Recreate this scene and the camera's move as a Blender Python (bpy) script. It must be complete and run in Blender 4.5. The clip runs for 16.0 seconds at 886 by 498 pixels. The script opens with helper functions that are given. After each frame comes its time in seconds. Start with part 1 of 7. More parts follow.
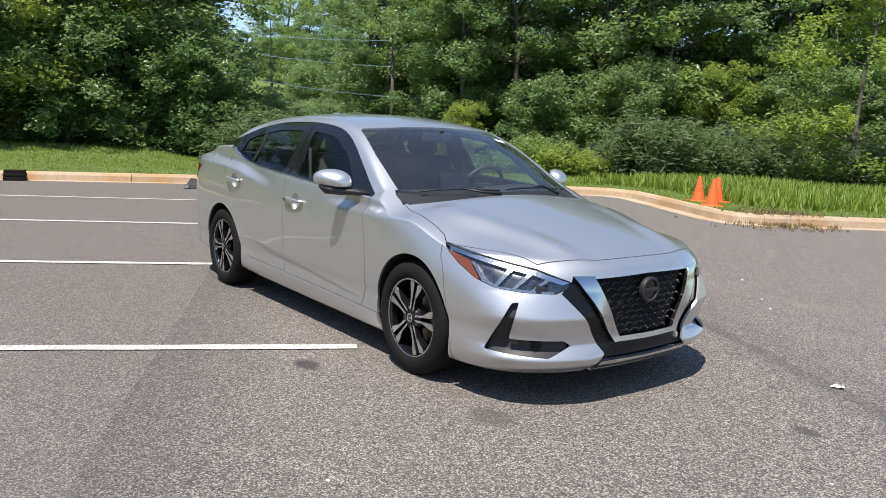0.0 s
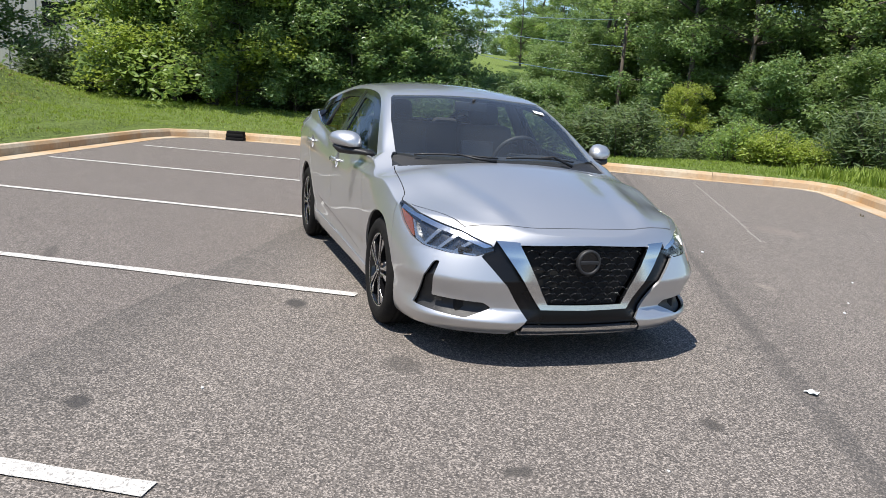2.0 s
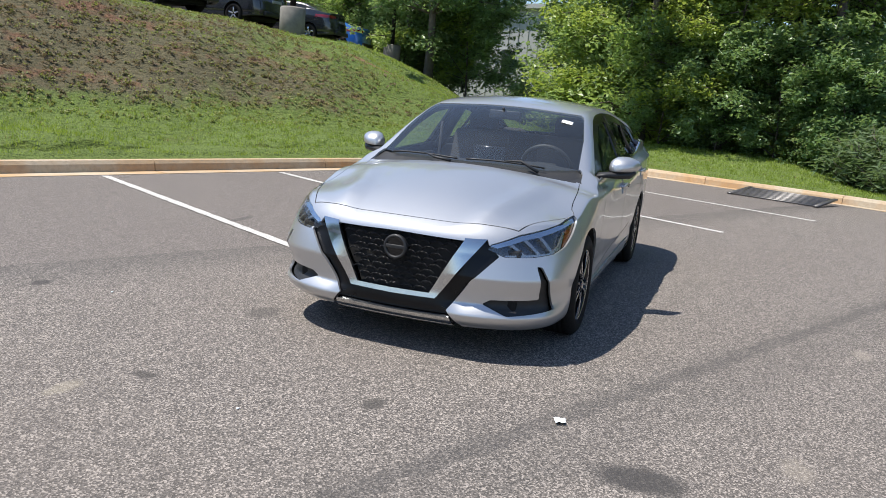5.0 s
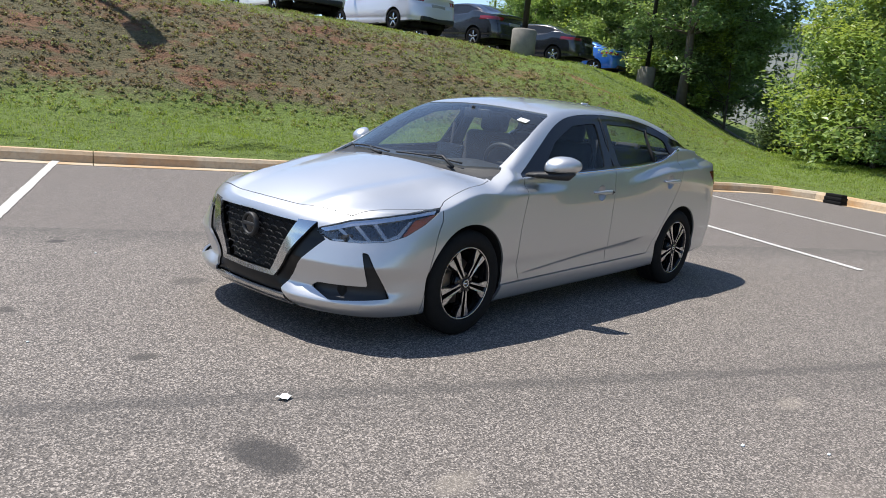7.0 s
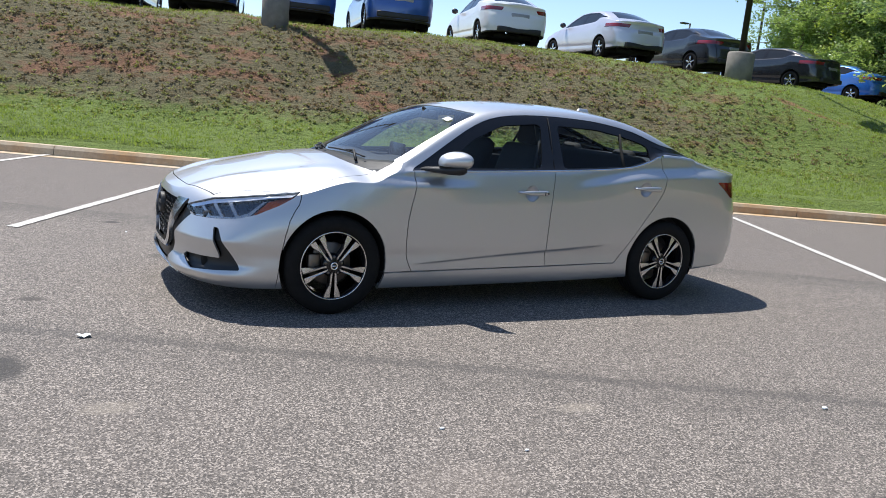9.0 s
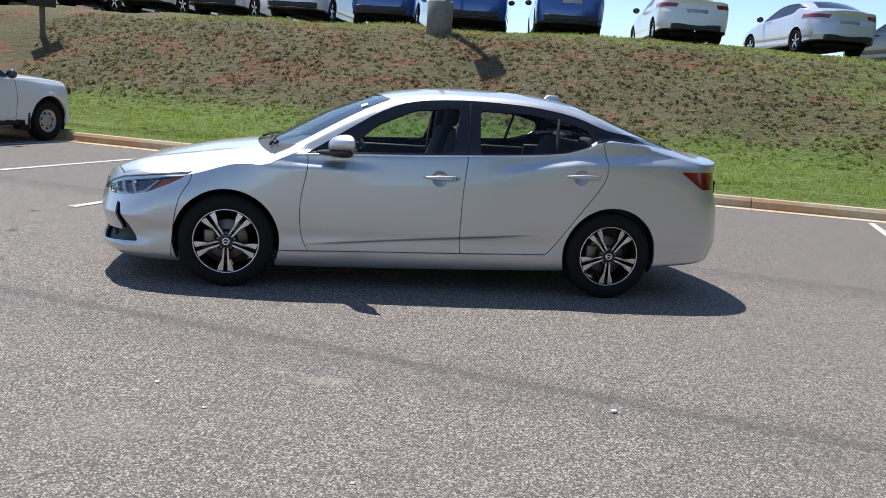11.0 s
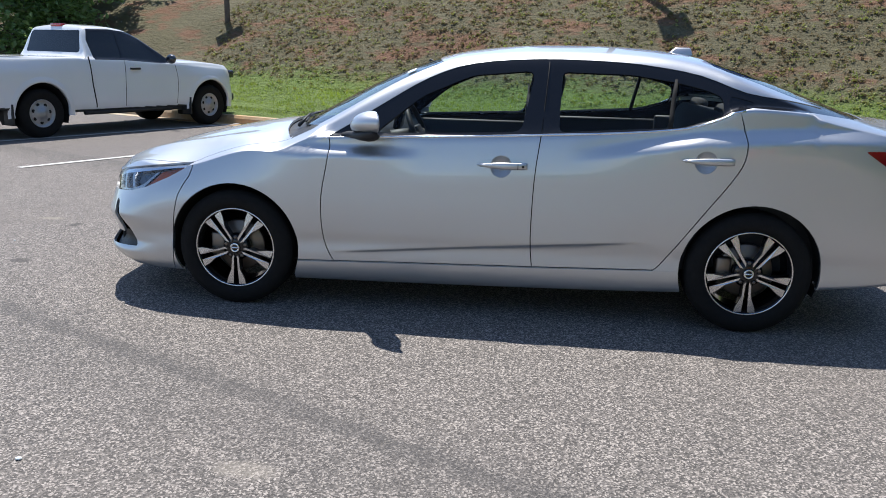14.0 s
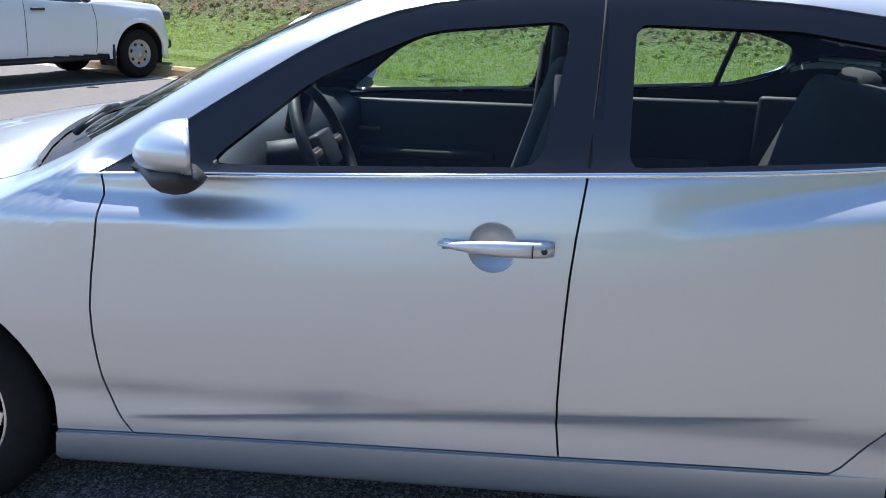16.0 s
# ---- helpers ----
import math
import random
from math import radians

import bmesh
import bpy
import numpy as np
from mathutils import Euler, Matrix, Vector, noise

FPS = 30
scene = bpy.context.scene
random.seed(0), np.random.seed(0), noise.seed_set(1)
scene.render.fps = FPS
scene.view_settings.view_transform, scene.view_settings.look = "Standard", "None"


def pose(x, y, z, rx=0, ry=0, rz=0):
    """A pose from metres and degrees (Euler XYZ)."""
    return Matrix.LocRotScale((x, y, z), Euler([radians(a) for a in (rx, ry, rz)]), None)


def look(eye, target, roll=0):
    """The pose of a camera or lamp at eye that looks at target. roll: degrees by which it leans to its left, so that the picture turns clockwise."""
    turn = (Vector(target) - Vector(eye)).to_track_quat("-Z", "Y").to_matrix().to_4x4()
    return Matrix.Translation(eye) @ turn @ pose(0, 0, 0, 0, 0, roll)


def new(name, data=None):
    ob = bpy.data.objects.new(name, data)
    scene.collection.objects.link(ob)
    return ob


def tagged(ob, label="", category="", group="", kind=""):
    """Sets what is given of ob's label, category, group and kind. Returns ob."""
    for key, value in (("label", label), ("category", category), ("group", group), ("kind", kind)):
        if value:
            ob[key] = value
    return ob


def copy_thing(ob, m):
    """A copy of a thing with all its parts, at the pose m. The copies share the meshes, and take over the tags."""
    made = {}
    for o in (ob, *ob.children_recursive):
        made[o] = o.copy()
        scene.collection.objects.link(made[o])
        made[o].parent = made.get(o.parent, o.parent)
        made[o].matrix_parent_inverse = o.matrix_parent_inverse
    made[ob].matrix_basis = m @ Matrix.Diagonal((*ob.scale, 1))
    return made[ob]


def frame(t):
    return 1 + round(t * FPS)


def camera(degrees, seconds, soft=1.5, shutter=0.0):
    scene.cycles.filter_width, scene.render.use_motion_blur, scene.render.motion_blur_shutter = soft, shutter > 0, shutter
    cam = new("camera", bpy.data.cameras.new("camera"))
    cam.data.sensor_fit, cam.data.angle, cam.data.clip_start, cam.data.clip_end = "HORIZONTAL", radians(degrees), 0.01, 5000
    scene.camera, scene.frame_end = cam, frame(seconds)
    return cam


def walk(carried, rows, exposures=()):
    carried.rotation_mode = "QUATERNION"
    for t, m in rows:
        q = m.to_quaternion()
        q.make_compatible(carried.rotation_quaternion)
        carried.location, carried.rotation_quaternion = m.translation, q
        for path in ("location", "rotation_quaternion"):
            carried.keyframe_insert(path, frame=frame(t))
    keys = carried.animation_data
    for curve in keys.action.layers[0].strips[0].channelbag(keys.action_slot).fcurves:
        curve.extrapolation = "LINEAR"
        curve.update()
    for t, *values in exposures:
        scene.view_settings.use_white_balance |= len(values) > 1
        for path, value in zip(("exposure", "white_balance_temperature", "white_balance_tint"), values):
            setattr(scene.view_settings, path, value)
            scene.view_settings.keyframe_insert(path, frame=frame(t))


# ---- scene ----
EXPOSURES = [(0.0, 0.5, 6500, 10), (8.0, 0.5, 6400, 10), (12.5, 0.42, 6250, 10), (14.0, 0.5, 6200, 10), (15.0, 0.8, 6050, 10), (16.0, 1.08, 5850, 10)]
cam = camera(59.1, 16.0, soft=0.9)
PATH = [
    (0, (4.8, -3.297, 1.373), (3.229, -2.099, 1.061), 2.4),
    (0.5, (4.9, -3.235, 1.372), (3.279, -2.11, 1.045), 2.8),
    (1, (5.212, -2.962, 1.378), (3.522, -1.953, 1.027), 3.4),
    (1.5, (5.46, -2.52, 1.376), (3.687, -1.672, 1.001), 4.0),
    (2, (5.752, -2.014, 1.38), (3.9, -1.368, 0.986), 4.3),
    (2.5, (5.925, -1.454, 1.372), (4.012, -1.028, 0.972), 4.2),
    (3, (6.114, -0.856, 1.387), (4.163, -0.663, 0.99), 4.1),
    (3.5, (6.213, -0.239, 1.38), (4.252, -0.274, 0.991), 4.0),
    (4, (6.284, 0.399, 1.403), (4.337, 0.148, 1.018), 4.3),
    (4.5, (6.263, 1.015, 1.389), (4.354, 0.557, 1.007), 4.6),
    (4.7, (6.211, 1.261, 1.396), (4.323, 0.724, 1.013), 4.7),
    (6.8, (5.007, 3.537, 1.379), (3.487, 2.297, 0.988), 5.7),
    (7, (4.839, 3.73, 1.399), (3.364, 2.436, 1.012), 5.6),
    (7.5, (4.434, 4.227, 1.409), (3.078, 2.805, 1.032), 5.5),
    (8, (3.959, 4.618, 1.408), (2.737, 3.078, 1.041), 5.5),
    (8.5, (3.519, 5.067, 1.407), (2.444, 3.42, 1.044), 5.5),
    (9, (3.023, 5.417, 1.386), (2.096, 3.683, 1.019), 5.4),
    (9.5, (2.517, 5.808, 1.398), (1.738, 4.005, 1.023), 5.2),
    (10, (1.946, 6.039, 1.384), (1.316, 4.18, 1.0), 4.9),
    (10.2, (1.712, 6.108, 1.411), (1.139, 4.231, 1.025), 4.8),
    (12.3, (-0.183, 6.23, 1.393), (-0.159, 4.272, 0.986), 2.9),
    (12.5, (-0.207, 6.165, 1.39), (-0.147, 4.209, 0.977), 2.7),
    (13, (-0.217, 5.882, 1.385), (-0.08, 3.934, 0.953), 2.2),
    (13.5, (-0.266, 5.421, 1.384), (-0.084, 3.482, 0.927), 1.8),
    (14, (-0.193, 4.87, 1.366), (0.005, 2.939, 0.884), 1.5),
    (14.5, (-0.158, 4.27, 1.34), (0.032, 2.346, 0.83), 1.4),
    (15, (-0.131, 3.693, 1.334), (0.046, 1.776, 0.794), 1.5),
    (15.5, (-0.101, 3.107, 1.344), (0.066, 1.199, 0.769), 1.7),
    (16, (-0.105, 2.519, 1.345), (0.061, 0.624, 0.727), 1.7),
]
walk(cam, [(t, look(eye, target, roll)) for t, eye, target, roll in PATH], EXPOSURES)

# ---------------------------------------------------------------- light
SUN_DIR = Vector((0.19, -0.39, 1.0)).normalized()
world = bpy.data.worlds.new("sky_world")
scene.world = world
world.use_nodes = True
wn, wl = world.node_tree.nodes, world.node_tree.links
sky = wn.new("ShaderNodeTexSky")
sky.sky_type, sky.sun_disc = "NISHITA", False
sky.sun_elevation = math.asin(SUN_DIR.z)
sky.sun_rotation = math.atan2(SUN_DIR.x, SUN_DIR.y)
sky.air_density, sky.dust_density, sky.ozone_density = 0.8, 0.25, 2.0
wn["Background"].inputs["Strength"].default_value = 0.135
wl.new(sky.outputs[0], wn["Background"].inputs["Color"])
sun = new("sun", bpy.data.lights.new("sun", "SUN"))
sun.data.energy, sun.data.angle, sun.data.color = 4.9, radians(0.53), (1.0, 0.95, 0.87)
sun.matrix_world = look(SUN_DIR * 60, (0, 0, 0))


# ---------------------------------------------------------------- material kit
class Mat:
    """A node material under construction."""

    def __init__(self, name, base=(0.5, 0.5, 0.5), rough=0.5, metal=0.0, **inputs):
        self.m = bpy.data.materials.new(name)
        self.m.use_nodes = True
        self.n, self.l = self.m.node_tree.nodes, self.m.node_tree.links
        self.b = self.n["Principled BSDF"]
        self.b.inputs["Base Color"].default_value = (*base, 1)
        self.b.inputs["Roughness"].default_value = rough
        self.b.inputs["Metallic"].default_value = metal
        for k, v in inputs.items():
            self.b.inputs[k.replace("_", " ")].default_value = v
        self.tc = None

    def put(self, socket, to):
        if isinstance(socket, (int, float)):
            to.default_value = socket
        elif isinstance(socket, tuple):
            to.default_value = (*socket, 1) if len(socket) == 3 and len(to.default_value) == 4 else socket
        else:
            self.l.new(socket, to)

    def coord(self, kind="Object"):
        if self.tc is None:
            self.tc = self.n.new("ShaderNodeTexCoord")
        return self.tc.outputs[kind]

    def noise(self, scale, detail=4.0, rough=0.55, warp=0.0, vec=None):
        x = self.n.new("ShaderNodeTexNoise")
        x.inputs["Scale"].default_value, x.inputs["Detail"].default_value = scale, detail
        x.inputs["Roughness"].default_value, x.inputs["Distortion"].default_value = rough, warp
        self.l.new(vec or self.coord(), x.inputs["Vector"])
        return x.outputs["Fac"]

    def cells(self, scale, out="Color", feature="F1", vec=None):
        x = self.n.new("ShaderNodeTexVoronoi")
        x.feature = feature
        x.inputs["Scale"].default_value = scale
        self.l.new(vec or self.coord(), x.inputs["Vector"])
        return x.outputs[out]

    def ramp(self, fac, *stops):
        x = self.n.new("ShaderNodeValToRGB")
        e = x.color_ramp.elements
        while len(e) < len(stops):
            e.new(0.5)
        for el, (p, c) in zip(e, stops):
            el.position, el.color = p, (c, c, c, 1) if isinstance(c, (int, float)) else (*c, 1)
        self.l.new(fac, x.inputs["Fac"])
        return x.outputs["Color"]

    def mix(self, fac, a, b, how="MIX"):
        x = self.n.new("ShaderNodeMixRGB")
        x.blend_type = how
        for s, k in ((fac, "Fac"), (a, "Color1"), (b, "Color2")):
            self.put(s, x.inputs[k])
        return x.outputs["Color"]

    def math(self, how, a, b=0.0):
        x = self.n.new("ShaderNodeMath")
        x.operation = how
        self.put(a, x.inputs[0]), self.put(b, x.inputs[1])
        return x.outputs[0]

    def axis(self, vec, k):
        x = self.n.new("ShaderNodeSeparateXYZ")
        self.l.new(vec, x.inputs[0])
        return x.outputs[k]

    def color(self, c):
        self.put(c, self.b.inputs["Base Color"])
        return self

    def rough(self, r):
        self.put(r, self.b.inputs["Roughness"])
        return self

    def bump(self, height, dist=0.01, strength=1.0):
        x = self.n.new("ShaderNodeBump")
        x.inputs["Distance"].default_value, x.inputs["Strength"].default_value = dist, strength
        self.l.new(height, x.inputs["Height"])
        if self.b.inputs["Normal"].is_linked:
            self.l.new(self.b.inputs["Normal"].links[0].from_socket, x.inputs["Normal"])
        self.l.new(x.outputs["Normal"], self.b.inputs["Normal"])
        return self

    def shade(self):
        """A random value for each object."""
        return self.n.new("ShaderNodeObjectInfo").outputs["Random"]

    def island(self):
        return self.n.new("ShaderNodeNewGeometry").outputs["Random Per Island"]


# ---------------------------------------------------------------- mesh kit
def thing(name, label, category, at=None, group="", kind=""):
    ob = new(name)
    ob.empty_display_size = 0.2
    if at is not None:
        ob.matrix_basis = at
    return tagged(ob, label, category, group, kind)


def part(name, bm, material, parent=None, label="", smooth=True, bevel=0.0):
    """Links a bmesh as one mesh object under parent."""
    me = bpy.data.meshes.new(name)
    bm.normal_update()
    bm.to_mesh(me)
    bm.free()
    me.materials.append(material)
    me.shade_smooth() if smooth else me.shade_flat()
    ob = new(name, me)
    if parent is not None:
        ob.parent = parent
    if bevel:
        mod = ob.modifiers.new("bevel", "BEVEL")
        mod.width, mod.segments, mod.limit_method, mod.angle_limit = bevel, 2, "ANGLE", radians(40)
    if label:
        ob["label"] = label
    return ob


def raw(name, verts, faces, material, parent=None, label="", smooth=False):
    me = bpy.data.meshes.new(name)
    me.from_pydata(verts, [], faces)
    me.materials.append(material)
    me.validate()
    me.shade_smooth() if smooth else me.shade_flat()
    ob = new(name, me)
    if parent is not None:
        ob.parent = parent
    if label:
        ob["label"] = label
    return ob


def box(bm, x0, y0, z0, x1, y1, z1, m=None):
    vs = bmesh.ops.create_cube(bm, size=1.0)["verts"]
    mm = Matrix.Translation(((x0 + x1) / 2, (y0 + y1) / 2, (z0 + z1) / 2)) @ Matrix.Diagonal((x1 - x0, y1 - y0, z1 - z0, 1))
    bmesh.ops.transform(bm, matrix=(m or Matrix.Identity(4)) @ mm, verts=vs)
    return vs


def tube(bm, pts, radii, sides=8, cap=True):
    """A tube along points, with a radius at each."""
    pts = [Vector(p) for p in pts]
    rings = []
    for i, p in enumerate(pts):
        d = (pts[min(i + 1, len(pts) - 1)] - pts[max(i - 1, 0)]).normalized()
        a = d.orthogonal().normalized() if i == 0 else (rings_a - d * rings_a.dot(d)).normalized()
        rings_a = a
        b = d.cross(a)
        r = radii[i] if isinstance(radii, (list, tuple)) else radii
        rings.append([bm.verts.new(p + (a * math.cos(k * math.tau / sides) + b * math.sin(k * math.tau / sides)) * r) for k in range(sides)])
    for q, s in zip(rings, rings[1:]):
        for k in range(sides):
            bm.faces.new((q[k], q[(k + 1) % sides], s[(k + 1) % sides], s[k]))
    if cap:
        bm.faces.new(rings[0][::-1]), bm.faces.new(rings[-1])
    return rings


def lathe(bm, profile, axis="z", steps=32, m=None, closed=False):
    """Turns a profile of (radius, height) about an axis."""
    m = m or Matrix.Identity(4)
    rings = []
    for r, h in profile:
        ring = []
        for k in range(steps):
            a = k * math.tau / steps
            c = (r * math.cos(a), r * math.sin(a), h)
            ring.append(bm.verts.new(m @ Vector(c if axis == "z" else (c[0], c[2], c[1]))))
        rings.append(ring)
    pairs = list(zip(rings, rings[1:])) + ([(rings[-1], rings[0])] if closed else [])
    for q, s in pairs:
        for k in range(steps):
            bm.faces.new((q[k], q[(k + 1) % steps], s[(k + 1) % steps], s[k]))
    return rings


def smoothstep(a, b, x):
    t = np.clip((x - a) / (b - a), 0, 1)
    return t * t * (3 - 2 * t)


# ---------------------------------------------------------------- materials of the place
def make_asphalt(name, light, dark, stones, browner):
    k = Mat(name, rough=0.85)
    grit = k.cells(stones)
    grain = k.ramp(k.axis(grit, 0), (0.0, dark), (0.45, tuple(0.55 * a + 0.45 * b for a, b in zip(light, dark))), (0.8, light), (1.0, tuple(min(1, c * 2.1) for c in light)))
    fine = k.noise(420, 2)
    col = k.mix(k.ramp(fine, (0.35, 0.0), (0.7, 0.45)), grain, dark)
    fleck = k.ramp(k.axis(k.cells(stones * 1.15), 1), (0.84, 0.0), (0.88, 0.7))
    col = k.mix(fleck, col, tuple(min(1, c * 2.2) for c in light))
    pit = k.ramp(k.axis(k.cells(stones * 0.95), 2), (0.84, 0.0), (0.88, 0.7))
    col = k.mix(pit, col, tuple(c * 0.7 for c in dark))
    wide = k.ramp(k.noise(0.35, 5, 0.6), (0.3, 0.0), (0.72, 1.0))
    col = k.mix(k.math("MULTIPLY", wide, 0.35), col, browner)
    mottle = k.ramp(k.noise(5.5, 5, 0.68), (0.36, 0.0), (0.66, 1.0))
    col = k.mix(k.math("MULTIPLY", mottle, 0.16), col, dark)
    spots = k.ramp(k.noise(1.7, 3, 0.5), (0.70, 0.0), (0.78, 1.0))
    col = k.mix(k.math("MULTIPLY", spots, 0.4), col, (0.045, 0.042, 0.04))
    ragged = k.math("MULTIPLY", k.math("SUBTRACT", k.noise(7, 4, 0.6), 0.5), 0.16)
    px, py = k.axis(k.coord(), 0), k.axis(k.coord(), 1)
    # tarry joints between the pours: a soft band about a line
    off = k.math("ADD", k.math("MULTIPLY", px, 0.458), k.math("MULTIPLY", py, 0.889))
    lap = k.ramp(k.math("DIVIDE", k.math("ADD", k.math("ADD", off, k.math("MULTIPLY", ragged, 0.25)), 1.595), 0.75), (0.0, 0.0), (0.025, 1.0), (0.35, 0.75), (1.0, 0.0))
    col = k.mix(k.math("MULTIPLY", lap, 0.42), col, (0.05, 0.047, 0.045))
    for nx, ny, at, half, strength in ((0.45, 0.893, 2.19, 0.07, 0.40), (0.45, 0.893, 2.30, 0.34, 0.16)):
        off = k.math("ADD", k.math("MULTIPLY", px, nx), k.math("MULTIPLY", py, ny))
        gap = k.math("ABSOLUTE", k.math("SUBTRACT", k.math("ADD", off, ragged), at))
        band = k.ramp(k.math("DIVIDE", gap, half), (0.55, 1.0), (1.0, 0.0))
        col = k.mix(k.math("MULTIPLY", band, strength), col, (0.05, 0.047, 0.045))
    # oil spots and dusty scuffs
    for sx, sy, rx, ry, strength, tone in ((3.17, 1.48, 0.14, 0.23, 0.85, (0.04, 0.037, 0.035)), (0.94, -1.29, 0.13, 0.08, 0.85, (0.04, 0.037, 0.035)), (2.11, -0.91, 0.16, 0.12, 0.55, (0.05, 0.045, 0.04)), (2.38, -2.40, 0.09, 0.07, 0.85, (0.04, 0.037, 0.035)), (3.04, 0.28, 0.09, 0.06, 0.75, (0.05, 0.045, 0.04)), (3.44, -1.77, 0.05, 0.08, 0.7, (0.045, 0.04, 0.037)), (3.29, -0.79, 0.05, 0.08, 0.8, (0.05, 0.045, 0.04)), (-0.55, -2.9, 0.3, 0.06, 0.5, (0.04, 0.037, 0.035)), (3.6, -0.97, 0.13, 0.06, 0.38, (0.33, 0.29, 0.22)), (0.69, 2.59, 0.14, 0.07, 0.34, (0.31, 0.27, 0.22)), (2.75, 2.07, 0.15, 0.08, 0.34, (0.31, 0.27, 0.22)), (1.6, 3.1, 0.3, 0.2, 0.2, (0.24, 0.2, 0.17)), (-1.9, 5.0, 0.5, 0.3, 0.3, (0.24, 0.2, 0.17))):
        dx = k.math("DIVIDE", k.math("SUBTRACT", px, sx), rx)
        dy = k.math("DIVIDE", k.math("SUBTRACT", py, sy), ry)
        r = k.math("SQRT", k.math("ADD", k.math("MULTIPLY", dx, dx), k.math("MULTIPLY", dy, dy)))
        spot = k.ramp(k.math("ADD", r, k.math("MULTIPLY", ragged, 4.0)), (0.55, 1.0), (1.0, 0.0))
        col = k.mix(k.math("MULTIPLY", spot, strength), col, tone)
    k.color(col).rough(k.ramp(fine, (0.3, 0.75), (0.7, 0.95)))
    k.bump(k.axis(grit, 1), 0.004, 0.7).bump(k.cells(stones, "Distance"), 0.004, 0.6)
    return k.m


asphalt = make_asphalt("asphalt_coarse", (0.245, 0.215, 0.19), (0.042, 0.039, 0.036), 135, (0.155, 0.13, 0.112))
asphalt_fine = make_asphalt("asphalt_worn", (0.19, 0.166, 0.149), (0.07, 0.062, 0.056), 140, (0.135, 0.113, 0.10))

k = Mat("road_paint", rough=0.7)
k.color(k.mix(k.ramp(k.noise(60, 4, 0.7), (0.5, 0.0), (0.66, 0.85)), k.mix(k.noise(3, 4), (0.62, 0.605, 0.575), (0.50, 0.475, 0.44)), (0.13, 0.12, 0.11)))
k.bump(k.cells(75, "Distance"), 0.003, 0.5)
paint = k.m
k = Mat("worn_scratch", rough=0.9)
k.color(k.mix(k.ramp(k.noise(40, 4, 0.7), (0.42, 0.0), (0.6, 1.0)), (0.34, 0.32, 0.29), (0.15, 0.135, 0.12)))
scratch = k.m

k = Mat("stained_concrete", rough=0.9)
clay = k.ramp(k.noise(0.9, 5, 0.65), (0.38, 0.0), (0.62, 1.0))
c = k.mix(clay, (0.50, 0.42, 0.31), (0.48, 0.29, 0.13))
c = k.mix(k.ramp(k.noise(14, 4, 0.6), (0.45, 0.0), (0.75, 0.55)), c, (0.30, 0.235, 0.16))
c = k.mix(k.math("MULTIPLY", k.shade(), 0.25), c, (0.30, 0.26, 0.2))
k.color(c).bump(k.noise(90, 4), 0.004).bump(k.noise(9, 3), 0.01, 0.6)
concrete = k.m

k = Mat("bank_earth", rough=0.95)
zed, ex, ey = k.axis(k.coord(), 2), k.axis(k.coord(), 0), k.axis(k.coord(), 1)
strata = k.n.new("ShaderNodeMapping")
strata.inputs["Scale"].default_value = (1.0, 1.0, 3.2)
k.l.new(k.coord(), strata.inputs["Vector"])
strata = strata.outputs["Vector"]
green = k.mix(k.noise(6, 5, 0.7), (0.11, 0.175, 0.026), (0.19, 0.25, 0.05))
green = k.mix(k.ramp(k.noise(38, 3, 0.7), (0.45, 0.0), (0.66, 0.55)), green, (0.045, 0.065, 0.016))
thatch = k.mix(k.noise(11, 6, 0.75, vec=strata), (0.09, 0.077, 0.039), (0.225, 0.188, 0.10))
thatch = k.mix(k.ramp(k.noise(30, 4, 0.7, vec=strata), (0.46, 0.0), (0.62, 0.62)), thatch, (0.032, 0.028, 0.016))
clay = k.mix(k.noise(7, 6, 0.7, vec=strata), (0.14, 0.06, 0.032), (0.29, 0.145, 0.08))
patch = k.noise(0.75, 6, 0.62, vec=strata)
# the worn clay band half way up the bank thins out towards its end
band = k.math("MULTIPLY", k.ramp(k.math("MULTIPLY", zed, 0.25), (0.16, 0.0), (0.30, 1.0), (0.66, 1.0), (0.74, 0.6)), k.ramp(k.math("MULTIPLY", k.math("ADD", ex, 40.0), 0.02), (0.53, 0.0), (0.60, 0.6), (0.70, 1.0)))
weed = k.math("ADD", k.math("MULTIPLY", k.noise(1.6, 6, 0.7), 0.7), k.math("MULTIPLY", band, 0.42))
c = k.mix(k.ramp(weed, (0.46, 0.0), (0.66, 0.95)), green, thatch)
c = k.mix(k.math("MULTIPLY", k.ramp(k.math("ADD", patch, k.math("MULTIPLY", band, 0.07)), (0.575, 0.0), (0.67, 0.85)), k.ramp(band, (0.1, 0.1), (0.5, 1.0))), c, clay)
# a gully of bare clay near the end of the bank
gx, gy = k.math("ADD", ex, 13.75), k.math("ADD", ey, 7.75)
run = k.math("ADD", k.math("MULTIPLY", gx, -0.74), k.math("MULTIPLY", gy, 0.67))
side = k.math("ADD", k.math("ADD", k.math("MULTIPLY", gx, 0.67), k.math("MULTIPLY", gy, 0.74)), k.math("MULTIPLY", k.math("SUBTRACT", k.noise(4, 4), 0.5), 0.4))
gully = k.math("MULTIPLY", k.ramp(k.math("ABSOLUTE", side), (0.06, 1.0), (0.17, 0.0)), k.ramp(k.math("ABSOLUTE", run), (0.65, 1.0), (1.0, 0.0)))
c = k.mix(k.math("MULTIPLY", gully, 0.85), c, (0.27, 0.135, 0.075))
k.color(c).bump(k.noise(22, 6, 0.7, vec=strata), 0.07).bump(k.noise(5, 4, vec=strata), 0.16, 0.7)
earth = k.m


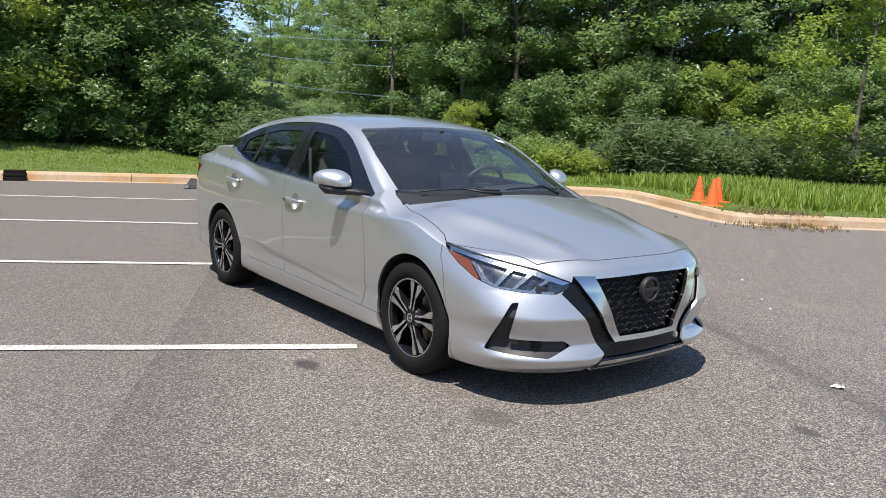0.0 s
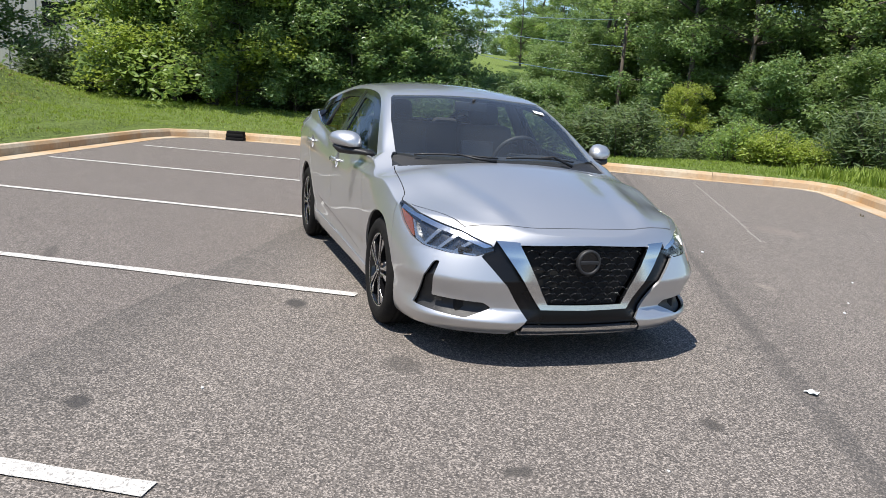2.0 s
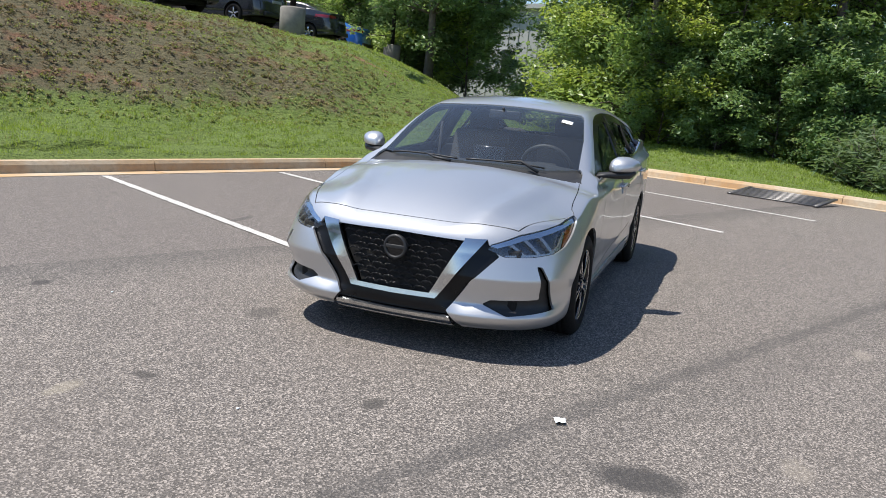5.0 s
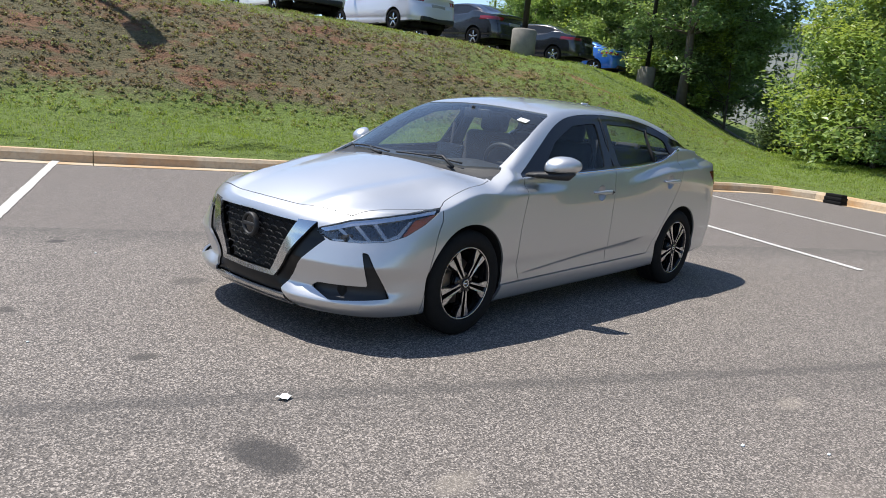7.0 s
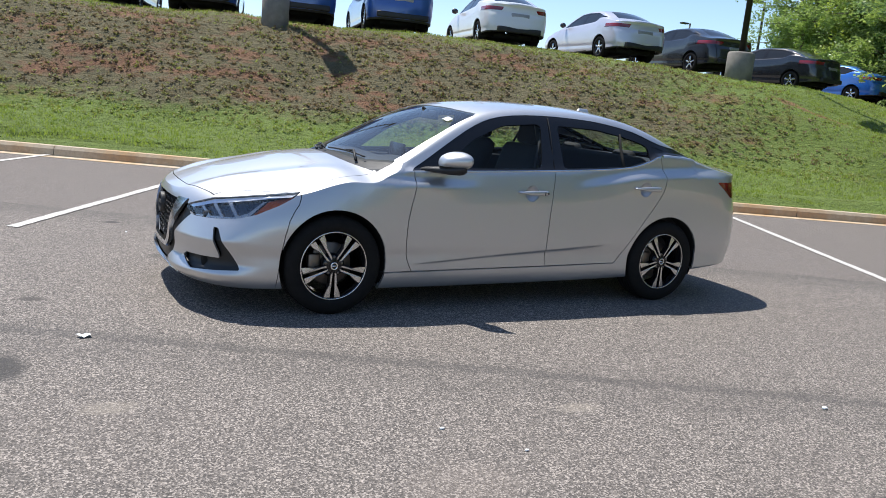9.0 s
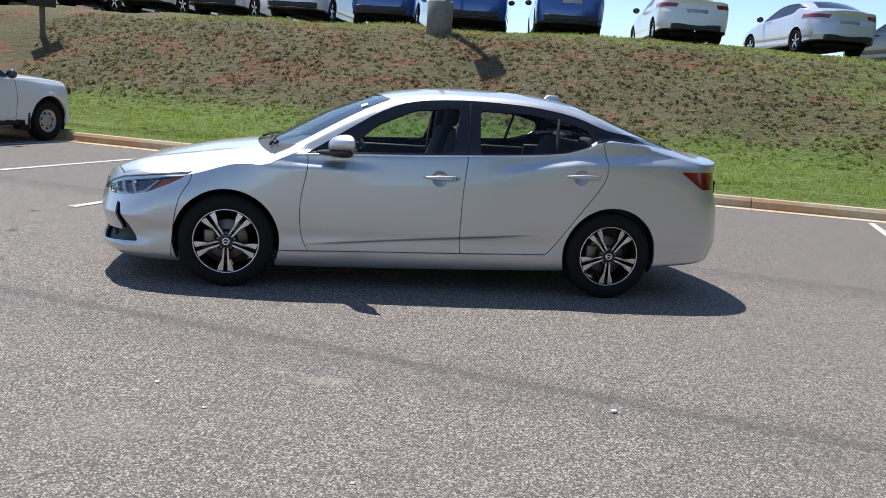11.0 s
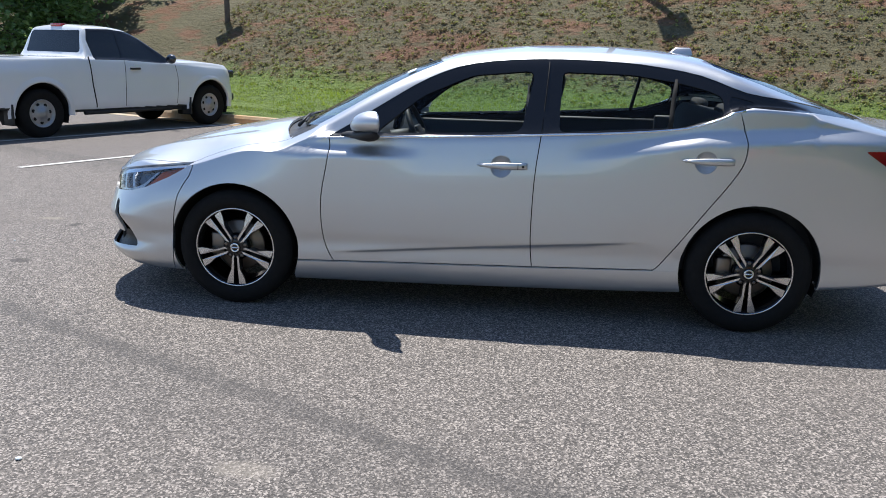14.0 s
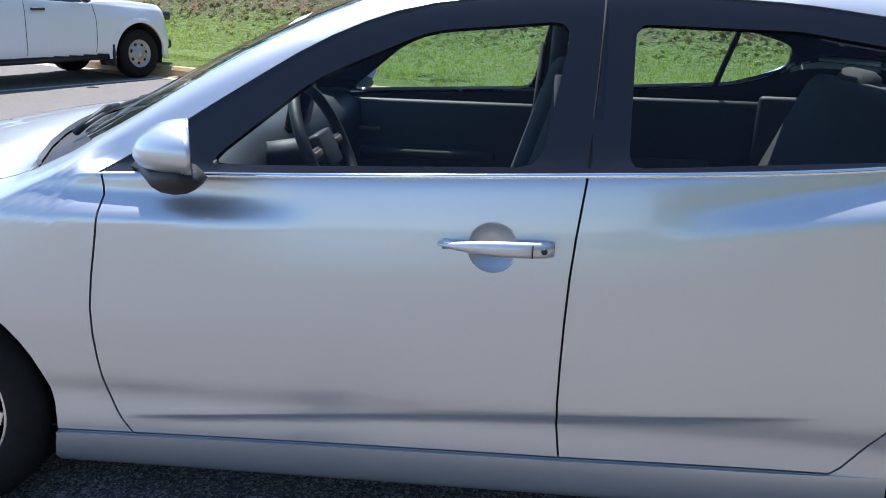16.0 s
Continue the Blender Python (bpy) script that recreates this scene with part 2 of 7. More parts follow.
def make_leaf(name, dark, light, gloss=0.45, through_light=0.35):
    k = Mat(name, rough=gloss)
    c = k.mix(k.island(), dark, light)
    c = k.mix(k.math("MULTIPLY", k.shade(), 0.35), c, (light[0] * 1.3, light[1] * 1.02, light[2]))
    k.color(c)
    t = k.n.new("ShaderNodeBsdfTranslucent")
    k.l.new(k.mix(0.5, c, (light[0] * 2.2, light[1] * 2.0, light[2] * 1.4)), t.inputs["Color"])
    mx = k.n.new("ShaderNodeMixShader")
    mx.inputs["Fac"].default_value = through_light
    k.l.new(k.b.outputs[0], mx.inputs[1])
    k.l.new(t.outputs[0], mx.inputs[2])
    k.l.new(mx.outputs[0], k.n["Material Output"].inputs["Surface"])
    return k.m


leaf_dark = make_leaf("leaf_dark", (0.06, 0.115, 0.045), (0.205, 0.315, 0.12), 0.36, 0.42)
leaf_mid = make_leaf("leaf_mid", (0.085, 0.155, 0.045), (0.27, 0.385, 0.115), 0.38, 0.42)
leaf_bright = make_leaf("leaf_bright", (0.11, 0.18, 0.035), (0.29, 0.38, 0.08), 0.45, 0.45)
leaf_feather = make_leaf("leaf_feather", (0.065, 0.11, 0.05), (0.135, 0.205, 0.085), 0.6, 0.42)
blade_green = make_leaf("grass_blade", (0.11, 0.185, 0.024), (0.24, 0.335, 0.055), 0.6, 0.35)
blade_dry = make_leaf("dry_blade", (0.13, 0.10, 0.045), (0.24, 0.19, 0.09), 0.8, 0.2)
leaf_weed = make_leaf("weed_leaf", (0.10, 0.135, 0.035), (0.26, 0.29, 0.09), 0.6, 0.3)
weed_dry = make_leaf("weed_dry", (0.05, 0.042, 0.025), (0.21, 0.175, 0.10), 0.8, 0.2)
k = Mat("bark", rough=0.95)
k.color(k.mix(k.noise(7, 6), (0.075, 0.058, 0.045), (0.19, 0.16, 0.13))).bump(k.noise(25, 5), 0.03)
bark = k.m

# ---------------------------------------------------------------- the lot
# its edge along the face of the kerb, from the bank round to the cones
EDGE = [(22.0, -17.4), (0.0, -7.1), (-11.7, -2.6), (-12.35, -2.15), (-12.55, -1.35), (-10.5, 3.75), (-9.43, 5.8), (-7.75, 8.45), (-7.15, 9.5), (-6.75, 10.0), (-6.1, 10.05), (-4.85, 9.4), (-2.95, 8.35), (-2.5, 8.25), (-2.1, 8.5), (-0.9, 10.3), (9.0, 26.0)]
FAR_EDGE = [(40.0, 76.8), (130.0, 76.8), (130.0, -67.6)]


def outward(i):
    """The unit normal of the edge at its vertex i, away from the lot, and its stretch."""
    p = Vector(EDGE[i])
    a = (p - Vector(EDGE[i - 1])).normalized() if i else None
    b = (Vector(EDGE[i + 1]) - p).normalized() if i < len(EDGE) - 1 else None
    a, b = a or b, b or a
    d = (a + b).normalized()
    n = Vector((d.y, -d.x))
    return n, 1.0 / max(0.5, n.dot(Vector((a.y, -a.x))))


def offset(dist):
    """The edge moved outward by dist. The edge runs with the lot on its right hand side."""
    out = []
    for i, p in enumerate(EDGE):
        n, s = outward(i)
        out.append(Vector(p) - n * (dist * s) * SIDE)
    return out


SIDE = 1.0
SIDE = 1.0 if (offset(1.0)[0].y < EDGE[0][1]) else -1.0


def edge_distance(x, y):
    """Distance of points to the edge, negative on the lot."""
    poly = EDGE + FAR_EDGE
    best = np.full(np.shape(x), 1e9)
    inside = np.zeros(np.shape(x), bool)
    for (x0, y0), (x1, y1) in zip(poly, poly[1:] + poly[:1]):
        dx, dy = x1 - x0, y1 - y0
        t = np.clip(((x - x0) * dx + (y - y0) * dy) / (dx * dx + dy * dy), 0, 1)
        best = np.minimum(best, np.hypot(x - x0 - t * dx, y - y0 - t * dy))
        hit = ((y0 > y) != (y1 > y)) & (x < (x1 - x0) * (y - y0) / (y1 - y0 + 1e-12) + x0)
        inside ^= hit
    return np.where(inside, -best, best)


def bank(x, y):
    """Height of the grass outside the kerb."""
    d = -(y + 6.54 + 0.405 * x) / 1.079
    c = -0.927 * x + 0.375 * y - 1.056 * np.maximum(0, d - 6.17)
    rise = np.interp(d, [0.0, 1.0, 2.2, 3.4, 4.6, 5.9, 7.1, 8.3, 10.0], [0.0, 0.08, 0.24, 0.52, 1.15, 1.94, 2.58, 2.87, 2.945])
    rise = rise - 0.05 * np.maximum(0, c) * smoothstep(5.0, 8.0, d)
    lump = 0.05 * np.sin(x * 1.7 + y) + 0.04 * np.sin(x * 0.9 - y * 2.3) + 0.025 * np.sin(3.1 * x + 2.2 * y)
    z = 0.14 + rise * (1 - smoothstep(8.35, 19.05, c)) + lump * smoothstep(0.4, 3.0, np.minimum(d, 9.5 - d) + 1)
    lawn = 0.14 + 0.35 * smoothstep(-11, -17, x) * smoothstep(6, 2, y)
    lawn = lawn - 1.5 * smoothstep(-10.8, -16, x) * smoothstep(3.5, 8, y) * smoothstep(19, 13, y)
    lawn = lawn + 6.4 * smoothstep(-36, -92, x) * smoothstep(-5, 10, y)
    return np.where(d > 0, np.maximum(z, lawn), lawn)


def sheet(xs, ys, fz):
    gx, gy = np.meshgrid(xs, ys, indexing="ij")
    gz = fz(gx, gy)
    n, m = gx.shape
    verts = np.stack([gx.ravel(), gy.ravel(), gz.ravel()], 1)
    i = np.arange((n - 1) * m).reshape(n - 1, m)[:, :-1].ravel()
    return verts.tolist(), np.stack([i, i + m, i + m + 1, i + 1], 1).tolist()


def ground_height(x, y):
    sd = edge_distance(x, y)
    return np.where(sd < 0.5, -0.2, bank(x, y))


far = np.array([30, 36, 45, 60, 90, 150, 300, 700, 1600, 3500.0])
xs = np.concatenate([-far[::-1] - 2, np.arange(-31.6, 25, 0.33), far + 0])
ys = np.concatenate([-far[::-1], np.arange(-29.7, 27, 0.33), far])
ground = tagged(raw("ground", *sheet(xs, ys, ground_height), earth, smooth=True), "grassy red-clay ground rising to a bank", "ground", kind="structure")

# verge of turf that closes up to the back of the kerb
rows = [offset(d) for d in (0.13, 0.3, 0.62, 0.95, 1.35)]
verts = [(p.x, p.y, min(top, float(bank(p.x, p.y)) + h)) for row, h, top in zip(rows, (-0.005, 0.01, 0.02, 0.012, -0.08), (0.152, 0.185, 9, 9, 9)) for p in row]
n = len(EDGE)
faces = [(j * n + i, j * n + i + 1, (j + 1) * n + i + 1, (j + 1) * n + i) for j in range(4) for i in range(n - 1)]
tagged(raw("verge", verts, faces, earth, smooth=True), "strip of green turf along the back of the kerb", "turf", kind="structure")

# asphalt: the lane, and the stalls beyond the seam
DIR, NRM = Vector((0.470, 0.883)), Vector((0.883, -0.470))
gut = offset(-0.34)
SEAM = [(21.0, -12.6), (1.93, -2.788), (-1.57, -0.985), (-3.39, -0.05), (-6.2, 1.35), (-10.1, 3.95)]
bm = bmesh.new()
bm.faces.new([bm.verts.new((x, y, 0.0)) for x, y in SEAM + [tuple(p) for p in gut[5:]] + FAR_EDGE + [tuple(gut[0])]])
bmesh.ops.triangulate(bm, faces=bm.faces[:])
tagged(part("parking_lot", bm, asphalt, smooth=False), "coarse grey asphalt of the parking lot", "asphalt", kind="structure")
bm = bmesh.new()
bm.faces.new([bm.verts.new((x, y, 0.0)) for x, y in [tuple(p) for p in gut[:5]] + SEAM[::-1]])
bmesh.ops.triangulate(bm, faces=bm.faces[:])
tagged(part("parking_stalls", bm, asphalt_fine, smooth=False), "worn smoother brown-grey asphalt of the parking stalls", "asphalt", kind="structure")


def ribbon(name, pts, width, z, material, wob=0.0, seed=1):
    """A flat strip with slightly ragged edges."""
    rng = random.Random(seed)
    dense = []
    for a, b in zip(pts, pts[1:]):
        a, b = Vector(a), Vector(b)
        steps = max(2, int((b - a).length / 0.12))
        dense += [a.lerp(b, i / steps) for i in range(steps)]
    dense.append(Vector(pts[-1]))
    verts, faces = [], []
    for i, p in enumerate(dense):
        d = (dense[min(i + 1, len(dense) - 1)] - dense[max(i - 1, 0)]).normalized()
        nn = Vector((-d.y, d.x))
        for s in (1, -1):
            q = p + nn * s * (width / 2 + rng.uniform(-wob, wob))
            verts.append((q.x, q.y, z))
        if i:
            faces.append((2 * i - 2, 2 * i - 1, 2 * i + 1, 2 * i))
    return raw(name, verts, faces, material)


for w, a, b in ((6.45, -6.35, -0.4), (3.8, -6.1, -0.35), (1.1, -5.6, -0.4), (-1.66, -5.9, -0.45), (-4.5, -6.2, -0.49), (-7.4, -6.4, -0.58), (9.1, -6.5, -0.4)):
    tagged(ribbon("stall_line", [NRM * w + DIR * (a - 0.5), NRM * w + DIR * b], 0.10, 0.007, paint, 0.006, int(w * 10)), "worn white painted parking stall line", "road marking", group="stall lines", kind="structure")

tagged(ribbon("old_marking", [Vector((-7.0, 7.45)), Vector((-4.6, 6.1)), Vector((-2.93, 5.15)), Vector((-1.2, 4.13))], 0.03, 0.006, scratch, 0.010, 77), "faint pale line worn into the asphalt", "road marking", kind="structure")

# kerb stones with a gutter pan, cast in lengths
def kerb_run(a, b, na, nb):
    bm = bmesh.new()
    prof = [(-0.34, -0.10), (-0.34, 0.006), (0.0, -0.004), (0.012, 0.10), (0.045, 0.148), (0.16, 0.155), (0.17, -0.10)]
    ring = []
    for p, nn in ((a, na), (b, nb)):
        ring.append([bm.verts.new((p.x + nn.x * d, p.y + nn.y * d, z)) for d, z in prof])
    for i in range(len(prof)):
        j = (i + 1) % len(prof)
        bm.faces.new((ring[0][i], ring[0][j], ring[1][j], ring[1][i]))
    bm.faces.new(ring[0][::-1]), bm.faces.new(ring[1])
    bmesh.ops.recalc_face_normals(bm, faces=bm.faces[:])
    return bm


kerb = thing("kerb", "tan concrete kerb with clay-stained gutter pan", "kerb", kind="structure")
pts = [Vector(p) for p in EDGE]
ups = [(o - p) for o, p in zip(offset(1.0), pts)]
for i in range(len(pts) - 1):
    length = (pts[i + 1] - pts[i]).length
    steps = max(1, round(length / 3.05))
    for j in range(steps):
        f0, f1 = (j + (0.002 if length > 1.2 else 0)) / steps, (j + 1 - (0.002 if length > 1.2 else 0)) / steps
        part("kerb_stone", kerb_run(pts[i].lerp(pts[i + 1], f0), pts[i].lerp(pts[i + 1], f1), ups[i].lerp(ups[i + 1], f0), ups[i].lerp(ups[i + 1], f1)), concrete, kerb, smooth=False)


# ---------------------------------------------------------------- foliage
def leaves(rng, centres, radii, per, length, width, droop=0.3):
    """Many small folded leaves round the centres, as vertices and faces."""
    cs = np.repeat(np.asarray(centres), per, 0)
    rs = np.repeat(np.asarray(radii), per)[:, None]
    n = len(cs)
    v = rng.normal(size=(n, 3))
    v /= np.linalg.norm(v, axis=1)[:, None] + 1e-9
    v *= rng.random((n, 1)) ** 0.45
    v[:, 2] *= 0.7
    p = cs + v * rs
    a = rng.normal(size=(n, 3))
    a[:, 2] = a[:, 2] * 0.35 - droop
    a /= np.linalg.norm(a, axis=1)[:, None]
    up = np.stack([rng.normal(0, 0.55, n), rng.normal(0, 0.55, n), np.ones(n)], 1) + v * 0.6
    b = np.cross(a, up)
    b /= np.linalg.norm(b, axis=1)[:, None] + 1e-9
    nn = np.cross(b, a)
    s = rng.uniform(0.65, 1.3, (n, 1))
    l, w = length * s, width * s
    verts = np.stack([p - a * l / 2, p + b * w / 2 + nn * w * 0.18 + a * l * 0.08, p + a * l / 2, p - b * w / 2 + nn * w * 0.18 + a * l * 0.08], 1).reshape(-1, 3)
    i = np.arange(n) * 4
    return verts.tolist(), np.stack([i, i + 1, i + 2, i + 3], 1).tolist()


def tree(seed, high, spread, base, clusters, per, leaf, foliage, label, trunk_r=0.14, lean=0.0, name="tree", category="tree"):
    """A tapered trunk with limbs that carry a ragged crown."""
    rng = np.random.default_rng(seed)
    ob = thing(name, label, category)
    bm = bmesh.new()
    path = [Vector((lean * (h / high) ** 2 * high + rng.normal(0, 0.06) * h / 3, rng.normal(0, 0.06) * h / 3, h - 0.3)) for h in np.linspace(0, high * 0.92, 7)]
    tube(bm, path, [trunk_r * (1.25 if i == 0 else 1 - 0.85 * i / 6) for i in range(7)], 8)
    cs, rs = [], []
    limbs = max(5, clusters // 9)
    for i in range(limbs):
        f = (i + rng.random()) / limbs
        h = base + (high * 0.95 - base) * f
        k = min(5, int(h / (high * 0.92) * 6))
        root = path[k].lerp(path[k + 1], 0.5)
        ang = i * 2.4 + rng.normal(0, 0.4)
        reach = spread * (0.45 + 0.55 * math.sin(math.pi * min(0.96, 0.25 + 0.75 * f) ** 0.9)) * rng.uniform(0.75, 1.2)
        tip = root + Vector((math.cos(ang) * reach, math.sin(ang) * reach, reach * rng.uniform(-0.05, 0.45)))
        mid = root.lerp(tip, 0.5) + Vector((0, 0, reach * 0.12))
        tube(bm, [root, mid, tip], [trunk_r * 0.32, trunk_r * 0.2, 0.008], 5)
        for j in range(clusters // limbs):
            g = rng.uniform(0.35, 1.08)
            c = root.lerp(mid, g * 2) if g < 0.5 else mid.lerp(tip, g * 2 - 1)
            cs.append((c.x + rng.normal(0, 0.28), c.y + rng.normal(0, 0.28), max(0.15, c.z + rng.normal(0, 0.26))))
            rs.append(rng.uniform(0.28, 0.6) * (0.6 + spread / 6))
    part("trunk", bm, bark, ob)
    raw("crown", *leaves(rng, cs, rs, per, leaf, leaf * 0.55), foliage, ob)
    return ob


def shrub(seed, high, spread, stems, per, leaf, foliage, label, name="shrub", feather=False):
    """Arching stems from the ground, with leaves along them."""
    rng = np.random.default_rng(seed)
    ob = thing(name, label, "shrub")
    bm = bmesh.new()
    cs, rs = [], []
    for i in range(stems):
        ang, r = rng.uniform(0, math.tau), spread * math.sqrt(rng.random())
        h = high * rng.uniform(0.45, 1.0) * (1 - 0.45 * (r / spread) ** 2)
        foot = Vector((math.cos(ang) * r * 0.45, math.sin(ang) * r * 0.45, -0.15))
        tip = Vector((math.cos(ang) * r, math.sin(ang) * r, h))
        mid = foot.lerp(tip, 0.55) + Vector((0, 0, h * 0.2))
        tube(bm, [foot, mid, tip], [0.022, 0.014, 0.004], 4)
        for j in range(7):
            g = 0.2 + 0.8 * (j + rng.random()) / 7
            c = foot.lerp(mid, g * 2) if g < 0.5 else mid.lerp(tip, g * 2 - 1)
            cs.append((c.x + rng.normal(0, 0.13), c.y + rng.normal(0, 0.13), max(0.08, c.z + rng.normal(0, 0.08))))
            rs.append(rng.uniform(0.16, 0.34) * (1.3 if feather else 1.0))
    part("stem", bm, bark, ob)
    if feather:
        v, f = leaves(rng, cs, rs, per, leaf, leaf * 0.22, droop=0.05)
    else:
        v, f = leaves(rng, cs, rs, per, leaf, leaf * 0.6)
    raw("foliage", v, f, foliage, ob)
    return ob


WOODS = "woods behind the lot"
kinds = [
    tree(11, 12, 3.3, 2.0, 300, 60, 0.17, leaf_dark, "tall dark green broadleaf tree in full summer leaf", 0.17),
    tree(12, 11, 3.0, 0.6, 290, 60, 0.16, leaf_mid, "tall leafy green tree with low branches", 0.13, 0.06),
    tree(13, 13, 2.8, 2.6, 250, 60, 0.18, leaf_dark, "tall dark tree with a bare lower trunk", 0.2, -0.04),
    tree(14, 7, 2.3, 0.3, 230, 60, 0.15, leaf_bright, "young bright green tree leafy to the ground", 0.08),
]
thicket = tree(15, 5.2, 2.5, 0.15, 250, 60, 0.17, leaf_dark, "dark leafy thicket under the trees", 0.05)
bushes = [
    shrub(21, 2.1, 1.7, 60, 11, 0.24, leaf_feather, "dark feathery wild shrub at the edge of the woods", feather=True),
    shrub(22, 1.5, 1.2, 46, 16, 0.10, leaf_mid, "green leafy wild shrub behind the kerb"),
    shrub(23, 1.1, 0.9, 40, 14, 0.11, leaf_bright, "low yellow-green bush with glossy leaves"),
]


def plant(master, spots, group, first=True):
    """Puts the master and its copies on the ground at (x, y, turn, size)."""
    for i, (x, y, turn, size) in enumerate(spots):
        m = pose(x, y, float(bank(np.float64(x), np.float64(y))), 0, 0, turn)
        if i == 0:
            ob = master
            ob.matrix_basis = m @ Matrix.Diagonal((size, size, size, 1))
        else:
            ob = copy_thing(master, m)
            ob.scale = (size, size, size)
        ob["group"] = group


rng = random.Random(5)
spots = [[], [], [], []]
# rows of woods from behind the bank round to the cones
front = [(-36, -27), (-31, -19), (-27, -12.5), (-23, -7.5), (-20, -3.0), (-18.0, 1.0), (-17.2, 4.6)]
for row, (back, gap) in enumerate(((0.0, 2.2), (3.2, 2.7), (7.0, 3.2))):
    for a, b in zip(front, front[1:]):
        a, b = Vector(a), Vector(b)
        steps = max(1, round((b - a).length / gap))
        nn = Vector((-(b - a).y, (b - a).x)).normalized()
        nn = nn if nn.x < 0 else -nn
        for j in range(steps):
            p = a.lerp(b, (j + rng.uniform(0.1, 0.9)) / steps) + nn * (back + rng.uniform(-0.6, 0.8))
            kind = rng.choice((0, 1, 2, 3) if row == 0 else (0, 0, 1, 2))
            spots[kind].append((p.x, p.y, rng.uniform(0, 360), rng.uniform(0.8, 1.15)))
# to the side of the cones, beyond the wild shrubs
right = [(-22.0, 16.0), (-18.5, 19.5), (-15.5, 23.0), (-11.5, 27.0), (-8.0, 29.4)]
for row, back in enumerate((0.0, 3.0, 6.5)):
    for a, b in zip(right, right[1:]):
        a, b = Vector(a), Vector(b)
        nn = Vector((-0.72, 0.7))
        for j in range(2):
            p = a.lerp(b, (j + rng.uniform(0.1, 0.9)) / 2) + nn * (back + rng.uniform(-0.5, 0.8))
            spots[rng.choice((0, 0, 1, 2))].append((p.x, p.y, rng.uniform(0, 360), rng.uniform(0.85, 1.2)))
# a distant stand beyond the clearing, and saplings in it
for x, y, kind, size in ((-18.6, 4.8, 0, 0.75), (-23.5, 5.9, 0, 0.9), (-44, 27, 0, 0.95), (-41, 30, 1, 1.0), (-38, 25.5, 2, 0.95), (-36, 28.5, 0, 1.1), (-33, 24, 1, 1.0), (-31, 27.5, 2, 1.1), (-29, 23.5, 0, 1.0), (-48, 31, 2, 0.9), (-27, 20.5, 1, 1.0), (-25, 23, 0, 1.1), (-33, 20.4, 0, 0.95), (-36.5, 22.0, 0, 1.1), (-30.2, 19.4, 2, 0.8), (-70, 38, 0, 1.0), (-74, 33, 1, 0.9), (-66, 44, 2, 1.1), (-62, 36, 0, 0.9), (-84, 20, 1, 0.9), (-88, 15, 0, 0.9), (-89, 39.5, 1, 1.25), (-92, 43.5, 0, 1.3), (-87, 44, 1, 1.2), (-86, 48, 0, 1.15)):
    spots[kind].append((x, y, rng.uniform(0, 360), size))
for x, y, size in ((-18.2, 15.0, 0.5), (-12.4, 22.4, 0.6), (-5.6, 18.6, 0.95)):
    spots[3].append((x, y, rng.uniform(0, 360), size))
under = []
for line, nn in ((front, Vector((-0.85, -0.5))), (right, Vector((-0.72, 0.7)))):
    for back, gap in ((2.2, 2.6), (6.0, 2.8), (10.0, 3.2)):
        for a, b in zip(line, line[1:]):
            a, b = Vector(a), Vector(b)
            steps = max(1, round((b - a).length / gap))
            for j in range(steps):
                p = a.lerp(b, (j + rng.uniform(0.1, 0.9)) / steps) + nn * (back + rng.uniform(-0.5, 0.5))
                under.append((p.x, p.y, rng.uniform(0, 360), rng.uniform(0.75, 1.2)))
under += [(x, y, rng.uniform(0, 360), 1.0) for x, y in ((-27, 25), (-30, 24), (-33, 28), (-36, 26), (-39, 28), (-42, 31), (-46, 29), (-25, 20), (-29, 21), (-34, 22), (-87, 40), (-90, 42), (-88, 45), (-86, 47), (-84, 43), (-82, 49), (-85, 38.5))]
# a low overgrown hedge across the clearing, and a line of trees at the skyline
under += [(-16.4, 17.2, 30, 0.7), (-14.0, 19.4, 90, 0.75), (-15.2, 21.0, 150, 0.8), (-9.6, 24.2, 200, 0.8), (-11.4, 24.0, 10, 0.7), (-7.6, 25.6, 60, 0.85), (-6.0, 24.0, 140, 0.7)]
under += [(-22.0 - 2.6 * i + rng.uniform(-1, 1), 10.5 + 1.1 * i + rng.uniform(-1.5, 1.5), rng.uniform(0, 360), rng.uniform(0.3, 0.42)) for i in range(5)]
under += [(-22.1, 9.7, 20, 0.85), (-33.0, 14.4, 0, 0.42), (-33.0, 15.4, 70, 0.44), (-32.6, 16.4, 130, 0.42), (-32.4, 17.4, 200, 0.45), (-32.0, 18.4, 260, 0.45), (-31.0, 20.5, 40, 0.95), (-46, 23.5, 0, 0.9), (-50, 26, 80, 1.0), (-54, 27, 140, 0.9), (-58, 30, 200, 1.1), (-48, 28, 10, 1.0)]
under += [(14.2, -16.9, 40, 1.15), (16.4, -17.6, 100, 1.3), (13.9, -18.9, 10, 0.8)]
under += [(-21.5 - 2.1 * i + rng.uniform(-0.6, 0.6), 9.2 + 0.75 * i + rng.uniform(-1.2, 1.2), rng.uniform(0, 360), rng.uniform(0.28, 0.42)) for i in range(7)]
under += [(-25.0 - 3.2 * i, 13.6 + 0.95 * i + rng.uniform(-1, 1), rng.uniform(0, 360), rng.uniform(0.34, 0.5)) for i in range(9)]
under += [(-128 + rng.uniform(-4, 4), 8 + 3.4 * i, rng.uniform(0, 360), rng.uniform(0.8, 1.15)) for i in range(18)]

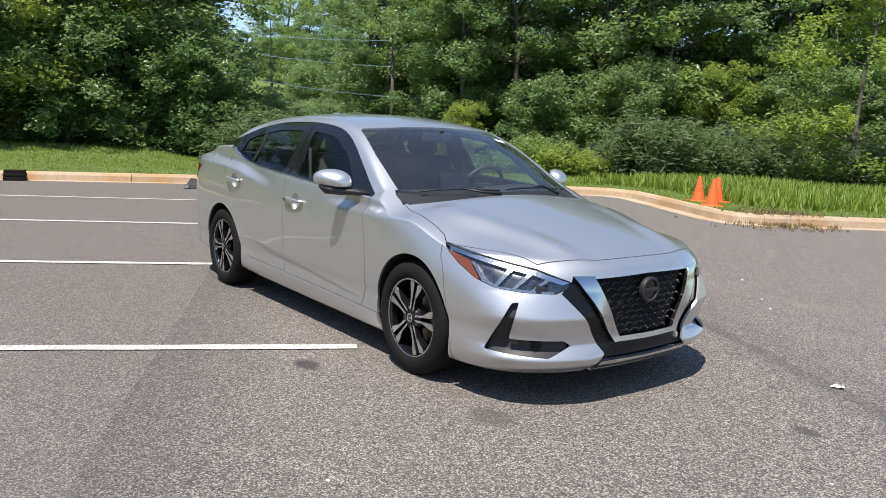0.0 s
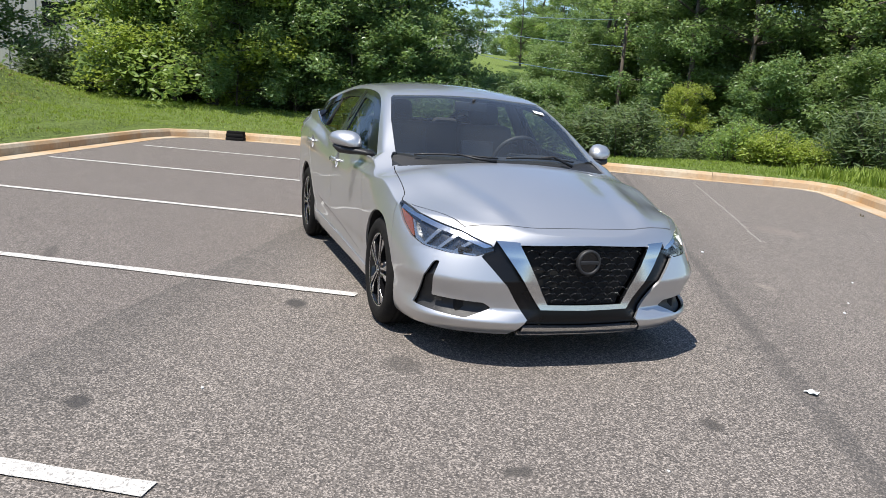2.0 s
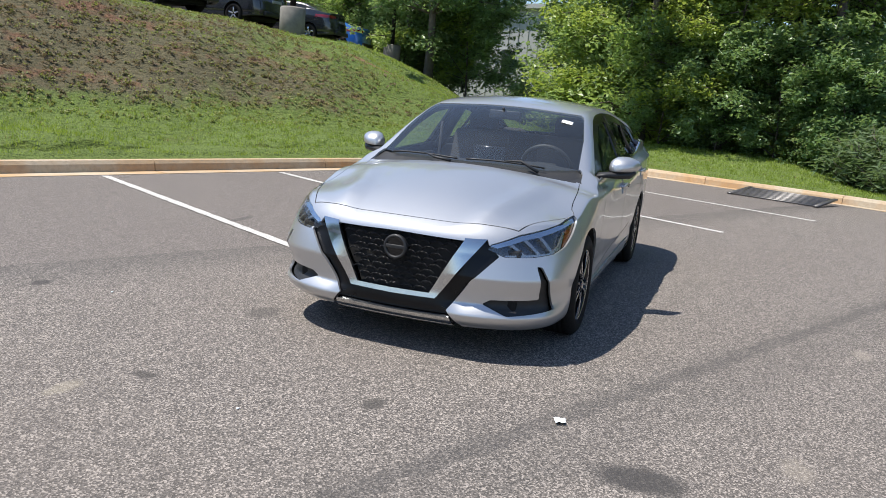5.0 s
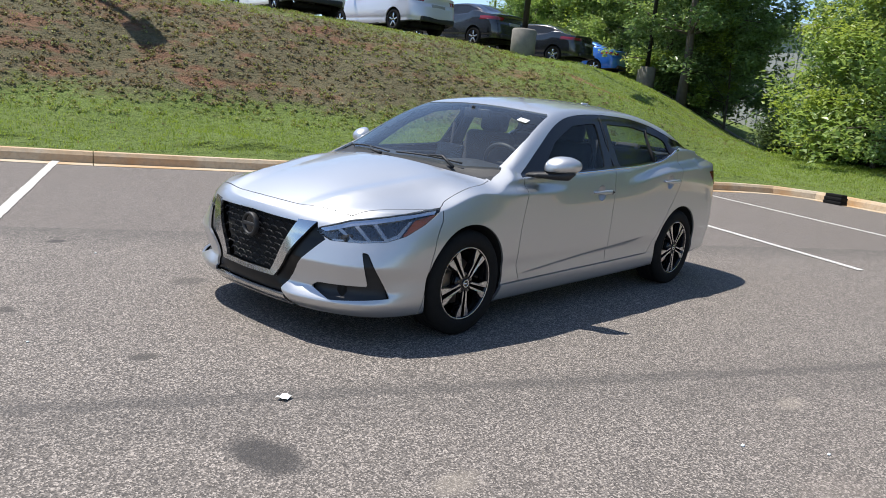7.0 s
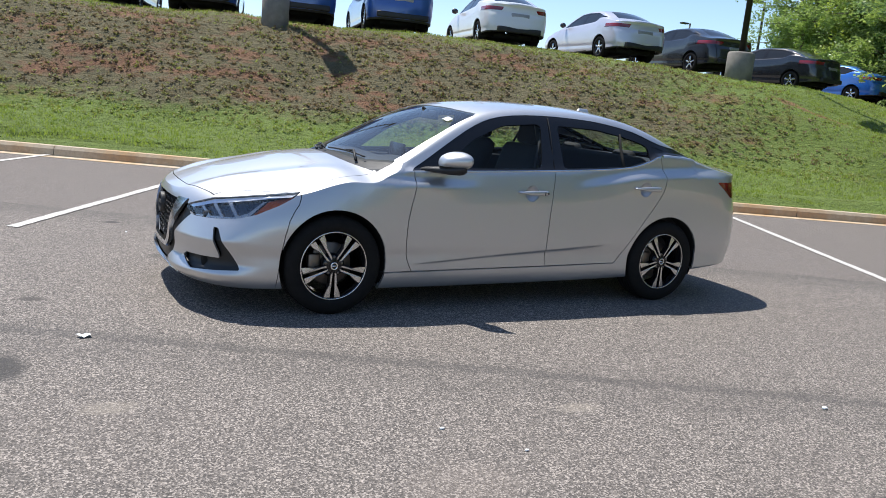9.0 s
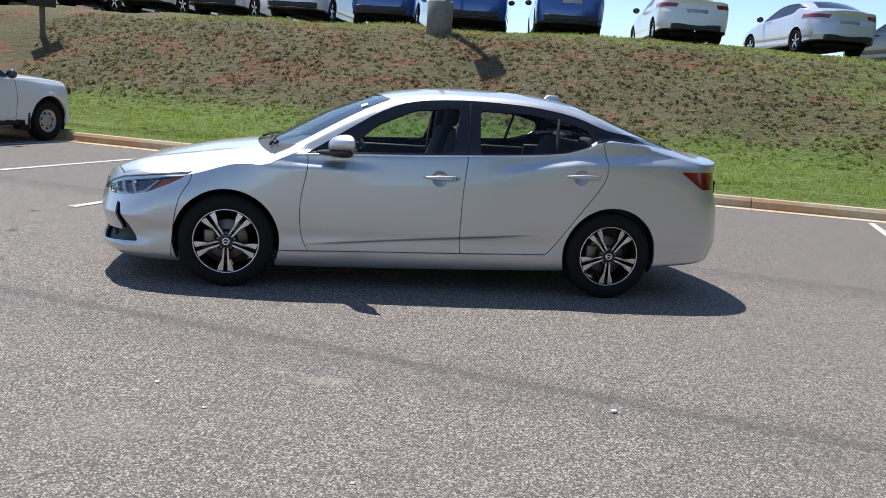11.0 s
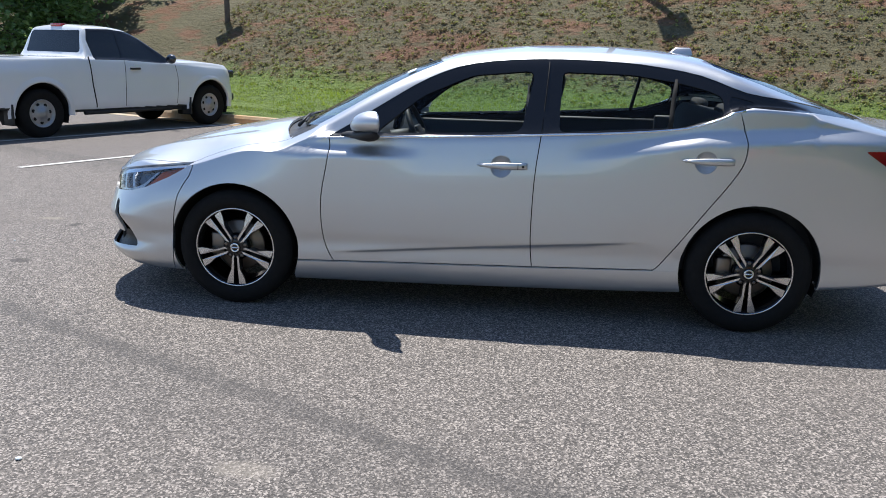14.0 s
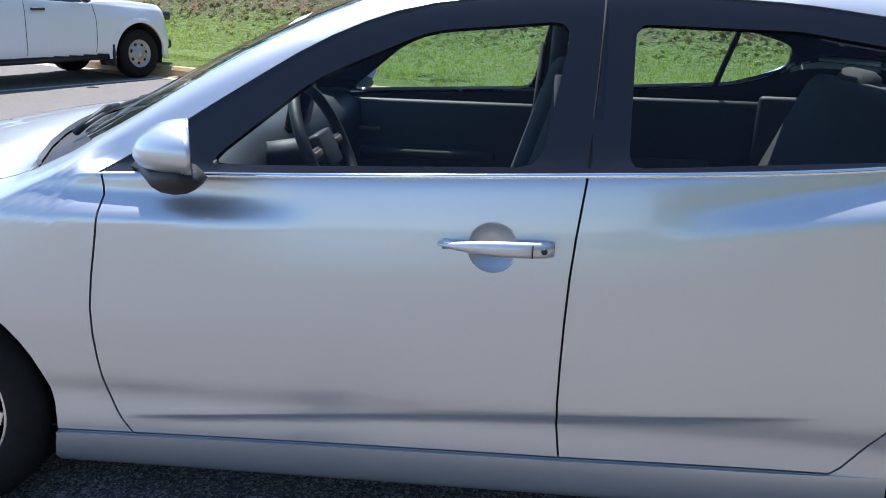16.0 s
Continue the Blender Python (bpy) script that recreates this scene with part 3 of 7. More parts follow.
under += [(-50 - 3.4 * i + rng.uniform(-1, 1), 18.5 + 1.25 * i + rng.uniform(-3, 3), rng.uniform(0, 360), rng.uniform(0.32, 0.48)) for i in range(14)]
under += [(rng.uniform(-92, -44), rng.uniform(11, 42), rng.uniform(0, 360), rng.uniform(0.36, 0.5)) for i in range(46)]
under += [(-25.5 - 2.4 * i + rng.uniform(-0.8, 0.8), 8.6 + 1.1 * i + rng.uniform(-1, 1), rng.uniform(0, 360), rng.uniform(0.4, 0.5)) for i in range(9)]
under += [(-24.5, 10.6, 20, 0.70), (-26.5, 11.5, 80, 0.74), (-28.5, 12.3, 150, 0.76), (-30.5, 13.2, 210, 0.72), (-32.5, 14.2, 300, 0.70), (-22.6, 9.0, 120, 0.62)]


def off_sightline(p, high, wide):
    """Whether a plant of that height and half width stands clear of the gaps through which the two buildings show."""
    dx, dy = p[0] - 6.2, p[1] + 0.2
    d = math.hypot(dx, dy)
    a, w = math.degrees(math.atan2(dy, dx)), math.degrees(0.6 * wide * p[3] / d)
    top = high * p[3] + float(bank(np.float64(p[0]), np.float64(p[1])))
    if -100 < p[0] < -13 and a + w > 158.6 and a - w < 164.2 and top > 1.0 + 0.042 * d:
        return False
    return p[0] > -13 or p[0] < -52 or abs(-0.1977 * (p[0] - 6.2) + 0.9803 * (p[1] + 0.24)) > 2.5


spots = [[p for p in s if off_sightline(p, high, wide)] for s, high, wide in zip(spots, (12, 11, 13, 7), (3.3, 3.0, 2.8, 2.3))]
under = [p for p in under if off_sightline(p, 5.2, 2.5)]
# a young tree before the white building, and the skyline behind it
under += [(-17.8, -0.4, 20, 0.7), (-17.2, 1.2, 80, 0.66), (-16.6, 2.7, 150, 0.7), (-16.3, 4.2, 210, 0.66), (-17.6, 5.6, 300, 0.62)]
under.append((-65.1, 23.0, 40, (6.4 - float(bank(np.float64(-65.1), np.float64(23.0)))) / 5.3))
for i in range(14):
    a, d = radians(156.8 + 0.62 * i), 33 + 5 * (i % 3)
    x, y = 6.2 + d * math.cos(a), -0.2 + d * math.sin(a)
    under.append((x, y, 47 * i, max(0.2, (1.3 + 0.03 * d - float(bank(np.float64(x), np.float64(y)))) / 5.3)))
for i in range(9):
    spots[i % 3].append((-142 - 3 * (i % 2), 34 + 4.2 * i, 50 * i, 1.02 + 0.06 * (i % 3)))
for master, s in zip(kinds, spots):
    plant(master, s, WOODS)
plant(thicket, under, WOODS)
spots = [[], [], []]
# wild shrubs along the far kerb and behind the cones
for a, b, dens, choice in (((-13.7, 4.4), (-11.4, 9.2), 7, (0, 0, 1)), ((-16.0, 6.0), (-13.6, 12.0), 7, (0, 0, 1)), ((-11.6, 11.2), (-7.4, 17.5), 9, (0, 0, 1, 2)), ((-14.5, 12.5), (-9.0, 19.5), 10, (0, 0, 1)), ((-7.4, 17.0), (-1.5, 23.5), 8, (0, 1, 2)), ((-17.5, 13.0), (-11.5, 22.0), 9, (0, 1)), ((-10.0, 19.0), (-4.0, 26.0), 8, (0, 0, 1)), ((-19.5, 6.5), (-19.5, 13.5), 8, (0, 1, 0))):
    for j in range(dens):
        p = Vector(a).lerp(Vector(b), (j + rng.uniform(0.1, 0.9)) / dens) + Vector((rng.uniform(-0.6, 0.6), rng.uniform(-0.6, 0.6)))
        spots[rng.choice(choice)].append((p.x, p.y, rng.uniform(0, 360), rng.uniform(0.6, 0.98)))
for a, b, dens in (((-24.5, -6.5), (-21.0, -1.5), 7),):
    for j in range(dens):
        p = Vector(a).lerp(Vector(b), (j + rng.uniform(0.1, 0.9)) / dens)
        spots[rng.choice((0, 0, 1))].append((p.x, p.y, rng.uniform(0, 360), rng.uniform(0.7, 1.2)))
for master, s in zip(bushes, spots):
    plant(master, s, "wild shrubs")


# turf: blades that nobody could count
def turf(name, spots, high, blades, foliage, label, seed):
    rng = np.random.default_rng(seed)
    p = np.repeat(spots, blades, 0)
    n = len(p)
    p = p + np.stack([rng.normal(0, 0.035, n), rng.normal(0, 0.035, n), np.zeros(n)], 1)
    a = rng.uniform(0, math.tau, n)
    h = high * rng.uniform(0.5, 1.3, n)
    w = h * 0.09 + 0.003
    lean = rng.uniform(0.1, 0.8, n) * h
    t = np.stack([np.cos(a), np.sin(a), np.zeros(n)], 1)
    s = np.stack([-np.sin(a), np.cos(a), np.zeros(n)], 1)
    v = np.stack([p - s * w[:, None], p + s * w[:, None], p + t * lean[:, None] + np.stack([0 * h, 0 * h, h], 1)], 1).reshape(-1, 3)
    i = np.arange(n) * 3
    return tagged(raw(name, v.tolist(), np.stack([i, i + 1, i + 2], 1).tolist(), foliage), label, "grass", kind="stuff")


rng = np.random.default_rng(8)
cand = np.stack([rng.uniform(-24, 8, 90000), rng.uniform(-17, 16, 90000)], 1)
sd = edge_distance(cand[:, 0], cand[:, 1])
cand = cand[(sd > 0.2) & (sd < 11.5)]
sd = edge_distance(cand[:, 0], cand[:, 1])
lush = np.sin(cand[:, 0] * 0.9 + 1.3 * np.sin(cand[:, 1] * 0.7)) * np.sin(cand[:, 1] * 1.1 + cand[:, 0] * 0.35)
zz = bank(cand[:, 0], cand[:, 1])
worn = smoothstep(0.6, 1.4, zz) * smoothstep(3.0, 2.7, zz) * smoothstep(-13, -5, cand[:, 0])
keep = rng.random(len(cand)) * (1 + 1.5 * worn) < np.where(zz < 0.75, 0.97, np.where(zz > 2.75, 0.6, 0.2 + 0.3 * lush + 0.7 * smoothstep(-11.5, -14.5, cand[:, 0])))
dry = (~keep) & (rng.random(len(cand)) < 0.5)
pts3 = np.concatenate([cand, zz[:, None] + 0.005], 1)
turf("grass", pts3[keep], 0.05, 6, blade_green, "green mown grass on the bank and verges", 1)
turf("dry_grass", pts3[dry], 0.045, 5, blade_dry, "dry brown thatch on the clay bank", 2)

# low weeds in clumps on the thin turf of the bank
sel = (zz > 0.55) & (zz < 2.95) & (cand[:, 1] < 2) & (rng.random(len(cand)) < (0.46 - 0.2 * worn) * (1 - 0.8 * smoothstep(-11, -13.5, cand[:, 0])))
wc = pts3[sel]
tagged(raw("weeds", *leaves(rng, wc + np.array([0, 0, 0.02]), rng.uniform(0.03, 0.075, len(wc)), 8, 0.045, 0.032), leaf_weed), "clumps of low weeds on the clay bank", "weeds", kind="stuff")
sel = (zz > 0.8) & (zz < 2.8) & (cand[:, 1] < 2) & (rng.random(len(cand)) < (0.22 + 0.2 * worn) * smoothstep(-15, -11, cand[:, 0]))
wc = pts3[sel]
tagged(raw("dead_weeds", *leaves(rng, wc + np.array([0, 0, 0.01]), rng.uniform(0.05, 0.11, len(wc)), 7, 0.065, 0.036), weed_dry), "brown dead weeds on the clay bank", "weeds", kind="stuff")

# tall grass on the corner behind the cones
cand = np.stack([rng.uniform(-8, 4, 16000), rng.uniform(9, 20, 16000)], 1)
sd = edge_distance(cand[:, 0], cand[:, 1])
tall = cand[(sd > 1.1) & (sd < 5.5) & (rng.random(len(cand)) < 0.25 + 0.13 * sd)]
turf("tall_grass", np.concatenate([tall, bank(tall[:, 0], tall[:, 1])[:, None]], 1), 0.26, 5, blade_green, "tall unmown grass behind the traffic cones", 6)

# dead grass raked onto the kerb beside the cones
rr = np.random.default_rng(31)
lit = np.stack([rr.normal(-2.0, 0.45, 300), rr.normal(8.75, 0.40, 300), np.full(300, 0.02)], 1)
lit[:, 2] = np.where(edge_distance(lit[:, 0], lit[:, 1]) > 0, 0.15, 0.004)
turf("grass_litter", lit, 0.06, 5, blade_dry, "dead brown grass clippings strewn over the kerb", 4)

# ---------------------------------------------------------------- car materials
k = Mat("silver_paint", (0.60, 0.605, 0.615), 0.41, 0.82, Coat_Weight=1.0, Coat_Roughness=0.03, Coat_IOR=1.5)
flake = k.cells(900, "Color")
k.color(k.mix(k.math("MULTIPLY", k.axis(flake, 0), 0.25), (0.56, 0.565, 0.572), (0.645, 0.648, 0.655)))
k.rough(k.math("ADD", k.math("MULTIPLY", k.noise(3, 2), 0.04), 0.39))
silver = k.m
k = Mat("gloss_black", (0.008, 0.008, 0.009), 0.09)
k.rough(k.ramp(k.noise(6, 3), (0.3, 0.07), (0.8, 0.16)))
gloss_black = k.m
k = Mat("grille_black", (0.005, 0.005, 0.006), 0.32, Specular_IOR_Level=0.3)
k.rough(k.ramp(k.noise(9, 3), (0.3, 0.26), (0.8, 0.4)))
grille_black = k.m
k = Mat("black_plastic", (0.018, 0.018, 0.019), 0.5)
k.bump(k.noise(300, 2), 0.0008).rough(k.ramp(k.noise(8, 4), (0.3, 0.42), (0.7, 0.62)))
plastic = k.m
k = Mat("liner_black", (0.006, 0.006, 0.006), 0.9)
k.color(k.mix(k.noise(12, 4), (0.004, 0.004, 0.004), (0.012, 0.011, 0.01)))
liner = k.m
k = Mat("chrome", (0.78, 0.79, 0.8), 0.08, 1.0)
k.rough(k.ramp(k.noise(20, 3), (0.3, 0.06), (0.8, 0.14)))
chrome = k.m
k = Mat("tyre_rubber", (0.02, 0.02, 0.021), 0.75, Specular_IOR_Level=0.15)
k.color(k.mix(k.noise(30, 4), (0.007, 0.007, 0.007), (0.016, 0.015, 0.014))).bump(k.noise(90, 3), 0.002)
rubber = k.m
k = Mat("machined_alloy", (0.62, 0.62, 0.63), 0.26, 1.0)
k.bump(k.noise(160, 2), 0.0004)
alloy = k.m
k = Mat("satin_chrome", (0.55, 0.56, 0.57), 0.2, 1.0)
k.rough(k.ramp(k.noise(14, 3), (0.3, 0.17), (0.8, 0.25)))
satin = k.m
k = Mat("brake_steel", (0.22, 0.2, 0.18), 0.45, 0.9)
k.color(k.mix(k.noise(40, 3), (0.2, 0.19, 0.18), (0.28, 0.2, 0.14)))
steel = k.m
k = Mat("dark_cloth", (0.016, 0.016, 0.018), 0.9)
k.color(k.mix(k.noise(60, 4), (0.016, 0.016, 0.018), (0.038, 0.038, 0.041))).bump(k.noise(500, 2), 0.001)
cloth = k.m
k = Mat("dark_trim", (0.02, 0.021, 0.023), 0.55)
k.color(k.mix(k.noise(5, 3), (0.011, 0.012, 0.013), (0.02, 0.021, 0.023))).bump(k.noise(400, 2), 0.0008)
trim = k.m


def make_glass(name, tint, veil=0.0, mirror=0.045):
    """A thin pane: light goes straight through, and mirrors the sky at the surface."""
    k = Mat(name)
    a, b = k.n.new("ShaderNodeBsdfTransparent"), k.n.new("ShaderNodeBsdfGlossy")
    a.inputs["Color"].default_value = (*tint, 1)
    b.inputs["Roughness"].default_value = 0.015
    f = k.n.new("ShaderNodeLayerWeight")
    f.inputs["Blend"].default_value = 0.5
    mx = k.n.new("ShaderNodeMixShader")
    k.l.new(k.math("ADD", k.math("MULTIPLY", k.math("POWER", f.outputs["Facing"], 4.5), 0.9), mirror), mx.inputs["Fac"])
    # pale diffuse share: paints in a haze of reflected sky
    film, dm = k.n.new("ShaderNodeMixShader"), k.n.new("ShaderNodeBsdfDiffuse")
    dm.inputs["Color"].default_value = (0.55, 0.57, 0.56, 1)
    k.l.new(k.math("MULTIPLY", k.ramp(k.noise(2.5, 4, 0.6), (0.3, 0.6), (0.7, 1.3)), veil), film.inputs["Fac"])
    k.l.new(a.outputs[0], film.inputs[1])
    k.l.new(dm.outputs[0], film.inputs[2])
    k.l.new(film.outputs[0], mx.inputs[1])
    k.l.new(b.outputs[0], mx.inputs[2])
    k.l.new(mx.outputs[0], k.n["Material Output"].inputs["Surface"])
    return k.m


# the windscreen gets most of the painted sky haze
screen_glass = make_glass("windscreen_glass", (0.82, 0.89, 0.89), 0.035, 0.10)
glass = make_glass("window_glass", (0.80, 0.87, 0.86), 0.001, 0.018)
dark_glass = make_glass("privacy_glass", (0.66, 0.72, 0.72), 0.002)
lens = make_glass("lamp_lens", (0.9, 0.92, 0.94), 0.0, 0.05)
k = Mat("lamp_silver", (0.7, 0.71, 0.73), 0.18, 1.0)
k.bump(k.noise(60, 2), 0.001)
lamp_silver = k.m
k = Mat("lamp_dark", (0.12, 0.122, 0.128), 0.24, 0.9)
k.rough(k.ramp(k.noise(30, 2), (0.3, 0.2), (0.7, 0.36)))
lamp_dark = k.m
k = Mat("lamp_grey", (0.40, 0.41, 0.42), 0.25, 0.9)
k.rough(k.ramp(k.noise(30, 2), (0.3, 0.2), (0.7, 0.34)))
lamp_grey = k.m
k = Mat("amber", (0.5, 0.14, 0.02), 0.25, Coat_Weight=0.5)
k.color(k.mix(k.cells(120, "Distance"), (0.24, 0.06, 0.008), (0.12, 0.026, 0.005)))
amber = k.m
k = Mat("tail_red", (0.16, 0.008, 0.012), 0.12, Coat_Weight=1.0)
k.color(k.mix(k.ramp(k.axis(k.coord(), 2), (0.80, 0.0), (0.98, 1.0)), (0.05, 0.003, 0.005), (0.30, 0.008, 0.012)))
tail_red = k.m


# ---------------------------------------------------------------- car body kit
def looked_up(ys):
    """A curve from its values at even steps over the length of a car."""
    def f(x):
        t = min(max((x + 2.9) / 5.8 * 699, 0.0), 698.999)
        i = int(t)
        return ys[i] + (ys[i + 1] - ys[i]) * (t - i)

    return f


def curve(*knots):
    """A smooth monotone curve through (x, value) knots."""
    knots = sorted(knots)
    xs, ys = np.array([p[0] for p in knots], float), np.array([p[1] for p in knots], float)
    h, d = np.diff(xs), np.diff(ys) / np.diff(xs)
    m = np.zeros(len(xs))
    for i in range(1, len(xs) - 1):
        if d[i - 1] * d[i] > 0:
            w1, w2 = 2 * h[i] + h[i - 1], h[i] + 2 * h[i - 1]
            m[i] = (w1 + w2) / (w1 / d[i - 1] + w2 / d[i])
    m[0], m[-1] = d[0], d[-1]

    def f(x):
        x = min(max(x, xs[0]), xs[-1])
        i = min(max(int(np.searchsorted(xs, x)) - 1, 0), len(h) - 1)
        t = (x - xs[i]) / h[i]
        return float(ys[i] * (1 + 2 * t) * (1 - t) ** 2 + m[i] * h[i] * t * (1 - t) ** 2 + ys[i + 1] * t * t * (3 - 2 * t) + m[i + 1] * h[i] * t * t * (t - 1))

    return looked_up([f(x) for x in np.linspace(-2.9, 2.9, 700)])


def eased(f, half):
    """The curve with its bends softened over a length."""
    w = [math.exp(-2.2 * t * t) for t in np.linspace(-1, 1, 9)]
    xs = np.linspace(-2.9, 2.9, 700)
    ys = [sum(a * f(x + half * t) for a, t in zip(w, np.linspace(-1, 1, 9))) / sum(w) for x in xs]
    return looked_up(ys)


SEDAN = dict(
    top=curve((2.30, 0.66), (2.24, 0.70), (2.18, 0.728), (2.05, 0.78), (1.88, 0.836), (1.52, 0.922), (1.25, 0.965), (1.13, 0.975), (1.05, 1.022), (0.85, 1.132), (0.63, 1.243), (0.41, 1.33), (0.22, 1.385), (0.05, 1.412), (-0.24, 1.436), (-0.55, 1.441), (-0.8, 1.434), (-1.09, 1.402), (-1.27, 1.358), (-1.56, 1.268), (-1.78, 1.185), (-2.0, 1.105), (-2.1, 1.082), (-2.25, 1.068), (-2.4, 1.04)),
    crown=curve((2.3, 0.04), (1.9, 0.085), (1.6, 0.125), (1.3, 0.075), (1.13, 0.085), (0.95, 0.13), (0.6, 0.11), (0.25, 0.068), (-0.3, 0.08), (-1.1, 0.085), (-1.6, 0.12), (-2.0, 0.06), (-2.4, 0.05)),
    belt=curve((2.35, 0.62), (2.2, 0.655), (2.0, 0.70), (1.6, 0.79), (1.3, 0.872), (1.0, 0.922), (0.83, 0.932), (0.54, 0.945), (-0.27, 0.985), (-0.96, 1.036), (-1.13, 1.085), (-1.23, 1.132), (-1.32, 1.142), (-1.6, 1.125), (-1.85, 1.09), (-2.1, 1.05), (-2.4, 1.0)),
    low=curve((0.10, 0.78), (0.15, 0.82), (0.19, 0.855), (0.25, 0.872), (0.31, 0.878), (0.37, 0.876), (0.44, 0.889), (0.62, 0.899), (0.8, 0.899), (1.3, 0.899)),
    drop=curve((0.0, 0.041), (0.015, 0.032), (0.06, 0.0215), (0.11, 0.0128), (0.165, 0.0054), (0.207, 0.0014), (0.25, 0.0), (2.0, 0.0)),
    dropf=curve((2.3, 1.2), (1.6, 2.0), (1.2, 1.3), (0.9, 1.0), (-1.0, 1.0), (-1.5, 1.5), (-1.9, 2.0), (-2.4, 2.0)),
    plan=curve((2.35, 1.0), (1.356, 1.005), (0.9, 0.99), (0.2, 0.982), (-0.6, 0.986), (-1.356, 1.005), (-1.8, 0.99), (-2.4, 0.965)),
    glass=curve((1.2, 0.775), (0.9, 0.795), (0.5, 0.825), (0.0, 0.835), (-0.6, 0.832), (-1.2, 0.80), (-1.7, 0.735), (-2.1, 0.69), (-2.4, 0.65)),
    lean=0.56,
    nose=curve((0.1, 2.17), (0.17, 2.21), (0.21, 2.27), (0.28, 2.285), (0.38, 2.272), (0.57, 2.272), (0.65, 2.262), (0.70, 2.238), (0.74, 2.20), (0.9, 2.0), (1.5, 1.6)),
    tail=curve((0.2, -2.22), (0.3, -2.34), (0.45, -2.385), (0.6, -2.365), (0.72, -2.345), (0.84, -2.295), (0.95, -2.29), (1.03, -2.325), (1.08, -2.30), (1.5, -2.0)),
    foot=curve((2.35, 0.186), (2.1, 0.180), (1.75, 0.172), (0.97, 0.165), (-1.0, 0.205), (-1.75, 0.255), (-2.05, 0.285), (-2.4, 0.31)),
    ends=(1.45, -1.72), ridge=0.021, crease=0.011,
)
SEDAN["top"] = eased(SEDAN["top"], 0.10)
for key, half in (("crown", 0.25), ("plan", 0.3), ("glass", 0.3), ("dropf", 0.25), ("foot", 0.2), ("nose", 0.03), ("tail", 0.03), ("low", 0.025)):
    SEDAN[key] = eased(SEDAN[key], half)


def body_shell(S):
    """The left half of a car's skin, as rows of points from the sill over the side to the centre line."""
    x1, x2 = S["ends"]

    def shelf(x, z, zb):
        """How far the flank draws in towards the belt."""
        cut = S["drop"](zb - z) * S["dropf"](x)
        if S["crease"]:
            # shoulder lines over the rear wheel and off the front fender
            ar = max(0.0, min(1.0, (-0.42 - x) / 0.5)) * max(0.0, min(1.0, (x + 2.1) / 0.4))
            zr = 0.855 + 0.175 * min(0.66, max(0.0, -0.42 - x)) + 0.03 * min(1.0, max(0.0, (-1.1 - x) / 0.5))
            af = max(0.0, min(1.0, (x - 0.34) / 0.28)) * max(0.0, min(1.0, (1.24 - x) / 0.3))
            cut *= 1 - 0.9 * max(ar, af)
            cut += 0.056 * ar * min(1.0, max(0.0, (z - zr) / 0.055))
            cut += 0.047 * af * min(1.0, max(0.0, (z - 0.845) / 0.045))
        return cut

    def side(x, z):
        zb = S["belt"](x)
        if z <= zb:
            w = S["low"](z)
            if S["crease"]:
                zc = 0.325 + (0.75 - x) * 0.083
                fade = max(0.0, min(1.0, (0.85 - x) / 0.25, (x + 0.85) / 0.35))
                w += S["crease"] * fade * math.exp(-max(0.0, z - zc) / 0.11) / (1 + math.exp(max(-40, min(40, -(z - zc) / 0.0025))))
            return (w - shelf(x, z, zb)) * S["plan"](x)
        edge = (S["low"](zb) - shelf(x, zb, zb)) * S["plan"](x)
        g = S["glass"](x) - (z - zb) * S["lean"] - 0.10 * max(0.0, z - 1.2) ** 1.5
        t = min(1.0, (z - zb) / (0.018 + 0.09 * min(1.0, max(0.0, (x - 0.84) / 0.2))))
        return edge + (min(edge, g) - edge) * t

    def point(phi, x, z):
        """phi: turn round the nose (0 to 1) or the tail (-1 to 0); None on the flank, at x."""
        if phi is None:
            return x, side(x, z)
        if phi >= 0:
            f = min(1.0, max(0.0, (z - 0.45) / 0.3))
            p, q = 4.0 - 1.0 * f, 2.5 - 0.25 * f
            a = phi * math.pi / 2
            xx = x1 + (S["nose"](z) - x1) * max(0.0, math.cos(a)) ** (2 / p)
            yy = side(xx, z) * math.sin(a) ** (2 / q)
            if S["crease"]:
                # facets of the bumper corner: out to an edge, back under it, out again to the blade
                fade = min(1.0, max(0.0, (yy - 0.26) / 0.14)) * min(1.0, max(0.0, (xx - 1.78) / 0.22))
                d = fade * float(np.interp(z, [0.17, 0.255, 0.315, 0.462, 0.585], [0.0, 0.022, -0.024, 0.026, 0.0]))
                xx, yy = xx + d * 0.88, yy + d * 0.4
            return xx, yy
        a = -phi * math.pi / 2
        xx = x2 + (S["tail"](z) - x2) * max(0.0, math.cos(a)) ** (2 / 4.0)
        return xx, side(xx, z) * math.sin(a) ** (2 / 2.6)

    def height(x, y):
        r = abs(y)
        yr = 0.40 + 0.22 * (2.15 - x) / 0.95
        ridge = S["ridge"] * max(0.0, 1 - abs(r - yr) / 0.115) * max(0.0, min(1.0, (x - 1.2) / 0.3, (2.25 - x) / 0.25))
        return S["top"](x) - S["crown"](x) * (r / 0.75) ** 2 + ridge

    def even(sign, steps):
        """Turns that step evenly along the nose or tail."""
        f = np.linspace(0, 1, 400)
        p = np.array([point(sign * max(t, 1e-6), 0, 0.55) for t in f])
        s = np.concatenate([[0], np.cumsum(np.hypot(*np.diff(p, axis=0).T))])
        return [sign * float(v) for v in np.interp(np.linspace(0, s[-1], steps), s, f)]

    cols = [(max(p, 0.0), 0) for p in even(1.0, 54)]
    cols += [(None, float(x)) for x in np.linspace(x1, x2, 92)[1:-1]]
    cols += [(min(p, -1e-9), 0) for p in even(-1.0, 42)[::-1]]
    grid = []
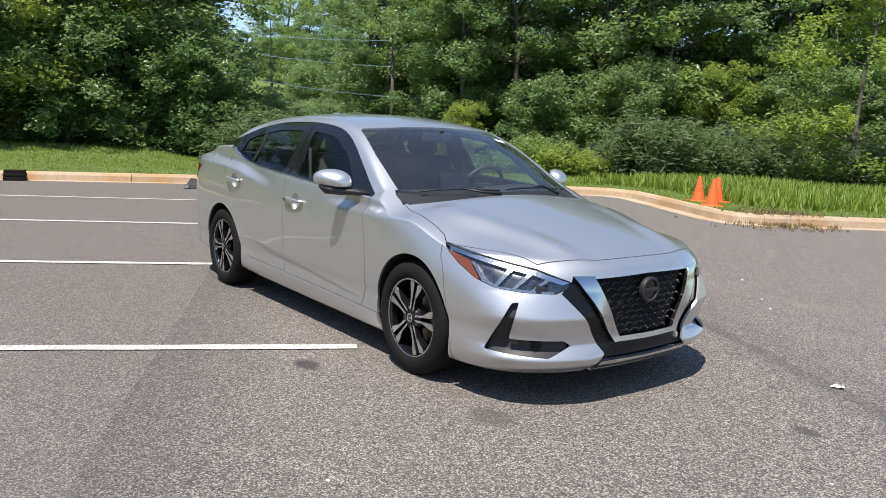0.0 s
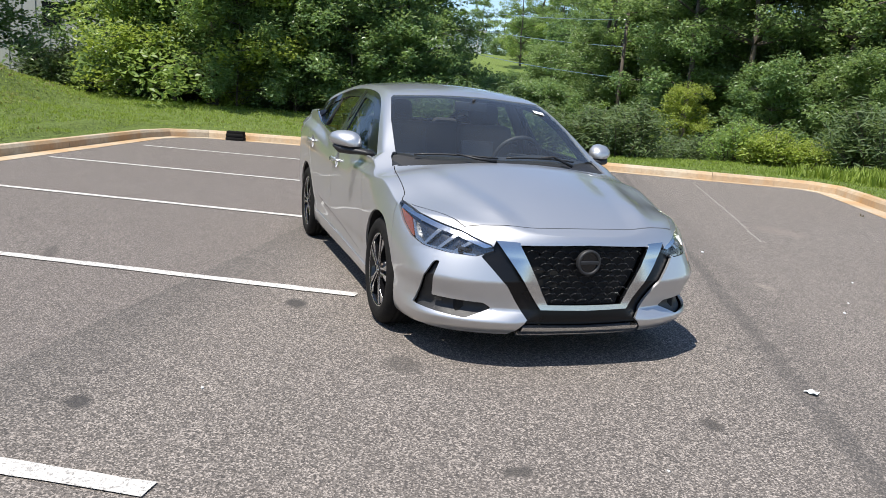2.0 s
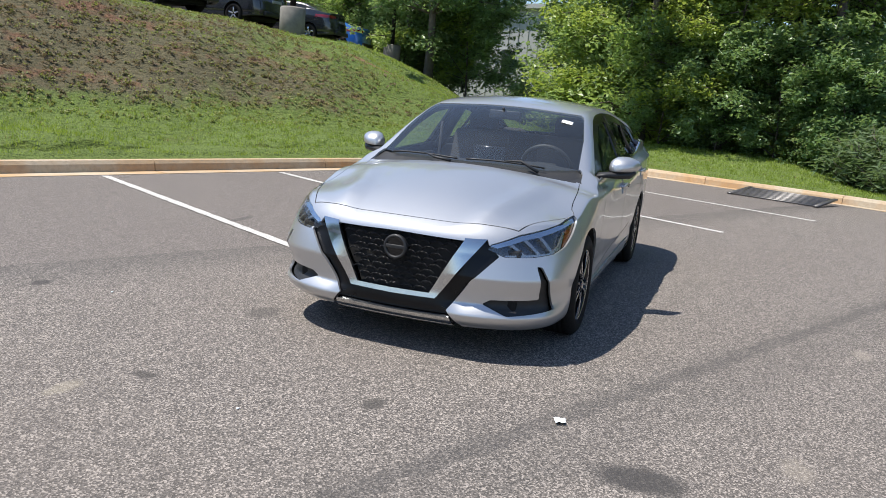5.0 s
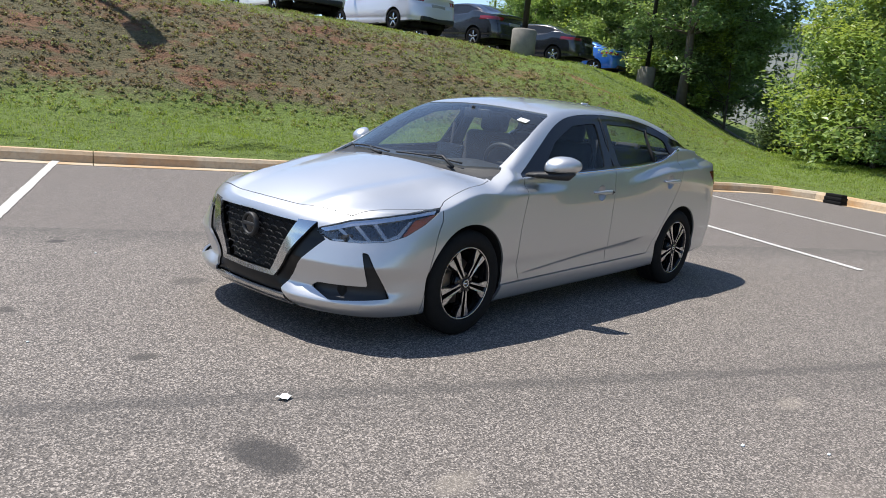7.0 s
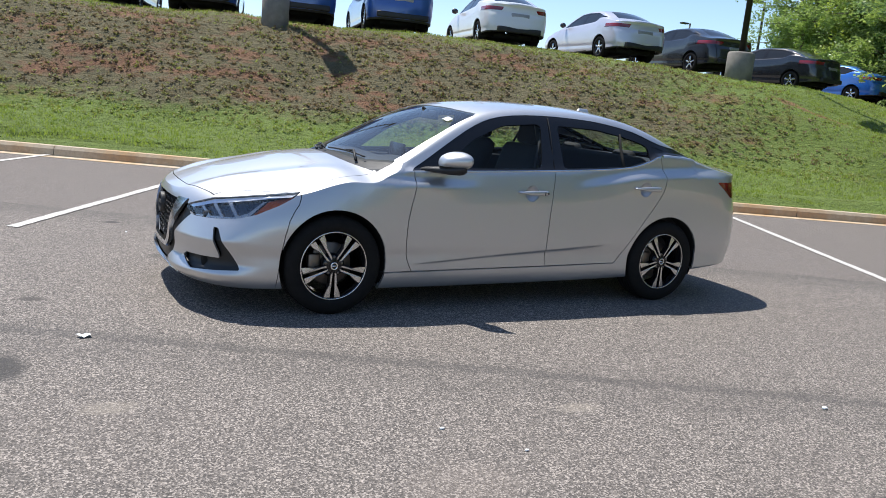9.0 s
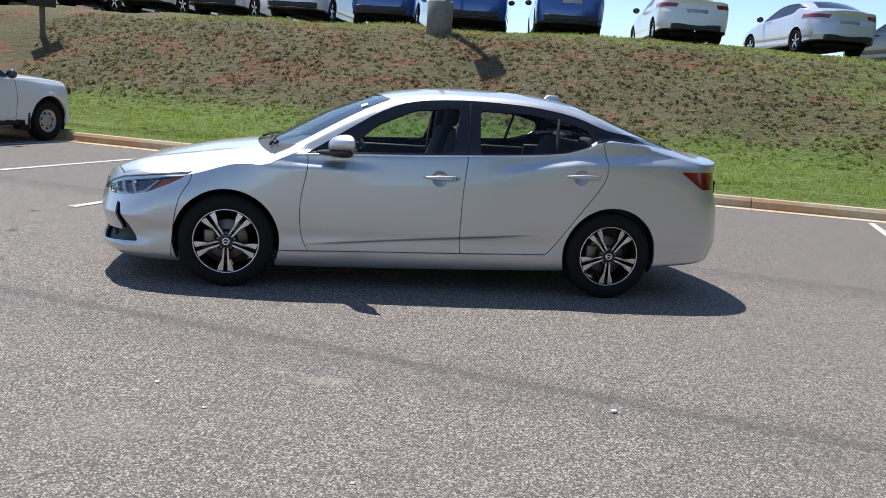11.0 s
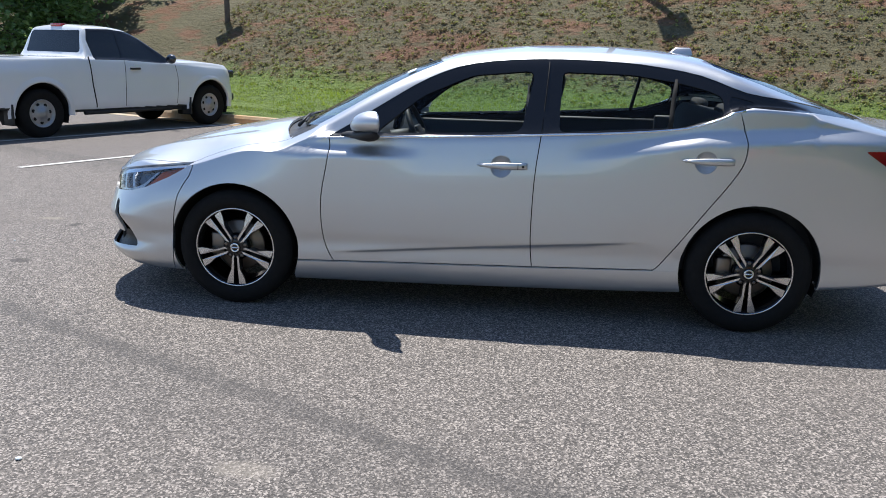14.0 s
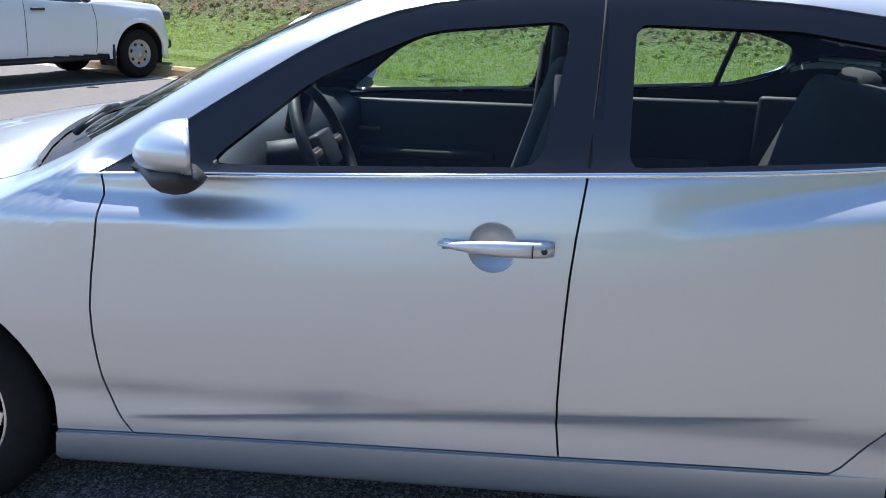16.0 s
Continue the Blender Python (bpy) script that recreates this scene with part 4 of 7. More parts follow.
    for phi, x in cols:
        lo, hi = 0.35, 1.5
        for _ in range(40):
            mid = (lo + hi) / 2
            px, py = point(phi, x, mid)
            lo, hi = (mid, hi) if height(px, py) > mid else (lo, mid)
        zc = lo
        xe, ye = point(phi, x, zc)
        zf = S["foot"](xe)
        zb = min(S["belt"](xe), zc - 0.03)
        zr = min(0.47, max(0.275, 0.325 + (0.75 - xe) * 0.083))
        zs = list(np.linspace(zf, zr - 0.008, 13)) + [zr - 0.002, zr + 0.004] + list(np.linspace(zr + 0.010, zb, 40)) + list(np.linspace(zb, zc, 14)[1:])
        row = []
        for z in zs:
            px, py = point(phi, x, z)
            row.append([px, py, z])
        edge = len(row) - 1
        for t in np.linspace(1, 0, 25)[1:]:
            row.append([xe, ye * t, height(xe, ye * t)])
        row = np.array(row)
        for _ in range(5):
            sm = row.copy()
            for j in range(edge - 4, edge + 5):
                wgt = 0.5 * (1 - abs(j - edge) / 5.0)
                sm[j] = row[j] * (1 - wgt) + wgt * 0.5 * (row[j - 1] + row[j + 1])
            row = sm
        b = row[0]
        inner = np.array([[b[0] - (0.10 if phi is not None and phi >= 0 else -0.08 if phi is not None else 0) * 1.0, b[1] * (0.90 if phi is None else 0.93), b[2] + 0.012], [b[0], b[1] * 0.985, b[2] - 0.006]])
        grid.append(np.concatenate([inner, row]))
    bm = bmesh.new()
    vs = [[bm.verts.new(p) for p in row] for row in grid]
    for a, b in zip(vs, vs[1:]):
        for j in range(len(a) - 1):
            try:
                bm.faces.new((a[j], b[j], b[j + 1], a[j + 1]))
            except ValueError:
                pass
    bmesh.ops.remove_doubles(bm, verts=bm.verts[:], dist=1e-4)
    bmesh.ops.recalc_face_normals(bm, faces=bm.faces[:])
    ref = max(bm.faces, key=lambda f: f.calc_center_median().z)
    if ref.normal.z < 0:
        bmesh.ops.reverse_faces(bm, faces=bm.faces[:])
    return bm


SIDE_V = (Vector((1, 0, 0)), Vector((0, 0, 1)), Vector((0, 1, 0)))
PLAN_V = (Vector((1, 0, 0)), Vector((0, 1, 0)), Vector((0, 0, 1)))
FRONT_V = (Vector((0, 1, 0)), Vector((0, 0, 1)), Vector((1, 0, 0)))
NOSE_V = (Vector((1, -1, 0)), Vector((0, 0, 1)), Vector((1, 1, 0)))


def flat(view, p):
    return view[0].dot(p), view[1].dot(p)


def unflat(view, a, b):
    n = view[0].length_squared
    return view[0] * (a / n) + view[1] * b


def score(bm, view, line, test, closed=False):
    """Cuts the skin along a line that is drawn in a view, where test(face centre) holds."""
    pts = list(line) + ([line[0]] if closed else [])
    la, lb = [p[0] for p in pts], [p[1] for p in pts]
    box_a, box_b = (min(la) - 0.06, max(la) + 0.06), (min(lb) - 0.06, max(lb) + 0.06)
    near = []
    for f in bm.faces:
        c = f.calc_center_median()
        a, b = flat(view, c)
        if box_a[0] < a < box_a[1] and box_b[0] < b < box_b[1] and test(c):
            near.append(f)
    for (a0, b0), (a1, b1) in zip(pts, pts[1:]):
        p, q = unflat(view, a0, b0), unflat(view, a1, b1)
        nrm = (q - p).cross(view[2])
        if nrm.length < 1e-9:
            continue
        lo_a, hi_a, lo_b, hi_b = min(a0, a1) - 0.03, max(a0, a1) + 0.03, min(b0, b1) - 0.03, max(b0, b1) + 0.03
        faces = []
        for f in near:
            a, b = flat(view, f.calc_center_median())
            if lo_a < a < hi_a and lo_b < b < hi_b:
                faces.append(f)
        if not faces:
            continue
        edges = {e for f in faces for e in f.edges}
        verts = {v for f in faces for v in f.verts}
        got = bmesh.ops.bisect_plane(bm, geom=list(verts) + list(edges) + faces, dist=2e-5, plane_co=p, plane_no=nrm.normalized())
        old = set(near)
        near += [g for g in got["geom"] if isinstance(g, bmesh.types.BMFace) and g not in old]


def beside(line, d):
    """A line moved sideways by d in its view."""
    out = []
    for i, p in enumerate(line):
        a = Vector(line[max(i - 1, 0)])
        b = Vector(line[min(i + 1, len(line) - 1)])
        t = (b - a).normalized()
        out.append((p[0] - t.y * d, p[1] + t.x * d))
    return out


def near_line(line, a, b):
    best = 9.0
    for (x0, y0), (x1, y1) in zip(line, line[1:]):
        dx, dy = x1 - x0, y1 - y0
        t = min(1, max(0, ((a - x0) * dx + (b - y0) * dy) / (dx * dx + dy * dy + 1e-12)))
        best = min(best, math.hypot(a - x0 - t * dx, b - y0 - t * dy))
    return best


def within(poly, a, b):
    hit = False
    for (x0, y0), (x1, y1) in zip(poly, poly[1:] + poly[:1]):
        if (y0 > b) != (y1 > b) and a < (x1 - x0) * (b - y0) / (y1 - y0) + x0:
            hit = not hit
    return hit


def rounded(poly, r, steps=3):
    """A closed outline with its corners rounded by r."""
    out = []
    n = len(poly)
    for i in range(n):
        p, a, b = Vector(poly[i]), Vector(poly[i - 1]), Vector(poly[(i + 1) % n])
        ra, rb = min(r, (a - p).length * 0.4), min(r, (b - p).length * 0.4)
        s, e = p + (a - p).normalized() * ra, p + (b - p).normalized() * rb
        for j in range(steps + 1):
            t = j / steps
            q = s * (1 - t) ** 2 + p * 2 * t * (1 - t) + e * t * t
            out.append((q.x, q.y))
    return out


def refine(line, steps=3):
    """A smoother line through the given points."""
    pts = [Vector(p) for p in line]
    out = []
    for i in range(len(pts) - 1):
        p0, p1, p2, p3 = pts[max(i - 1, 0)], pts[i], pts[i + 1], pts[min(i + 2, len(pts) - 1)]
        for j in range(steps):
            t = j / steps
            q = 0.5 * (2 * p1 + (p2 - p0) * t + (2 * p0 - 5 * p1 + 4 * p2 - p3) * t * t + (3 * p1 - p0 - 3 * p2 + p3) * t ** 3)
            out.append((q.x, q.y))
    out.append(tuple(pts[-1]))
    return out


class Skin:
    """A scored skin, from which panels are lifted."""

    def __init__(self, bm):
        bm.normal_update()
        bm.verts.index_update()
        self.faces = [([v.index for v in f.verts], f.calc_center_median().copy()) for f in bm.faces]
        self.co = [v.co.copy() for v in bm.verts]
        self.no = [v.normal.copy() for v in bm.verts]
        self.tag = [""] * len(self.faces)

    def panel(self, name, tag, material, parent, label="", mirror=0, both=False, sink=0.0, flange=0.014):
        """mirror: 1 for the left, -1 for the right; both: one panel across the centre line."""
        verts, norms, faces = [], [], []
        for sgn in ((1, -1) if both else (mirror or 1,)):
            ids = {}
            own = [f for f, t in zip(self.faces, self.tag) if t == tag]
            rim = {}
            for idx, _ in own:
                loop = []
                for i in idx:
                    key = (round(self.co[i].x, 5), 0, round(self.co[i].z, 5)) if both and abs(self.co[i].y) < 1e-4 else (sgn, i)
                    if key not in ids:
                        ids[key] = len(verts)
                        c, n = self.co[i] - self.no[i] * sink, self.no[i]
                        verts.append((c.x, c.y * sgn, c.z))
                        norms.append(Vector((n.x, 0 if key[1] == 0 and both and abs(c.y) < 1e-4 else n.y * sgn, n.z)).normalized())
                    loop.append(ids[key])
                for a, b in zip(idx, idx[1:] + idx[:1]):
                    rim.setdefault((min(a, b), max(a, b)), []).append((a, b))
                faces.append(tuple(loop) if sgn > 0 else tuple(reversed(loop)))
            for uses in rim.values():
                if len(uses) != 1 or not flange:
                    continue
                a, b = uses[0]
                if both and abs(self.co[a].y) < 1e-4 and abs(self.co[b].y) < 1e-4:
                    continue
                e = (self.co[b] - self.co[a])
                quad = []
                fn = e.cross((self.no[a] + self.no[b]) / 2).normalized()
                for i, depth in ((a, 0), (b, 0), (b, flange), (a, flange)):
                    c = self.co[i] - self.no[i] * (depth + sink)
                    quad.append(len(verts))
                    verts.append((c.x, c.y * sgn, c.z))
                    norms.append(Vector((fn.x, fn.y * sgn, fn.z)))
                faces.append(tuple(reversed(quad)) if sgn > 0 else tuple(quad))
        if not faces:
            return None
        me = bpy.data.meshes.new(name)
        me.from_pydata(verts, [], faces)
        me.materials.append(material)
        me.shade_smooth()
        me.normals_split_custom_set_from_vertices([tuple(n) for n in norms])
        ob = new(name, me)
        ob.parent = parent
        if label:
            ob["label"] = label
        return ob

# ---------------------------------------------------------------- lines of the sedan's panels
W_AXLE, HUB_Z = 1.356, 0.318
DOOR_F = refine([(0.835, 0.925), (0.833, 0.84), (0.872, 0.62), (0.868, 0.43), (0.845, 0.335), (0.81, 0.272)], 3)
DOOR_B = refine([(-0.268, 0.99), (-0.243, 0.76), (-0.238, 0.45), (-0.253, 0.294)], 3)
DOOR_R = refine([(-1.235, 1.13), (-1.268, 1.02), (-1.268, 0.90), (-1.215, 0.79), (-1.09, 0.61), (-0.925, 0.365), (-0.875, 0.312)], 3)
DOOR_U = [(1.03, 0.268), (0.81, 0.272), (-0.253, 0.294), (-0.875, 0.312)]
SILL_U = [(1.03, 0.2645), (0.81, 0.2685), (-0.253, 0.2905), (-0.875, 0.3085), (-1.06, 0.314)]
BELT_PTS = [(x, SEDAN["belt"](x)) for x in np.linspace(0.83, -1.26, 40)]
DLO = [(0.85, 0.934), (0.74, 1.0), (0.56, 1.115), (0.33, 1.25), (0.10, 1.327), (-0.24, 1.358), (-0.6, 1.355), (-0.82, 1.338), (-1.06, 1.298), (-1.28, 1.22), (-1.5, 1.187), (-1.66, 1.157), (-1.86, 1.103)]
DLO_UP = refine(DLO, 3)
TAIL_LOW = [(-1.86, 1.095), (-1.6, 1.132), (-1.30, 1.150)]
DLO_POLY = DLO_UP + TAIL_LOW + [(x, z + 0.004) for x, z in reversed(BELT_PTS)]
PANE_F = rounded([(0.60, 0.962), (0.36, 1.155), (0.10, 1.268), (-0.225, 1.300), (-0.165, 0.995)], 0.05)
PANE_R = rounded([(-0.355, 1.002), (-0.365, 1.297), (-0.72, 1.292), (-0.955, 1.258), (-1.09, 1.226), (-1.165, 1.196), (-1.168, 1.106), (-0.965, 1.044)], 0.03)
PANE_Q = rounded([(-1.196, 1.130), (-1.200, 1.204), (-1.31, 1.178), (-1.31, 1.168), (-1.225, 1.150)], 0.015)
HOOD_E = refine([(1.075, 0.742), (1.2, 0.762), (1.32, 0.776), (1.45, 0.783), (1.53, 0.795), (1.585, 0.822), (1.68, 0.79), (1.82, 0.735), (2.06, 0.62)], 2)
HOOD_F = refine([(2.06, 0.62), (2.14, 0.40), (2.166, 0.2), (2.172, 0.0)], 3)
HOOD_R = refine([(1.075, 0.742), (1.16, 0.5), (1.205, 0.25), (1.215, 0.0)], 2)
HOOD = HOOD_E + HOOD_F[1:] + HOOD_R[::-1][:-1]
SCREEN = refine([(1.135, 0.0), (1.115, 0.25), (1.06, 0.5), (0.93, 0.70)], 2) + [(0.60, 0.655), (0.30, 0.585)] + refine([(0.27, 0.56), (0.31, 0.35), (0.325, 0.0)], 2)
COWL = [(1.24, -0.01), (1.24, 0.3), (1.18, 0.5), (1.06, 0.75), (0.92, 0.71), (1.05, 0.5), (1.1, 0.0)]
REAR_PANE = [(-1.17, 0.0), (-1.175, 0.25), (-1.20, 0.50), (-1.24, 0.55), (-1.83, 0.56), (-1.90, 0.50), (-1.96, 0.25), (-1.975, 0.0)]
LAMP = rounded([(0.755, 0.770), (0.97, 0.746), (1.165, 0.724), (1.435, 0.694), (1.67, 0.640), (1.70, 0.618), (1.585, 0.584), (1.36, 0.587), (1.15, 0.601), (1.01, 0.632), (0.87, 0.69), (0.785, 0.738)], 0.012, 2)
LAMP_BROW = [(0.78, 0.78), (1.0, 0.76), (1.435, 0.71), (1.70, 0.64), (1.63, 0.626), (1.42, 0.672), (1.165, 0.703), (0.97, 0.726), (0.80, 0.746)]
LAMP_AMBER = [(0.76, 0.742), (0.80, 0.742), (0.945, 0.714), (1.03, 0.634), (0.99, 0.61), (0.74, 0.71)]
LAMP_HOOK = [(0.965, 0.710), (0.992, 0.707), (1.07, 0.640), (1.18, 0.606), (1.57, 0.592), (1.60, 0.575), (1.10, 0.585), (1.045, 0.632)]
LAMP_RIBS = [[(a + 0.115, 0.715 - 0.13 * (a - 1.0)), (a + 0.15, 0.71 - 0.13 * (a - 1.0)), (a + 0.03, 0.598), (a, 0.598)] for a in (1.13, 1.27, 1.41)]
TAIL = rounded([(-1.83, 0.962), (-2.32, 0.965), (-2.32, 0.83), (-2.02, 0.838)], 0.02)
GRILLE = [(0.0, 0.660), (0.372, 0.650), (0.214, 0.348), (0.0, 0.345)]
VEE = [(0.372, 0.662), (0.487, 0.664), (0.25, 0.323), (0.0, 0.318), (0.0, 0.345), (0.214, 0.348), (0.372, 0.650)]
MOUTH = [(0.487, 0.664), (0.50, 0.640), (0.56, 0.582), (0.425, 0.428), (0.318, 0.27), (0.40, 0.165), (0.352, 0.165), (0.338, 0.232), (0.0, 0.228), (0.0, 0.318), (0.25, 0.323)]
LIP = [(0.0, 0.228), (0.338, 0.232), (0.352, 0.165), (0.0, 0.165)]
FOG = rounded([(1.335, 0.54), (1.285, 0.535), (1.10, 0.288), (1.56, 0.266), (1.71, 0.318), (1.66, 0.345), (1.275, 0.352)], 0.014, 2)
BOWLS = [[(xc + 0.056 * math.cos(a), zc + 0.056 * math.sin(a)) for a in np.linspace(0, math.tau, 25)[:-1]] for xc, zc in ((-0.071, 0.818), (-1.083, 0.881))]
BUMPER_E = refine([(1.72, 0.12), (1.70, 0.40), (1.66, 0.60), (1.60, 0.70), (1.585, 0.755)], 2)
ARCHES = [[(cx + 0.352 * math.cos(a), HUB_Z + 0.006 + 0.352 * math.sin(a)) for a in np.linspace(-0.6, math.pi + 0.6, 34)] for cx in (W_AXLE, -W_AXLE)]

skin_bm = body_shell(SEDAN)
flank = lambda c: c.y > 0.5
upper = lambda c: c.z > 0.62
nose = lambda c: c.x > 1.5
GAPS = [(SIDE_V, DOOR_F, flank), (SIDE_V, DOOR_B, flank), (SIDE_V, DOOR_R, flank), (SIDE_V, DOOR_U, flank), (PLAN_V, HOOD_E, upper), (PLAN_V, HOOD_F, upper), (SIDE_V, BUMPER_E, lambda c: c.y > 0.6 and c.z < 0.76)]
for view, line, test in GAPS:
    for s in (0.0026, -0.0026):
        score(skin_bm, view, beside(line, s), test)
for arch in ARCHES:
    score(skin_bm, SIDE_V, arch, lambda c: c.y > 0.5 and c.z < 0.75)
for poly in (DLO_POLY, PANE_F, PANE_R, PANE_Q):
    score(skin_bm, SIDE_V, poly, lambda c: c.y > 0.4 and c.z > 0.9, True)
score(skin_bm, SIDE_V, SILL_U, flank)
for poly in BOWLS:
    score(skin_bm, SIDE_V, poly, flank, True)
score(skin_bm, SIDE_V, TAIL, lambda c: c.y > 0.35 and c.x < -1.6, True)
for poly in (SCREEN, REAR_PANE, HOOD_R):
    score(skin_bm, PLAN_V, poly, lambda c: c.z > 0.9)
score(skin_bm, PLAN_V, [(-1.12, 0.0), (-1.13, 0.3), (-1.15, 0.55), (-1.22, 0.60), (-1.86, 0.61), (-1.95, 0.5), (-2.0, 0.0)], lambda c: c.z > 0.9)
for poly in [LAMP, LAMP_BROW, LAMP_AMBER, LAMP_HOOK] + LAMP_RIBS + [beside(LAMP + LAMP[:1], 0.0035)[:-1], beside(LAMP + LAMP[:1], -0.0035)[:-1]]:
    score(skin_bm, NOSE_V, poly, lambda c: c.x > 1.45 and c.z > 0.5, True)
for poly in (GRILLE, VEE, MOUTH, LIP):
    score(skin_bm, FRONT_V, poly, lambda c: c.x > 1.9, True)
score(skin_bm, NOSE_V, FOG, lambda c: c.x > 1.7 and c.z < 0.6, True)

skin = Skin(skin_bm)
skin_bm.free()
DOOR1 = DOOR_F + DOOR_U[2:3] + DOOR_B[::-1]
DOOR2 = DOOR_B + DOOR_U[2:] + DOOR_R[::-1]
RIM = [(-1.12, -0.01), (-1.13, 0.3), (-1.15, 0.55), (-1.22, 0.60), (-1.86, 0.61), (-1.95, 0.5), (-2.0, -0.01)]
closed_screen = [(1.135, -0.01)] + SCREEN[1:-1] + [(0.325, -0.01)]
closed_rear = [(-1.17, -0.01)] + REAR_PANE[1:-1] + [(-1.975, -0.01)]
hood_poly = HOOD_E + [(x, y - (0.01 if y < 1e-6 else 0)) for x, y in HOOD_F[1:]] + [(x, y - (0.01 if y < 1e-6 else 0)) for x, y in HOOD_R[::-1][:-1]]


def closes(poly):
    return [(a - (0.01 if a < 1e-6 else 0), b) for a, b in poly]


def sort_face(c):
    """Which panel of the sedan a place on the skin belongs to."""
    x, y, z = c
    s, p, f, q = (x, z), (x, y), (y, z), (x - y, z)
    for view, line, test in GAPS:
        if test(c) and near_line(line, *flat(view, c)) < 0.0026:
            if view is PLAN_V and (z < 0.6 or (x > 1.5 and within(LAMP, *q))):
                continue
            if view is SIDE_V and y < 0.5:
                continue
            return "gap"
    if y > 0.5 and z < 0.72:
        for cx in (W_AXLE, -W_AXLE):
            if math.hypot(x - cx, z - HUB_Z - 0.006) < 0.3515 or (abs(x - cx) < 0.352 * math.cos(0.42) and z < HUB_Z - 0.12):
                return "arch"
    if x > 1.45 and z > 0.5 and within(LAMP, *q):
        if within(LAMP_BROW, *q):
            return "lamp_brow"
        if within(LAMP_AMBER, *q):
            return "lamp_amber"
        return "lamp_hook" if within(LAMP_HOOK, *q) or any(within(r, *q) for r in LAMP_RIBS) else "lamp"
    if x > 1.45 and z > 0.5 and near_line(LAMP + LAMP[:1], *q) < 0.0034:
        return "gap"
    if x > 1.9:
        for name, poly in (("grille", GRILLE), ("vee", VEE), ("mouth", MOUTH), ("lip", LIP)):
            if within(closes(poly), *f):
                return name
        if z < 0.6 and within(FOG, *q):
            return "fog"
    if y > 0.4 and z > 0.9 and x < 0.9:
        for name, poly in (("pane_f", PANE_F), ("pane_r", PANE_R), ("pane_q", PANE_Q), ("dlo", DLO_POLY)):
            if within(poly, *s):
                return name
    if z > 0.9:
        if within(closed_screen, *p):
            return "screen"
        if within(closed_rear, *p):
            return "rear_pane"
        if within(RIM, *p):
            return "rear_rim"
    if z > 0.62 and within(hood_poly, *p):
        return "hood"
    if z > 0.85 and 0.9 < x < 1.25 and within(COWL, *p):
        return "cowl"
    if x < -1.6 and y > 0.35 and within(TAIL, *s):
        return "tail"
    if y > 0.5 and (within(BOWLS[0], *s) or within(BOWLS[1], *s)):
        return "bowl"
    if y > 0.5 and within(DOOR1, *s):
        return "door1"
    if y > 0.5 and within(DOOR2, *s):
        return "door2"
    if x > 1.9 or (x > 1.55 and within(BUMPER_E + [(2.5, 0.9), (2.5, 0.0)], *s)):
        return "bumper"
    if y > 0.5 and -1.06 < x < 1.03 and z < 0.33 and z < np.interp(-x, [-1.03, -0.81, 0.253, 0.875, 1.06], [0.2645, 0.2685, 0.2905, 0.3085, 0.314]):
        return "sill"
    if x > 0.78 and z < 1.02 and y > 0.3 and not (x < 0.83 and z > 0.9):
        return "fender"
    if z > 1.15 and x > -1.2 or (x > 0.1 and z > 0.93):
        return "roof"
    if x < -1.93 and y < 0.60 and z > 0.88:
        return "boot"
    if x < -1.72 and z < 0.72 and (x < -1.95 or z < 0.5):
        return "bumper_r"
    return "quarter"


skin.tag = [sort_face(c) for _, c in skin.faces]

sedan = thing("sedan", "silver four-door sedan parked on the asphalt lot", "car")
P = skin.panel
P("bonnet", "hood", silver, sedan, "smooth silver bonnet", both=True)
P("roof_panel", "roof", silver, sedan, both=True)
bumper = P("front_bumper", "bumper", silver, sedan, both=True)
P("chrome_vee", "vee", satin, bumper, "chrome V-shaped grille frame", both=True, sink=-0.006, flange=0.02)
P("bumper_surround", "mouth", grille_black, bumper, "black grille surround", both=True, sink=0.022)
P("lower_lip", "lip", satin, bumper, "bright silver lower lip", both=True, sink=-0.006, flange=0.02)
P("boot_lid", "boot", silver, sedan, both=True)
P("rear_bumper", "bumper_r", silver, sedan, both=True)
P("windscreen", "screen", screen_glass, sedan, "tinted windscreen glass", both=True, sink=0.004, flange=0.006).visible_shadow = False
P("rear_window", "rear_pane", dark_glass, sedan, "dark rear window glass", both=True, sink=0.004, flange=0.006).visible_shadow = False
P("rear_window_border", "rear_rim", gloss_black, sedan, both=True, sink=0.003)
P("cowl", "cowl", plastic, sedan, "black plastic cowl below the windscreen", both=True, sink=0.02)
grille = P("grille", "grille", liner, sedan, "black honeycomb grille", both=True, sink=0.045)
